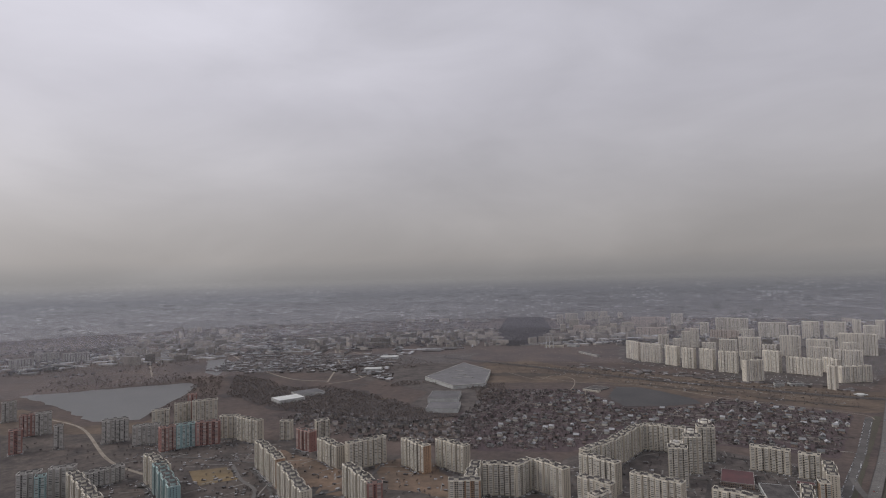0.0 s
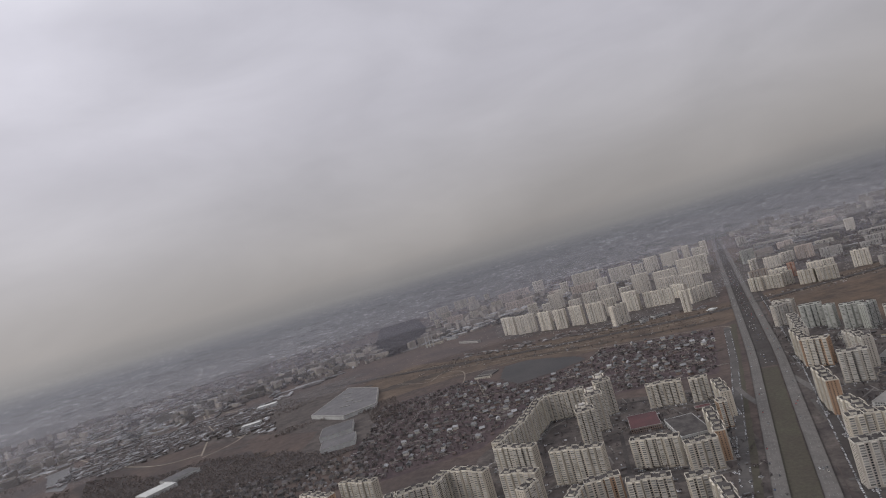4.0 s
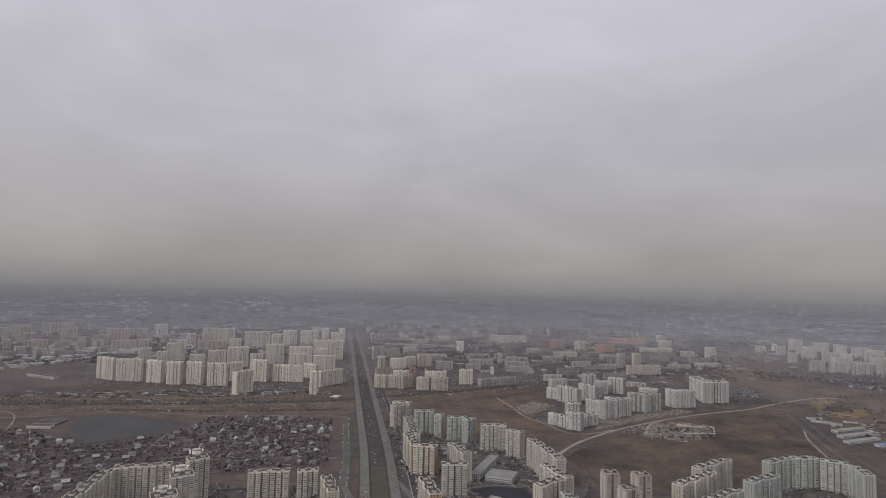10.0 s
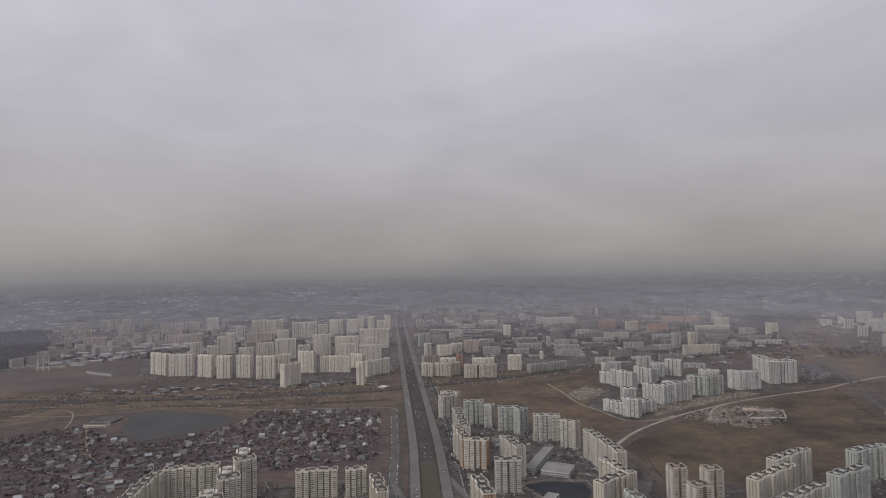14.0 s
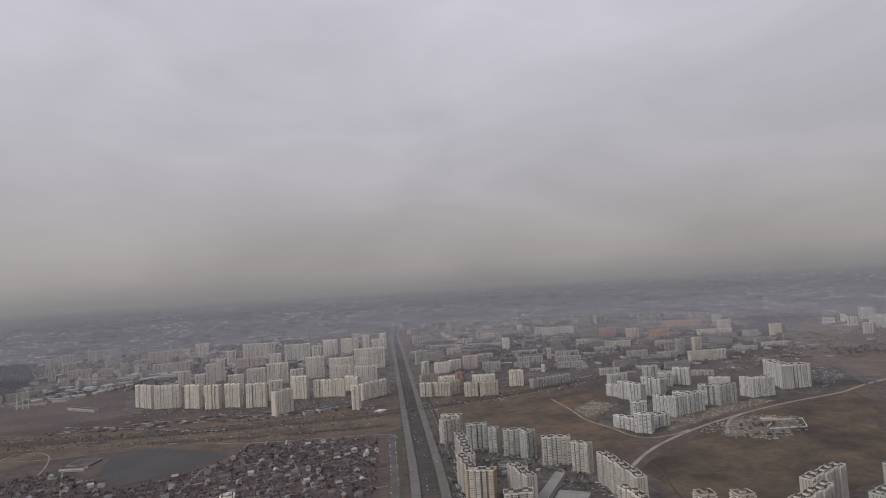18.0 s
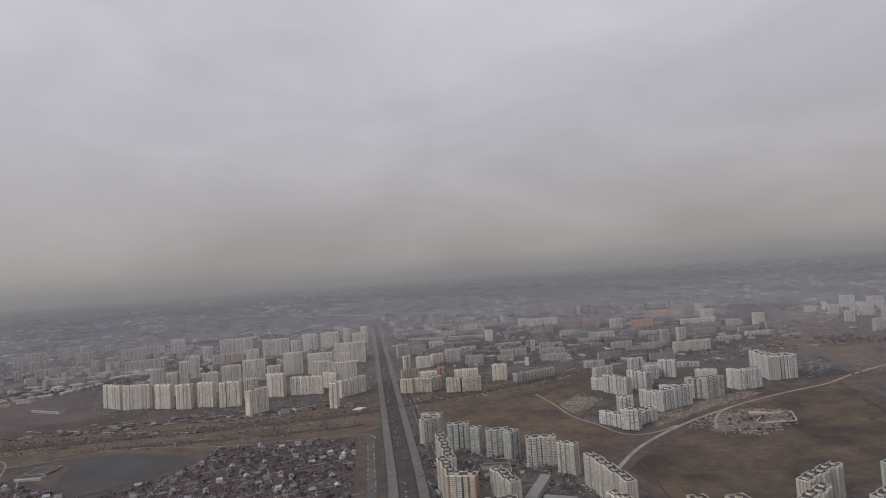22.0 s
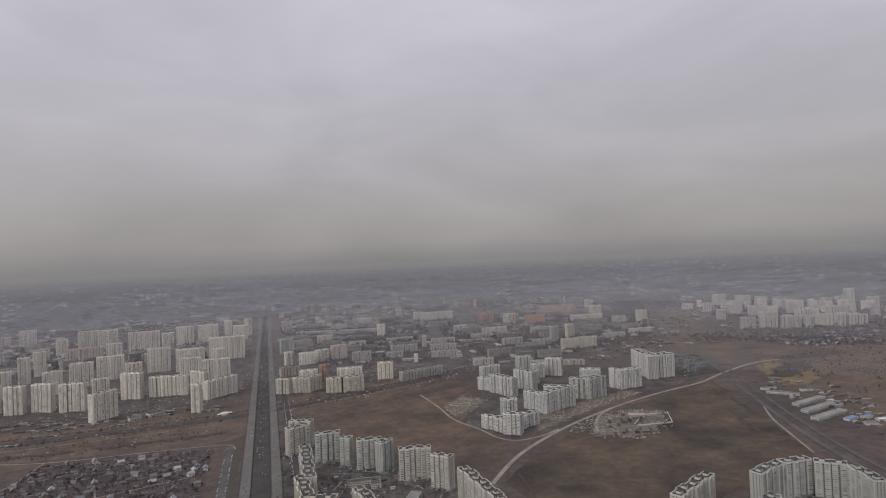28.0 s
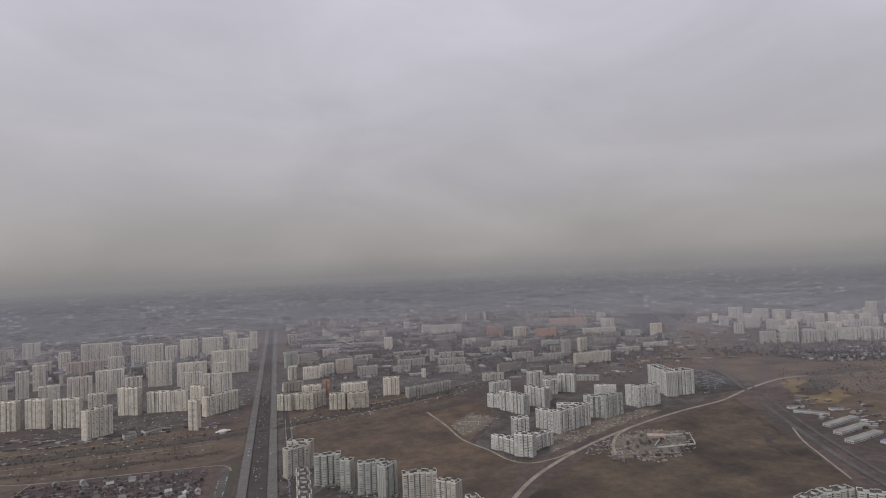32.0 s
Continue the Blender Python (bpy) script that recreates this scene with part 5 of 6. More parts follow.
POND = [(-640, -404), (-660, -235), (-565, -216), (-410, -320), (-372, -385), (-465, -468), (-562, -512)]
GARDENS = [(-985, -450), (-740, -345), (-640, -430), (-560, -525), (-460, -485), (-372, -405), (-345, -305), (-50, -372), (-75, -560), (-104, -760), (-300, -760), (-345, -800), (-520, -790), (-570, -940), (-760, -1030), (-880, -860)]
WEST_GARDENS = [(-1330, -1008), (-1288, -905), (-1135, -902), (-1040, -883), (-888, -840), (-851, -800), (-951, -567), (-959, -452), (-985, -450), (-880, -860), (-760, -1030), (-941, -1050), (-1121, -1085)]
HOUSES = [house(k) for k in range(8)]
rng = random.Random(5)
spots = []
for i in range(-32, 2):
    for j in range(-36, 0):
        x, y = i * 31 + rng.uniform(-9, 9) + 6 * (j % 2), j * 25 + rng.uniform(-7, 7) - 90
        if inside(x, y, GARDENS) and not inside(x, y, POND) and rng.random() < 0.7:
            spots.append((x, y))
spots.sort(key=lambda p: -p[0])
for k, (x, y) in enumerate(spots[:290]):
    turn = pose(x, y, 0, 0, 0, rng.choice((8, 98, 188, 278)) + rng.uniform(-12, 12))
    if k < len(HOUSES):
        HOUSES[k].matrix_basis = turn
    else:
        copy_thing(HOUSES[rng.randrange(8)], turn)

# ---- what nobody could count: far houses, sheds, trees, parked cars ----
def boxes(name, rows, mats, label, category, pitched=False):
    """Many small buildings in one mesh. Rows of x, y, turn in degrees, length, depth, height."""
    a = np.asarray(rows, float)
    c, s = np.cos(np.radians(a[:, 2])), np.sin(np.radians(a[:, 2]))
    sx, sy = np.array([-1, 1, 1, -1]) / 2, np.array([-1, -1, 1, 1]) / 2
    lx, ly = a[:, 3:4] * sx, a[:, 4:5] * sy
    x, y = a[:, :1] + lx * c[:, None] - ly * s[:, None], a[:, 1:2] + lx * s[:, None] + ly * c[:, None]
    low = np.stack([x, y, 0 * x], -1)
    high = np.stack([x, y, 0 * x + a[:, 5:6]], -1)
    n, per = len(a), 8
    v = np.concatenate([low, high], 1)
    fs = [(0, 1, 5, 4), (1, 2, 6, 5), (2, 3, 7, 6), (3, 0, 4, 7), (4, 5, 6, 7)]
    if pitched:
        r0, r1 = (high[:, 0] + high[:, 3]) / 2, (high[:, 1] + high[:, 2]) / 2
        for r_ in (r0, r1):
            r_[:, 2] += a[:, 4] * 0.42
        v = np.concatenate([v, r0[:, None], r1[:, None]], 1)
        per = 10
        fs = [(0, 1, 5, 4), (1, 2, 6, 5), (2, 3, 7, 6), (3, 0, 4, 7), (4, 5, 9, 8), (6, 7, 8, 9), (4, 8, 7), (5, 6, 9)]
    roof_from = 4
    faces, mi = [], []
    for k in range(n):
        for i, f in enumerate(fs):
            faces.append(tuple(k * per + q for q in f))
            mi.append(1 if roof_from <= i < (6 if pitched else 5) else 0)
    m = bpy.data.meshes.new(name)
    m.from_pydata(v.reshape(-1, 3).tolist(), [], faces)
    for q in mats:
        m.materials.append(q)
    m.polygons.foreach_set("material_index", mi)
    m.update()
    return tagged(new(name, m), label, category, kind="stuff")


KEEP_CLEAR = [
    [(108, -952), (112, -938), (152, -932), (212, -954), (206, -1006), (162, -1044), (122, -1010)],
    [(36, -1312), (80, -1294), (92, -1306), (90, -1345), (50, -1350), (34, -1330)],
    [(64, -1345), (82, -1370), (60, -1390), (40, -1368)],
    [(28, -1256), (58, -1246), (62, -1276), (34, -1288)],
]


def scatter(poly, n, seed):
    r_ = random.Random(seed)
    xs, ys = [p[0] for p in poly], [p[1] for p in poly]
    out = []
    while len(out) < n:
        x, y = r_.uniform(min(xs), max(xs)), r_.uniform(min(ys), max(ys))
        if inside(x, y, poly) and not any(inside(x, y, q) for q in KEEP_CLEAR):
            out.append((x, y))
    return out


rs = random.Random(11)
M_FARWALL = material("far_walls", (0.25, 0.225, 0.205), 0.9, (0.18, 0.165, 0.15), 0.01, island=0.45)
M_FARROOF = material("far_roofs", (0.11, 0.105, 0.103), 0.9, (0.075, 0.072, 0.072), 0.01, island=0.6)
M_PALEROOF = material("far_pale_roofs", (0.16, 0.16, 0.164), 0.9, (0.10, 0.10, 0.103), 0.01, island=0.75)
M_HUTROOF = material("hut_roofs", (0.078, 0.072, 0.073), 0.9, (0.046, 0.042, 0.043), 0.05, island=0.85)
M_DARKWALL = material("garden_walls", (0.11, 0.095, 0.09), 0.9, (0.16, 0.14, 0.13), 0.05, island=0.6)

def off_road(x, y):
    """True where no main road runs."""
    if abs(x - beside(y, 0)[0]) < 85:
        return False
    p = Vector((x, y))
    for line, gap in ((STREET_LINE, 26), (WIDE_LINE, 48)):
        if any((p - q).length < gap for q in line):
            return False
    return True


def dense(line):
    return [a.lerp(b, i / 8) for a, b in zip(line, line[1:]) for i in range(8)]


STREET_LINE = dense(curve([(640, -60), (790, 330), (1116, 1180), (1317, 1732), (1700, 2700)]))
WIDE_LINE = dense(curve(WIDE))
M_FARPANE = material("far_window_bands", (0.10, 0.098, 0.098), 0.6, (0.07, 0.07, 0.072), 0.05, island=0.4)


def slabs(name, rows, label):
    """Mid-rise slabs in one mesh: body, roof and a band of windows for each storey. Rows of x, y, turn, length, depth, storeys."""
    v, f, mi = [], [], []
    for x, y, turn, length, depth, floors in rows:
        c, s_ = math.cos(radians(turn)), math.sin(radians(turn))

        def put(points, mat):
            k = len(v)
            v.extend([(x + p * c - q * s_, y + p * s_ + q * c, z) for p, q, z in points])
            f.append(tuple(range(k, k + len(points))))
            mi.append(mat)

        L, D, h = length / 2, depth / 2, floors * FLOOR + 1.2
        k = len(v)
        v.extend([(x + p * c - q * s_, y + p * s_ + q * c, z) for z in (0, h) for p, q in ((-L, -D), (L, -D), (L, D), (-L, D))])
        f.extend([tuple(k + i for i in q) for q in ((0, 1, 5, 4), (1, 2, 6, 5), (2, 3, 7, 6), (3, 0, 4, 7))])
        mi.extend([0] * 4)
        put([(-L, -D, h), (L, -D, h), (L, D, h), (-L, D, h)], 1)
        for i in range(floors):
            z = 1.2 + FLOOR * i
            for side in (-1, 1):
                e = side * (D + 0.08)
                band = [(-L + 1.5, e, z), (L - 1.5, e, z), (L - 1.5, e, z + 1.3), (-L + 1.5, e, z + 1.3)]
                put(band if side < 0 else band[::-1], 2)
        for i in range(max(1, int(length / 24))):
            q = -L + length * (i + 0.5) / max(1, int(length / 24))
            for a0, a1 in (((q - 2, -2), (q + 2, -2)), ((q + 2, -2), (q + 2, 2)), ((q + 2, 2), (q - 2, 2)), ((q - 2, 2), (q - 2, -2))):
                put([(*a0, h), (*a1, h), (*a1, h + 2.4), (*a0, h + 2.4)], 0)
            put([(q - 2, -2, h + 2.4), (q + 2, -2, h + 2.4), (q + 2, 2, h + 2.4), (q - 2, 2, h + 2.4)], 1)
    m = bpy.data.meshes.new(name)
    m.from_pydata(v, [], f)
    for q in (M_FARWALL, M_FARROOF, M_FARPANE):
        m.materials.append(q)
    m.polygons.foreach_set("material_index", mi)
    m.update()
    return tagged(new(name, m), label, "apartment building", kind="stuff")


def quarters(poly, n, seed, heights):
    """Groups of parallel slabs, as the old housing estates stand, clear of the roads and of the blocks placed above."""
    r_, out = random.Random(seed), []
    taken = [(q[0], q[1], q[3] / 2 + 18) for q in OLD_TOWN + STATION_1]
    for x, y in scatter(poly, n, seed):
        turn, length, floors = r_.choice((-14, -18, -10, 76)) + r_.uniform(-3, 3), r_.uniform(55, 105), r_.choice(heights)
        for i in range(r_.choice((2, 3, 4, 4, 5))):
            for j in range(r_.choice((1, 1, 2))):
                u, w = j * (length + 16) + r_.uniform(-6, 6), i * 48
                px, py = x + u * math.cos(radians(turn)) - w * math.sin(radians(turn)), y + u * math.sin(radians(turn)) + w * math.cos(radians(turn))
                if inside(px, py, poly) and off_road(px, py) and all(math.hypot(px - a, py - b) > d + length * 0.45 for a, b, d in taken):
                    out.append((px, py, turn, length, 13, floors))
                    taken.append((px, py, 14))
    return out


TOWN = [(330, 240), (640, 300), (760, 130), (1000, 20), (1180, 80), (1600, 180), (1980, 480), (2280, 900), (2620, 1500), (2900, 1900), (1700, 2400), (700, 2500), (480, 1900), (330, 900)]
patch("town_ground", TOWN, 0.04, M_TOWNGROUND, "dark brown ground of the old town under bare trees", "ground", rough=20, seed=33)
slabs("town_slabs", quarters(TOWN, 150, 1, (5, 5, 5, 9, 9)), "parallel mid-rise slabs of the old town, far off")
boxes("town_sheds", [(x, y, rs.choice((-14, 76)) + rs.uniform(-8, 8), rs.uniform(10, 50), rs.uniform(8, 20), rs.uniform(4, 9)) for x, y in scatter(TOWN, 900, 2) if off_road(x, y)], [M_FARWALL, M_PALEROOF], "low sheds and shops in the old town", "shed")
FARTOWN = [(500, 2550), (1300, 2350), (2000, 2050), (2700, 1700), (2850, 1950), (2100, 2450), (1400, 2680), (600, 2700)]
slabs("far_town", [(x, y, rs.choice((-18, -24, 70)) + rs.uniform(-6, 6), rs.uniform(40, 120), 15, rs.choice((9, 9, 12, 16, 20))) for x, y in scatter(FARTOWN, 190, 50) if off_road(x, y)], "pale blocks of the far town before the horizon")
WORKS = [(-3900, 300), (-2300, -250), (-1750, 0), (-1450, 700), (-2000, 1100), (-2200, 2600), (-3600, 2200)]
boxes("works_halls", [(x, y, 25 + rs.choice((0, 90)) + rs.uniform(-6, 6), rs.uniform(20, 120), rs.uniform(8, 22), rs.uniform(4, 8)) for x, y in scatter(WORKS, 650, 3)], [M_DARKWALL, M_PALEROOF], "pale-roofed halls of a works district, far off", "hall")
BEYOND = [(-3000, 2500), (-1100, 2100), (250, 2050), (300, 2900), (-900, 3400), (-2500, 3300)]
boxes("far_halls", [(x, y, 10 + rs.choice((0, 90)), rs.uniform(25, 90), rs.uniform(12, 30), rs.uniform(5, 12)) for x, y in scatter(BEYOND, 340, 4) if off_road(x, y)], [M_FARWALL, M_PALEROOF], "far pale halls and houses behind the white blocks", "hall")
WEST = [(-4200, -1400), (-2500, -900), (-2400, -200), (-3500, 400), (-4400, 0)]
boxes("far_cottages", [(x, y, rs.uniform(0, 180), rs.uniform(9, 14), rs.uniform(7, 10), 3.5) for x, y in scatter(WEST, 380, 5)], [M_DARKWALL, M_PALEROOF], "far cottages with pale roofs", "house", True)
EAST = [(1900, -250), (2600, -500), (3700, -100), (3900, 900), (3000, 1300), (2500, 900), (2150, 250)]
boxes("corner_sheds", [(x, y, rs.uniform(0, 180), rs.uniform(14, 50), rs.uniform(9, 18), rs.uniform(4, 9)) for x, y in scatter(EAST, 240, 6)], [M_DARKWALL, M_PALEROOF], "low sheds round the far blocks", "shed")
boxes("garden_sheds", [(x, y, rs.choice((8, 98)) + rs.uniform(-15, 15), rs.uniform(3, 7), rs.uniform(2.5, 5), rs.uniform(2.2, 3)) for x, y in scatter(GARDENS, 1000, 7) if not inside(x, y, POND)], [M_DARKWALL, M_HUTROOF], "garden sheds and small huts", "shed", True)
boxes("garden_houses", [(x, y, rs.choice((8, 98)), rs.uniform(7, 11), rs.uniform(6, 9), rs.uniform(3, 5)) for x, y in spots[290:]], [M_DARKWALL, M_HUTROOF], "garden houses at the far edge of the plots", "house", True)
boxes("garden_houses", [(x, y, rs.choice((20, 110)) + rs.uniform(-15, 15), rs.uniform(7, 12), rs.uniform(6, 9), rs.uniform(3, 6)) for x, y in scatter(WEST_GARDENS, 190, 91)], [M_FARWALL, M_HUTROOF], "village houses behind the coloured blocks", "house", True)
boxes("garden_sheds", [(x, y, rs.choice((20, 110)) + rs.uniform(-15, 15), rs.uniform(3, 7), rs.uniform(2.5, 5), rs.uniform(2.2, 3)) for x, y in scatter(WEST_GARDENS, 240, 92)], [M_DARKWALL, M_PALEROOF], "sheds and huts of the village plots", "shed", True)
RAILSIDE = [(-980, 90), (-760, 30), (-300, -40), (-20, -60), (-20, 0), (-300, 60), (-700, 150)]
boxes("railway_sheds", [(x, y, -10 + rs.uniform(-15, 15), rs.uniform(5, 26), rs.uniform(4, 8), rs.uniform(2.6, 4.5)) for x, y in scatter(RAILSIDE, 130, 8)], [M_DARKWALL, M_PALEROOF], "garages and huts along the railway", "shed")
rows = [(x, y, rs.choice((8, 98)) + rs.uniform(-8, 8), rs.uniform(3, 9), rs.uniform(2.5, 5), rs.uniform(2.2, 3.4)) for x, y in scatter([(-520, -1000), (-340, -830), (-130, -870), (-130, -1380), (-440, -1380)], 90, 61) + scatter([(80, -470), (200, -600), (310, -840), (240, -1080), (280, -1400), (10, -1290), (30, -800)], 120, 62) + scatter([(270, -1060), (770, -1090), (560, -1300), (260, -1380)], 36, 63) + scatter([(-1500, -1260), (-1180, -1190), (-620, -1190), (-560, -1340), (-800, -1500), (-1200, -1560)], 220, 64)]
boxes("yard_huts", rows, [M_DARKWALL, M_PALEROOF], "kiosks, garages and playground sheds in the yards", "hut")
rows = [(x, y, rs.uniform(0, 180), rs.uniform(2, 8), rs.uniform(1.5, 4), rs.uniform(0.8, 2.6)) for x, y in scatter([(-1000, 60), (-560, 0), (-300, -40), (-20, -70), (-20, -300), (-340, -260), (-700, -170), (-1000, -100)], 170, 65) + scatter([(130, -190), (460, -110), (900, 40), (900, 140), (460, 30), (140, -60)], 110, 66) + scatter([(90, 0), (500, 40), (640, 0), (700, 300), (200, 400)], 160, 67) + scatter([(-760, 380), (-740, 250), (-300, -20), (40, 30), (150, 500), (-400, 420)], 160, 68)]
boxes("railside_clutter", rows, [M_FARWALL, M_PALEROOF], "containers, garages and rubble along the railway", "clutter")
rows = [(x, y, rs.uniform(0, 180), rs.uniform(2, 5), rs.uniform(1, 2.5), rs.uniform(0.6, 2.2)) for x, y in scatter(GARDENS, 700, 69) if not inside(x, y, POND)]
boxes("garden_clutter", rows, [M_DARKWALL, M_PALEROOF], "greenhouses, fences and barrels in the gardens", "clutter")
SITE = [(620, -720), (700, -760), (800, -730), (880, -640), (800, -590), (700, -640)]
boxes("site_huts", [(x, y, -35 + rs.choice((0, 90)), rs.uniform(6, 16), 4, rs.uniform(2.6, 5)) for x, y in scatter(SITE, 60, 9)], [M_DARKWALL, M_HUTROOF], "site huts and stacks of building material", "hut")
RUBBLE = [(600, -650), (690, -770), (800, -745), (890, -650), (800, -580), (700, -600)]
boxes("site_rubble", [(x, y, rs.uniform(0, 180), rs.uniform(1.5, 7), rs.uniform(1, 3), rs.uniform(0.5, 1.8)) for x, y in scatter(RUBBLE, 420, 98) + scatter([(462, -420), (475, -330), (565, -255), (610, -330), (520, -410)], 110, 99) + scatter([(560, -625), (740, -555), (960, -490), (930, -455), (720, -500), (580, -560)], 240, 100)], [M_FARWALL, M_PALESHED], "stacks of slabs, pipes and rubble on the building ground", "rubble")
for x, y, turn, size in ((520, -340, -30, (46, 26)), (556, -300, -30, (30, 18)), (668, -690, -20, (40, 16))):
    base = thing("foundation", pose(x, y, 0, 0, 0, turn), "low pale concrete foundation walls of an unbuilt house", "foundation")
    q, w = size[0] / 2, size[1] / 2
    for k, (x0, x1, y0, y1) in enumerate(((-q, q, -w, -w + 0.8), (-q, q, w - 0.8, w), (-q, -q + 0.8, -w + 0.8, w - 0.8), (q - 0.8, q, -w + 0.8, w - 0.8), (-0.4, 0.4, -w + 0.8, w - 0.8))):
        part("wall", Build().box(x0, x1, y0, y1, 0, 1.4 + 0.1 * k).mesh("wall", M_PARAPET), base)
MARKET = [(1060, -980), (1120, -860), (1230, -640), (1330, -560), (1420, -640), (1300, -860), (1180, -1020)]
boxes("market_huts", [(x, y, rs.uniform(-60, 30), rs.uniform(5, 20), rs.uniform(4, 9), rs.uniform(2.6, 5)) for x, y in scatter(MARKET, 90, 10)], [M_DARKWALL, M_PALEROOF], "huts and containers beside the wide road", "hut")

# bare trees: a tapered trunk, limbs and a loose crown of twig sprays with gaps
def bare_tree(seed):
    r_ = random.Random(seed)
    v, f = [], []

    def cone(a, b, ra, rb):
        k = len(v)
        for p, q in ((a, ra), (b, rb)):
            v.extend([(p[0] + q * math.cos(t), p[1] + q * math.sin(t), p[2]) for t in (0, 2.1, 4.2)])
        f.extend([(k, k + 1, k + 4, k + 3), (k + 1, k + 2, k + 5, k + 4), (k + 2, k, k + 3, k + 5)])

    cone((0, 0, -0.2), (0.1, 0, 0.55), 0.03, 0.012)
    for _ in range(5):
        t, h = r_.uniform(0, 6.28), r_.uniform(0.25, 0.5)
        tip = (0.24 * math.cos(t), 0.24 * math.sin(t), h + r_.uniform(0.2, 0.4))
        cone((0, 0, h), tip, 0.012, 0.004)
    for _ in range(26):
        t, u, w = r_.uniform(0, 6.28), r_.uniform(-1, 1), r_.uniform(0.45, 1)
        q = math.sqrt(1 - u * u) * 0.33 * w
        p = Vector((q * math.cos(t), q * math.sin(t), 0.62 + 0.36 * u * w))
        d = Vector((r_.uniform(-1, 1), r_.uniform(-1, 1), r_.uniform(0.1, 1))).normalized() * r_.uniform(0.13, 0.22)
        e = Vector((r_.uniform(-1, 1), r_.uniform(-1, 1), r_.uniform(-0.6, 0.6))).normalized() * r_.uniform(0.05, 0.11)
        k = len(v)
        v.extend([tuple(p - e), tuple(p + e), tuple(p + d + e * 0.3), tuple(p + d * 0.6 - e * 1.2)])
        f.extend([(k, k + 1, k + 2), (k, k + 2, k + 3)])
    return np.array(v), f


TREES = [bare_tree(s) for s in range(5)]


def woods(name, places, low, high, label, seed, mat=None):
    r_ = np.random.RandomState(seed)
    vs, fs, k = [], [], 0
    for x, y in places:
        v, f = TREES[r_.randint(5)]
        h, t = r_.uniform(low, high), r_.uniform(0, 6.28)
        w = h * r_.uniform(0.95, 1.5)
        c, s = math.cos(t), math.sin(t)
        vs.append(np.stack([x + w * (v[:, 0] * c - v[:, 1] * s), y + w * (v[:, 0] * s + v[:, 1] * c), h * v[:, 2]], 1))
        fs.extend([tuple(i + k for i in q) for q in f])
        k += len(v)
    m = bpy.data.meshes.new(name)
    m.from_pydata(np.concatenate(vs).tolist(), [], fs)
    m.materials.append(mat or M_TWIG)
    m.update()
    return tagged(new(name, m), label, "trees", kind="stuff")


woods("garden_trees", [p for p in scatter(GARDENS, 2600, 21) if not inside(*p, POND)] + scatter(WEST_GARDENS, 600, 93), 3, 7, "bare fruit trees between the garden houses", 1, M_DARKTWIG)
DARKWOOD = [(-2180, 2330), (-1930, 2480), (-1490, 1500), (-1335, 970), (-1310, 640), (-1390, 580), (-1490, 690), (-1790, 1340)]
patch("wood_floor", DARKWOOD, 0.07, M_WOODS, "dark floor of a dense wood", "ground", seed=31)
woods("dense_wood", scatter(DARKWOOD, 4000, 22), 10, 14, "dense dark bare wood behind the boiler house", 2, M_DENSE)
WORKWOOD = [(-1705, -866), (-1990, -590), (-1810, -609), (-1600, -700), (-1500, -620), (-1308, -655), (-1130, -720), (-1055, -760), (-900, -800), (-944, -875), (-1161, -960), (-1462, -926)]
patch("wood_floor", WORKWOOD, 0.045, M_WOODS, "dark floor of bare woods round the warehouses", "ground", rough=30, seed=32)
woods("works_wood", [p for p in scatter(WORKWOOD, 3800, 23)] + scatter([(-1330, -560), (-1180, -420), (-1020, -480), (-930, -640), (-880, -560), (-990, -330), (-1100, -420), (-1320, -440)], 700, 94) + scatter([(-2000, -420), (-1500, -330), (-1400, -60), (-1650, 60), (-1900, -150)], 900, 95), 4, 8, "bare brown woods round the warehouses", 3)
woods("town_trees", [p for p in scatter(TOWN, 9000, 24) if off_road(*p)], 7, 13, "bare street and park trees in the old town", 4, M_TOWNTWIG)
woods("far_trees", scatter(BEYOND, 700, 25) + scatter(WORKS, 900, 26) + scatter(WEST, 500, 27) + scatter(EAST, 500, 28), 7, 14, "bare trees between far halls", 5)
YARDS = [(-540, -1000), (-490, -860), (-340, -820), (-120, -860), (-120, -1400), (-450, -1400)]
YARD2 = [(70, -450), (200, -580), (320, -830), (250, -1080), (290, -1420), (0, -1300), (20, -800)]
woods("yard_trees", scatter(YARDS, 520, 29) + scatter(YARD2, 620, 30) + scatter([(260, -1050), (780, -1080), (560, -1320), (250, -1390)], 160, 33) + scatter([(-1800, -1470), (-1180, -1170), (-600, -1150), (-760, -1540)], 300, 34), 3, 7, "small bare trees and shrubs in the yards", 6, M_DARKTWIG)
woods("railway_shrubs", scatter([(-1200, 110), (-300, -10), (-20, -40), (-20, -300), (-340, -260), (-700, -180), (-1200, -100)], 700, 35) + scatter([(140, -190), (460, -110), (900, 60), (900, 160), (460, 60), (150, 10)], 300, 36) + [(p.x + rs.uniform(-14, 14), p.y + rs.choice((-24, 24, 34)) + rs.uniform(-3, 3)) for p in curve(RAILS) for _ in range(12)], 2, 5, "bare shrubs along the railway", 7, M_DARKTWIG)
woods("pond_trees", scatter([(-2200, -760), (-2000, -640), (-1700, -900), (-1600, -1180), (-1660, -1150), (-1800, -940), (-2000, -760)], 300, 37) + scatter([(-2500, -1000), (-2300, -1150), (-2100, -880), (-2000, -760), (-2200, -640)], 300, 38), 6, 12, "bare trees along the large pond", 8)

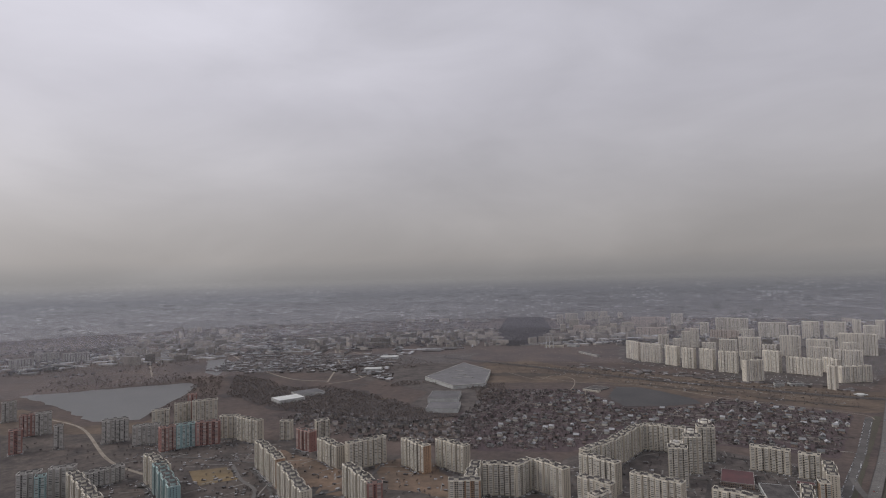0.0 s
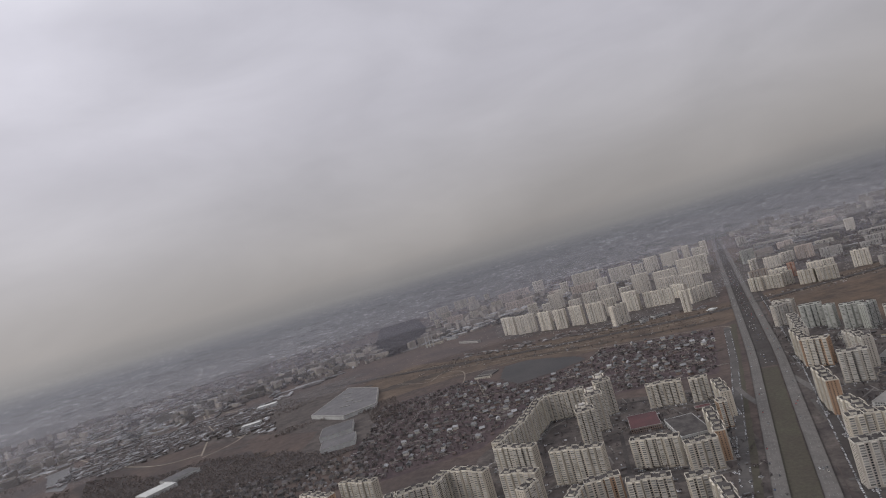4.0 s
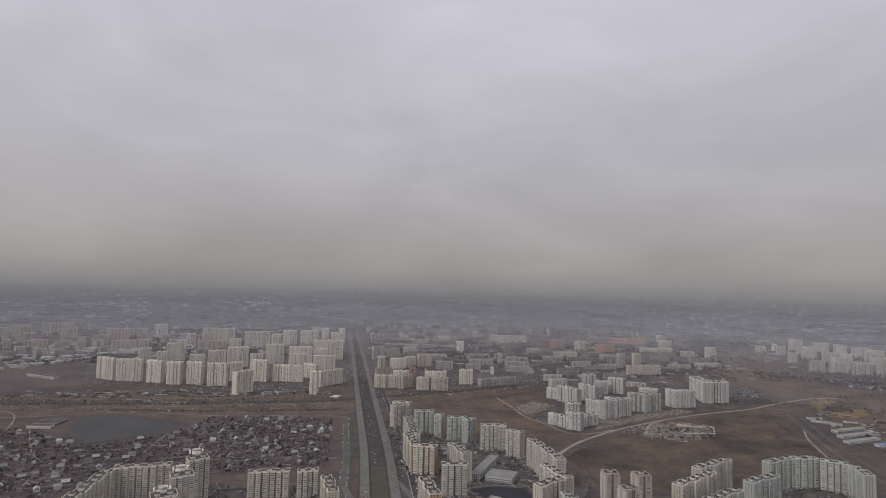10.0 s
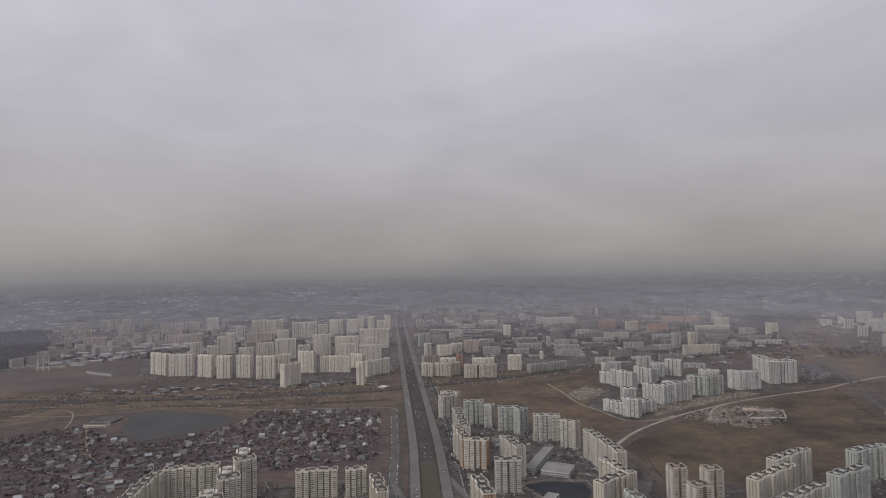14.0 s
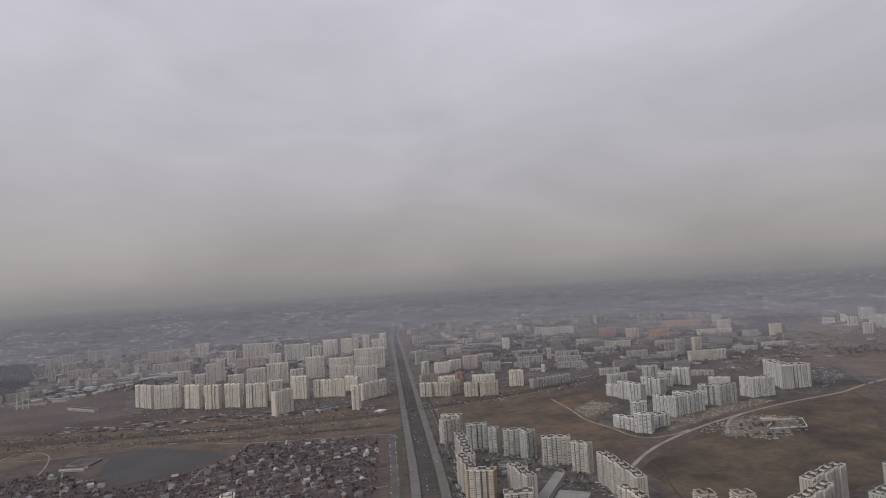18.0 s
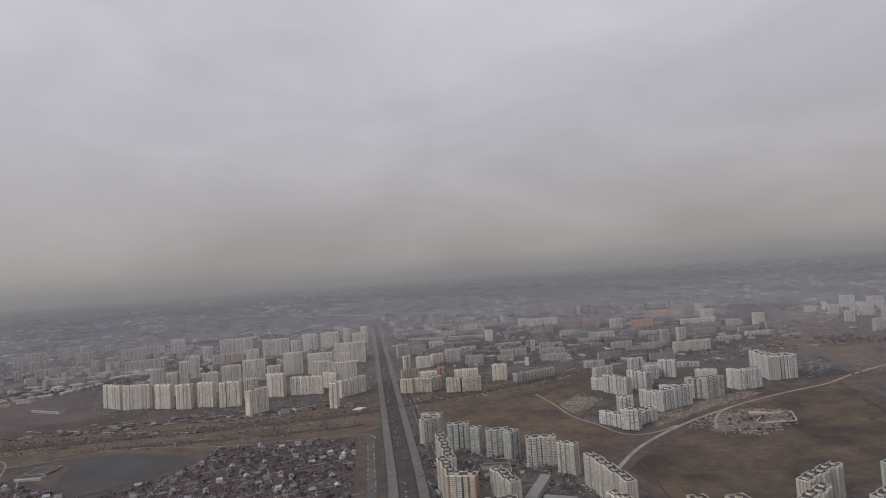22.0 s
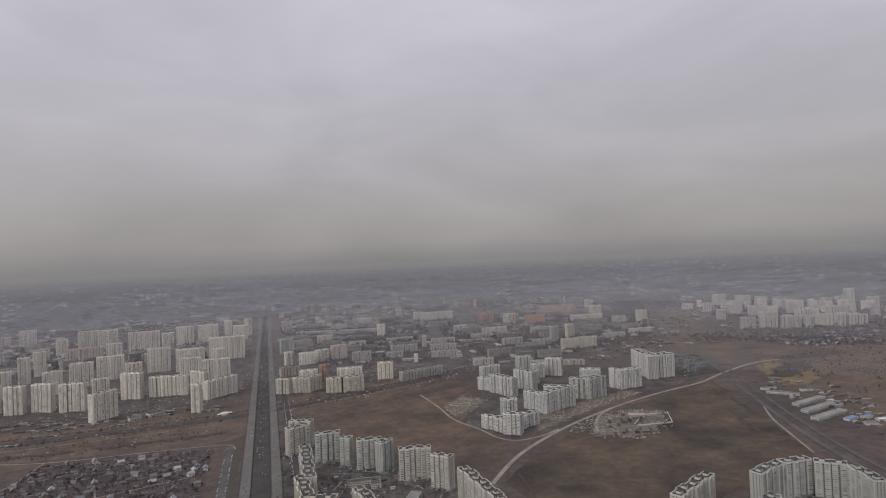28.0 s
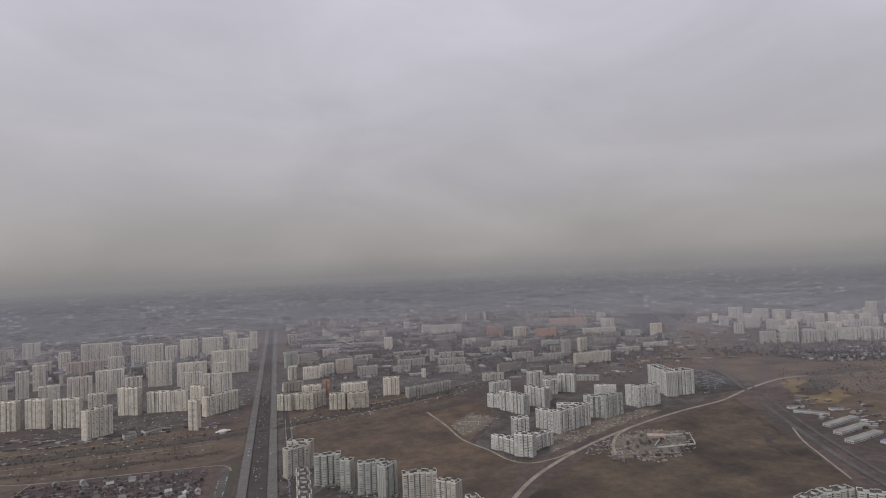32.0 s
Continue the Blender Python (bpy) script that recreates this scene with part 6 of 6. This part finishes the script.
# cars
CAR_PAINT = [(0.55, 0.55, 0.55), (0.06, 0.06, 0.065), (0.25, 0.26, 0.27), (0.22, 0.03, 0.03), (0.06, 0.09, 0.16), (0.4, 0.38, 0.34)]
CAR_WORDS = ["white", "black", "silver grey", "dark red", "dark blue", "beige"]
M_CARGLASS = glossy("car_glass", (0.03, 0.033, 0.036), 0.1)


def car(k):
    top = thing("car", pose(0, 0, 0), f"{CAR_WORDS[k]} saloon car on the asphalt", "car", "cars on the roads")
    b = Build().box(-2.15, 2.15, -0.86, 0.86, 0.3, 0.92, bottom=True)
    b.v = [(x * (0.97 if z > 0.5 else 1), y * (0.93 if z > 0.5 else 1), z) for x, y, z in b.v]
    part("body", b.mesh("body", glossy("car_paint_" + CAR_WORDS[k].replace(" ", "_"), CAR_PAINT[k], 0.3)), top)
    g = Build().box(-1.35, 0.95, -0.76, 0.76, 0.92, 1.46)
    g.v = [(x * (0.72 if z > 1.2 else 1), y * (0.86 if z > 1.2 else 1), z) for x, y, z in g.v]
    part("cabin", g.mesh("cabin", M_CARGLASS), top, "dark glazed cabin")
    for x in (-1.35, 1.35):
        for y in (-0.8, 0.8):
            w = Build()
            for i in range(8):
                p, q = [(0.32 * math.cos(t), 0.32 * math.sin(t)) for t in (i * math.pi / 4, (i + 1) * math.pi / 4)]
                w.poly([(x + p[0], y - 0.1, 0.32 + p[1]), (x + q[0], y - 0.1, 0.32 + q[1]), (x + q[0], y + 0.1, 0.32 + q[1]), (x + p[0], y + 0.1, 0.32 + p[1])])
            for s in (-0.1, 0.1):
                w.poly([(x + 0.32 * math.cos(i * math.pi / 4), y + s, 0.32 + 0.32 * math.sin(i * math.pi / 4)) for i in range(8)])
            part("wheel", w.mesh("wheel", M_TYRE), top)
    return top


CARS = [car(k) for k in range(6)]
lanes = []
for k in range(230):
    y = rs.uniform(-1450, 900)
    off, z = rs.choice(((-30, 1.6), (-26, 1.6), (-22, 1.6), (22, 1.6), (26, 1.6), (30, 1.6), (-8, 0.15), (-3, 0.15), (3, 0.15), (8, 0.15)))
    if abs(off) < 10 or k % 3 == 0:
        off, z = rs.choice(((-8, 0.15), (-3, 0.15), (3, 0.15), (8, 0.15)))
        y = rs.uniform(-770, 700)
    if all(abs(y - q) > 8 or off != o for q, o, _ in lanes):
        lanes.append((y, off, z))
for k, (y, off, z) in enumerate(lanes):
    at = pose(beside(y, off)[0], y, z, 0, 0, 82 if off > 0 else 262)
    if k < 6:
        CARS[k].matrix_basis = at
    else:
        copy_thing(CARS[rs.randrange(6)], at)


def parked(rows, label):
    """Parked cars in one mesh: a tapered body and a glazed cabin each."""
    a = np.asarray(rows, float)
    v, f, mi = [], [], []
    tpl = [(-2.1, -.85, .25), (2.1, -.85, .25), (2.1, .85, .25), (-2.1, .85, .25), (-2.05, -.8, .9), (2.05, -.8, .9), (2.05, .8, .9), (-2.05, .8, .9),
           (-1.3, -.75, .9), (.9, -.75, .9), (.9, .75, .9), (-1.3, .75, .9), (-.95, -.62, 1.45), (.6, -.62, 1.45), (.6, .62, 1.45), (-.95, .62, 1.45)]
    for k, (x, y, z, t) in enumerate(a):
        c, s = math.cos(math.radians(t)), math.sin(math.radians(t))
        v += [(x + p * c - q * s, y + p * s + q * c, z + r_) for p, q, r_ in tpl]
        for base, mat in ((0, 0), (8, 1)):
            f += [tuple(16 * k + base + i for i in q) for q in ((0, 1, 5, 4), (1, 2, 6, 5), (2, 3, 7, 6), (3, 0, 4, 7), (4, 5, 6, 7))]
            mi += [mat, mat, mat, mat, 0]
    m = bpy.data.meshes.new("parked_cars")
    m.from_pydata(v, [], f)
    m.materials.append(M_PARKED)
    m.materials.append(M_CARGLASS)
    m.polygons.foreach_set("material_index", mi)
    m.update()
    return tagged(new("parked_cars", m), label, "cars", kind="stuff")


M_PARKED = glossy("mixed_car_paint", (0.24, 0.24, 0.245), 0.4, island=0.95)
rows = []
for off, lo, hi, step in ((-67, -1500, -420, 5.5), (-54, -1500, -420, 7), (54, -1500, -60, 5), (67, -1500, -60, 4.5)):
    y = lo
    while y < hi:
        if rs.random() < (0.42 if off < 0 else 0.85):
            rows.append((beside(y, off)[0] + rs.uniform(-.4, .4), y, 0.2, 82 + rs.choice((0, 180))))
        y += step
parked(rows, "rows of parked cars on the side roads")
rows = [(x, y, 0.1, rs.choice((8, 98)) + rs.uniform(-6, 6)) for x, y in scatter(YARDS, 260, 41) + scatter(YARD2, 330, 42) + scatter([(260, -1050), (780, -1080), (560, -1320), (250, -1390)], 160, 43)]
parked(rows, "cars parked about the yards")
parked([(x, y, 0.1, rs.choice((30, 120)) + rs.uniform(-8, 8)) for x, y in scatter([(-1500, -1250), (-1180, -1180), (-620, -1180), (-560, -1340), (-800, -1500), (-1200, -1560)], 320, 46)], "cars parked between the coloured blocks")
rows = []
for i in range(13):
    for j in range(26):
        x, y = 1195 + i * 17 + j * 4, -420 + i * 8 + j * 9.5
        if inside(x, y, [(1175, -428), (1250, -335), (1428, -155), (1495, -182), (1328, -436)]) and rs.random() < 0.8:
            rows.append((x, y, 0.12, -30 + rs.uniform(-3, 3)))
parked(rows, "rows of cars in the large car park")
rows = [(x, y, 0.1, rs.uniform(0, 360)) for x, y in scatter([(-800, 380), (-740, 270), (-300, -10), (40, 40), (150, 500), (-400, 420)], 420, 44)]
parked(rows, "cars parked between the white blocks")

# drives, kerbside parking and shrubs along each near block
drives, aprons, rows = [], [], []
for x, y, turn, length, depth, floors, style in SCHOOL_1 + SCHOOL_2 + FIELD_1 + FIELD_2 + HIGHWAY_1 + HIGHWAY_2 + PONDS_1 + PONDS_2 + PONDS_3:
    c, s_ = math.cos(radians(turn)), math.sin(radians(turn))
    aprons.append((x, y, turn, length + 5, depth + 7, 0.21))
    for side in (-1, 1):
        q = side * (depth / 2 + 11)
        drives.append((x - q * s_, y + q * c, turn, length + 14, 5.5, 0.24))
        q, along = side * (depth / 2 + 6.2), -length / 2
        while along < length / 2:
            if rs.random() < 0.5:
                rows.append((x + along * c - q * s_, y + along * s_ + q * c, 0.24, turn + 90 * rs.choice((1, -1)) + rs.uniform(-5, 5)))
            along += 2.9
boxes("block_aprons", aprons, [M_PAVING, M_PAVING], "worn paved aprons round the blocks", "pavement")
boxes("yard_drives", drives, [M_STREET, M_STREET], "narrow asphalt drives along the blocks", "road")
parked(rows, "rows of cars parked along the blocks")
# plot fences in the gardens, garages by the railway, paved paths and parking bays in the yards
rows = []
for x, y in scatter(GARDENS, 330, 71):
    if not inside(x, y, POND):
        rows.append((x, y, rs.choice((8, 8, 98)) + rs.uniform(-3, 3), rs.uniform(18, 60), 0.35, rs.uniform(1.4, 1.9)))
boxes("garden_fences", rows, [M_FARWALL, M_PALEROOF], "pale board fences between the garden plots", "fence")
rows = []
for x0, y0, n, turn in ((-770, 95, 14, -38), (-690, 40, 12, -36), (-600, -25, 16, -30), (-470, -100, 10, -20), (-880, 150, 8, -40), (-380, -20, 9, -8), (-250, -60, 8, -4)):
    for k in range(n):
        rows.append((x0 + 6.5 * k * math.cos(radians(turn)) + rs.uniform(-1, 1), y0 + 6.5 * k * math.sin(radians(turn)) + rs.uniform(-1, 1), turn + rs.uniform(-4, 4), 6, rs.uniform(6, 9), rs.uniform(2.4, 3.2)))
boxes("garages", rows, [M_DARKWALL, M_PALEROOF], "rows of pale-roofed garages by the railway", "garage")
FIELDYARD = [(260, -1050), (780, -1080), (560, -1320), (250, -1390)]
PONDYARD = [(-1500, -1260), (-1180, -1190), (-620, -1190), (-560, -1340), (-800, -1500), (-1200, -1560)]
rows = []
for poly, n, turn, seed in ((YARDS, 70, 12, 72), (YARD2, 90, 52, 73), (FIELDYARD, 24, 20, 74), (PONDYARD, 70, 30, 75)):
    for x, y in scatter(poly, n, seed):
        rows.append((x, y, turn + rs.choice((0, 90, 45)) + rs.uniform(-6, 6), rs.uniform(14, 60), rs.uniform(1.6, 3.0), 0.32))
boxes("paved_paths", rows, [M_PAVING, M_PAVING], "narrow paved paths across the yards", "path")
rows = []
for poly, n, turn, seed in ((YARDS, 26, 12, 76), (YARD2, 34, 52, 77), (FIELDYARD, 22, 20, 78), (PONDYARD, 24, 30, 79)):
    for x, y in scatter(poly, n, seed):
        rows.append((x, y, turn + rs.choice((0, 90)) + rs.uniform(-4, 4), rs.uniform(20, 46), rs.uniform(8, 14), 0.27))
boxes("parking_bays", rows, [M_ASPHALT, M_ASPHALT], "dark asphalt parking bays in the yards", "parking")

# the land out to the horizon: blocks, halls and woods thinning into the haze
EASTWOOD = [(2130, 1130), (2190, 880), (2330, 800), (2640, 1060), (2960, 1290), (2900, 1560), (2620, 1660), (2330, 1470)]


def outskirts(n, seed, near=2700, far=4430, low=-72, high=64):
    r_, out = random.Random(seed), []
    while len(out) < n:
        d, t = 1 / r_.uniform(1 / far, 1 / near), radians(r_.uniform(low, high))
        x, y = -250 + d * math.sin(t), -1830 + d * math.cos(t)
        wild = math.sin(x / 310 + 1.7 * math.sin(y / 420)) + math.sin(y / 370 + 1.3 * math.sin(x / 510))
        if not inside(x, y, DARKWOOD) and not inside(x, y, EASTWOOD) and off_road(x, y):
            out.append((x, y, wild))
    return out


boxes("outskirt_blocks", [(x, y, rs.uniform(0, 180), rs.uniform(25, 90), 14, rs.choice((14, 14, 26, 26, 38))) for x, y, w in outskirts(1300, 81, high=30) if w > 0.25], [M_FARWALL, M_FARROOF], "pale blocks of the outskirts in the haze", "apartment building")
boxes("outskirt_halls", [(x, y, rs.uniform(0, 180), rs.uniform(20, 90), rs.uniform(12, 40), rs.uniform(5, 11)) for x, y, w in outskirts(1700, 82, high=30) if -0.7 < w < 0.9], [M_FARWALL, M_PALEROOF], "pale halls and sheds of the outskirts", "hall")
woods("outskirt_trees", [(x, y) for x, y, w in outskirts(9000, 83) if w < 0.0 or w > 1.3], 11, 19, "bare woods of the outskirts in the haze", 9, M_DENSE)
patch("wood_floor", EASTWOOD, 0.05, M_WOODS, "dark floor of the wood behind the old town", "ground", rough=30, seed=37)
woods("dense_wood", [p for p in scatter(EASTWOOD, 3400, 84) if off_road(*p)], 10, 15, "dense dark bare wood behind the old town", 10, M_DENSE)
PLOTS = [(1909, -80), (2440, -192), (2150, -410), (1885, -300), (1860, -180)]
boxes("plot_huts", [(x, y, rs.choice((-30, 60)) + rs.uniform(-12, 12), rs.uniform(6, 14), rs.uniform(5, 9), rs.uniform(3, 5)) for x, y in scatter(PLOTS, 170, 96)], [M_DARKWALL, M_PALEROOF], "huts on the dark plots before the far blocks", "hut", True)
woods("plot_trees", scatter(PLOTS, 420, 97), 4, 8, "bare trees on the dark plots", 13, M_DARKTWIG)
GAP = [(1100, -150), (1420, -60), (1750, -100), (2100, 300), (2450, 1000), (1950, 760), (1600, 150), (1250, 300)]
woods("meadow_trees", [p for p in scatter(GAP, 1000, 85) if off_road(*p)] + scatter([(1420, -480), (1700, -230), (2110, -330), (2300, -500), (1700, -900), (1300, -1000)], 260, 86), 4, 10, "scattered bare trees and shrubs on the meadows", 11, M_DARKTWIG)
boxes("meadow_sheds", [(x, y, rs.choice((-32, 58)) + rs.uniform(-8, 8), rs.uniform(8, 34), rs.uniform(6, 14), rs.uniform(3, 8)) for x, y in scatter(GAP, 120, 87)], [M_DARKWALL, M_PALEROOF], "low sheds and garages on the meadows", "shed")
HEATH = [(-2400, -150), (-1750, 60), (-1350, -450), (-1700, -380), (-1990, -560), (-2200, -560)]
woods("heath_trees", scatter(HEATH, 900, 88) + scatter([(-3600, -1300), (-2450, -900), (-2300, -650), (-2500, -250), (-3500, 200)], 1500, 89), 5, 11, "bare shrubs and trees on the heath beyond the ponds", 12)
boxes("heath_sheds", [(x, y, 25 + rs.choice((0, 90)) + rs.uniform(-8, 8), rs.uniform(8, 40), rs.uniform(6, 18), rs.uniform(3, 7)) for x, y in scatter(HEATH, 420, 90)], [M_DARKWALL, M_PALEROOF], "sheds and yards of the works by the settling pond", "shed")

# ---- distance: haze-imitating sheets lit by the sky, and the painted horizon behind them ----
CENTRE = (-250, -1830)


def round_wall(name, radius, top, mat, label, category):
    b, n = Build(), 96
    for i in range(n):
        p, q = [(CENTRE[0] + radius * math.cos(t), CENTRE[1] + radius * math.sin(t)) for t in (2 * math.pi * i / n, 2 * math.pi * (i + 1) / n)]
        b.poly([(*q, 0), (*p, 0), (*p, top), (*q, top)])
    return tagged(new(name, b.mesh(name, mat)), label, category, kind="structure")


# a see-through sheet material that imitates haze, thinning towards the top
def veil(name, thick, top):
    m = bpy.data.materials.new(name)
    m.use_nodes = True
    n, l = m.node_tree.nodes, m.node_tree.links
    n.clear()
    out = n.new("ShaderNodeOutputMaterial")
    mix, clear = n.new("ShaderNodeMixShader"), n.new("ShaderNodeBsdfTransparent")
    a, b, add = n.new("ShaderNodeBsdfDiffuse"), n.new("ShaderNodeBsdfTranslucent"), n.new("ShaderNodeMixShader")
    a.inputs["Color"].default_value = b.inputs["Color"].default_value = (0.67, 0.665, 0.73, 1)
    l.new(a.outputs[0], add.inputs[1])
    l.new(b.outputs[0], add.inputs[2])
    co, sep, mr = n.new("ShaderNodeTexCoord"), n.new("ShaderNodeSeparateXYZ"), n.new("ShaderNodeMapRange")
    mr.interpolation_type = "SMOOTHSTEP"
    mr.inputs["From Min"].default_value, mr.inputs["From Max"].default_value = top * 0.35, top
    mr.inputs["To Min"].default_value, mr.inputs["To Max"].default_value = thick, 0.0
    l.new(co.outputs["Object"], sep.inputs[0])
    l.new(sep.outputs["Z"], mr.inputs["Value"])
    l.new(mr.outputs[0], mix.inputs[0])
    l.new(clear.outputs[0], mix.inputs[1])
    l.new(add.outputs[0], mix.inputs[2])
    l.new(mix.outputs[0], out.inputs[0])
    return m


# three translucent rings added in place of haze in the air
round_wall("haze_sheet", 2150, 330, veil("faint_haze_veil", 0.07, 330), "faint translucent sheet standing in for haze over the blocks", "mist")
round_wall("haze_sheet", 2900, 340, veil("thin_haze_veil", 0.09, 340), "thin translucent sheet standing in for haze over the town", "mist")
round_wall("haze_sheet", 3600, 360, veil("mist", 0.15, 360), "translucent sheet standing in for haze before the horizon", "mist")


# far land, haze and smog painted as emission on the backdrop wall
def glowing_horizon():
    m = bpy.data.materials.new("glowing_horizon")
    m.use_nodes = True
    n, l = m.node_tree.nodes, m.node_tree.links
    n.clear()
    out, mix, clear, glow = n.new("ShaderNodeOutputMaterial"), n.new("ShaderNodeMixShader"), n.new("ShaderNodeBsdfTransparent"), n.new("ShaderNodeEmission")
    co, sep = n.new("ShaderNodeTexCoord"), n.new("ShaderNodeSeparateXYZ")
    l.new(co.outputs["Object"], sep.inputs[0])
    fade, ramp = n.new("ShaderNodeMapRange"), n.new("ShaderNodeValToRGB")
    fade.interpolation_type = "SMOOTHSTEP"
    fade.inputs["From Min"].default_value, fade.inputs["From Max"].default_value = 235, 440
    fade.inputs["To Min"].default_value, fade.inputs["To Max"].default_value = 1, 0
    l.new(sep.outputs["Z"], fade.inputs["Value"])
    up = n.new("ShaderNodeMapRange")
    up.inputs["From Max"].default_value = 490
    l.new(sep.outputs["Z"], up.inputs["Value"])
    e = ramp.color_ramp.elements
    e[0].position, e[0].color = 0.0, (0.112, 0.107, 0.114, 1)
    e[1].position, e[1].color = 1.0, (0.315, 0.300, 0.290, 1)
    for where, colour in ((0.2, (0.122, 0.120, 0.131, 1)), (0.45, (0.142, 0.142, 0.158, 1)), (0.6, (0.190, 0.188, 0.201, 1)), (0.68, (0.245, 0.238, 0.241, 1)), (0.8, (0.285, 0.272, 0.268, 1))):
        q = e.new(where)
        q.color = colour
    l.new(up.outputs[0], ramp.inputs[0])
    def math_node(op, x, y):
        q = n.new("ShaderNodeMath")
        q.operation = op
        for i, v in enumerate((x, y)):
            if isinstance(v, (int, float)):
                q.inputs[i].default_value = v
            else:
                l.new(v, q.inputs[i])
        return q.outputs[0]

    def span(value, a0, a1, b0, b1):
        q = n.new("ShaderNodeMapRange")
        for key, v in (("From Min", a0), ("From Max", a1), ("To Min", b0), ("To Max", b1)):
            q.inputs[key].default_value = v
        l.new(value, q.inputs["Value"])
        return q.outputs[0]

    def pattern(kind, scale, **inputs):
        mp, q = n.new("ShaderNodeMapping"), n.new(kind)
        mp.inputs["Scale"].default_value = scale
        for key, v in inputs.items():
            q.inputs[key].default_value = v
        l.new(co.outputs["Object"], mp.inputs[0])
        l.new(mp.outputs[0], q.inputs["Vector"])
        return q

    # painted belts of woods and town; roofs and fronts as small flecks, tree belts as darker ones
    def picks(scale, keep, low, high):
        cell = pattern("ShaderNodeTexVoronoi", scale, Scale=1.0, Randomness=0.85)
        cell.distance = "CHEBYCHEV"
        pick = n.new("ShaderNodeSeparateColor")
        l.new(cell.outputs["Color"], pick.inputs[0])
        chosen = span(pick.outputs[0], keep, keep + 0.001, 0.0, 1.0)
        return math_node("MULTIPLY", math_node("MULTIPLY", chosen, span(pick.outputs[1], 0.0, 1.0, low, high)), span(cell.outputs["Distance"], 0.36, 0.44, 1.0, 0.0))

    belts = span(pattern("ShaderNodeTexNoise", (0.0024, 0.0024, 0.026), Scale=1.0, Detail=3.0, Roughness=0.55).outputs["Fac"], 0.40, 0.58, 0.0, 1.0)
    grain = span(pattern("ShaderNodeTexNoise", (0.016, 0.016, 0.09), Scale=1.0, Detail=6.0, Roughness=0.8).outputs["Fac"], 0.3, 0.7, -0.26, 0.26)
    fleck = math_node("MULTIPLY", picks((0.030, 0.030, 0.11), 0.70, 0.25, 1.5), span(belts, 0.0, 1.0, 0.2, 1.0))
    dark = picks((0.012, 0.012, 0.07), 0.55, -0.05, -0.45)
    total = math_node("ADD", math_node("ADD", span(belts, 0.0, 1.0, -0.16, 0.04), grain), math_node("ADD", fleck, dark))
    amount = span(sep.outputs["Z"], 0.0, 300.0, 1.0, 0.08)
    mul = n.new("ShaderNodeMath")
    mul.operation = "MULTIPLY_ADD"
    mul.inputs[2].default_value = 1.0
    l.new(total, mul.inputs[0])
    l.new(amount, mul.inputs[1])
    # the painted haze glows brighter towards the hidden sun
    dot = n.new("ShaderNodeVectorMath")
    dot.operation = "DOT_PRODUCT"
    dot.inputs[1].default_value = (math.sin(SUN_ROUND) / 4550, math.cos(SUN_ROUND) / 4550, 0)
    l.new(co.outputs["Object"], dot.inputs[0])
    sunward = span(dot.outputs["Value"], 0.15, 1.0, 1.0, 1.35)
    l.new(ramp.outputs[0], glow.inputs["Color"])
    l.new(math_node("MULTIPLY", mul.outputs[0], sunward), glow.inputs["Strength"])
    l.new(fade.outputs[0], mix.inputs[0])
    l.new(clear.outputs[0], mix.inputs[1])
    l.new(glow.outputs[0], mix.inputs[2])
    l.new(mix.outputs[0], out.inputs[0])
    return m


round_wall("backdrop", 4550, 560, glowing_horizon(), "glowing backdrop painted with hazy grey-blue land and smog at the horizon", "backdrop")
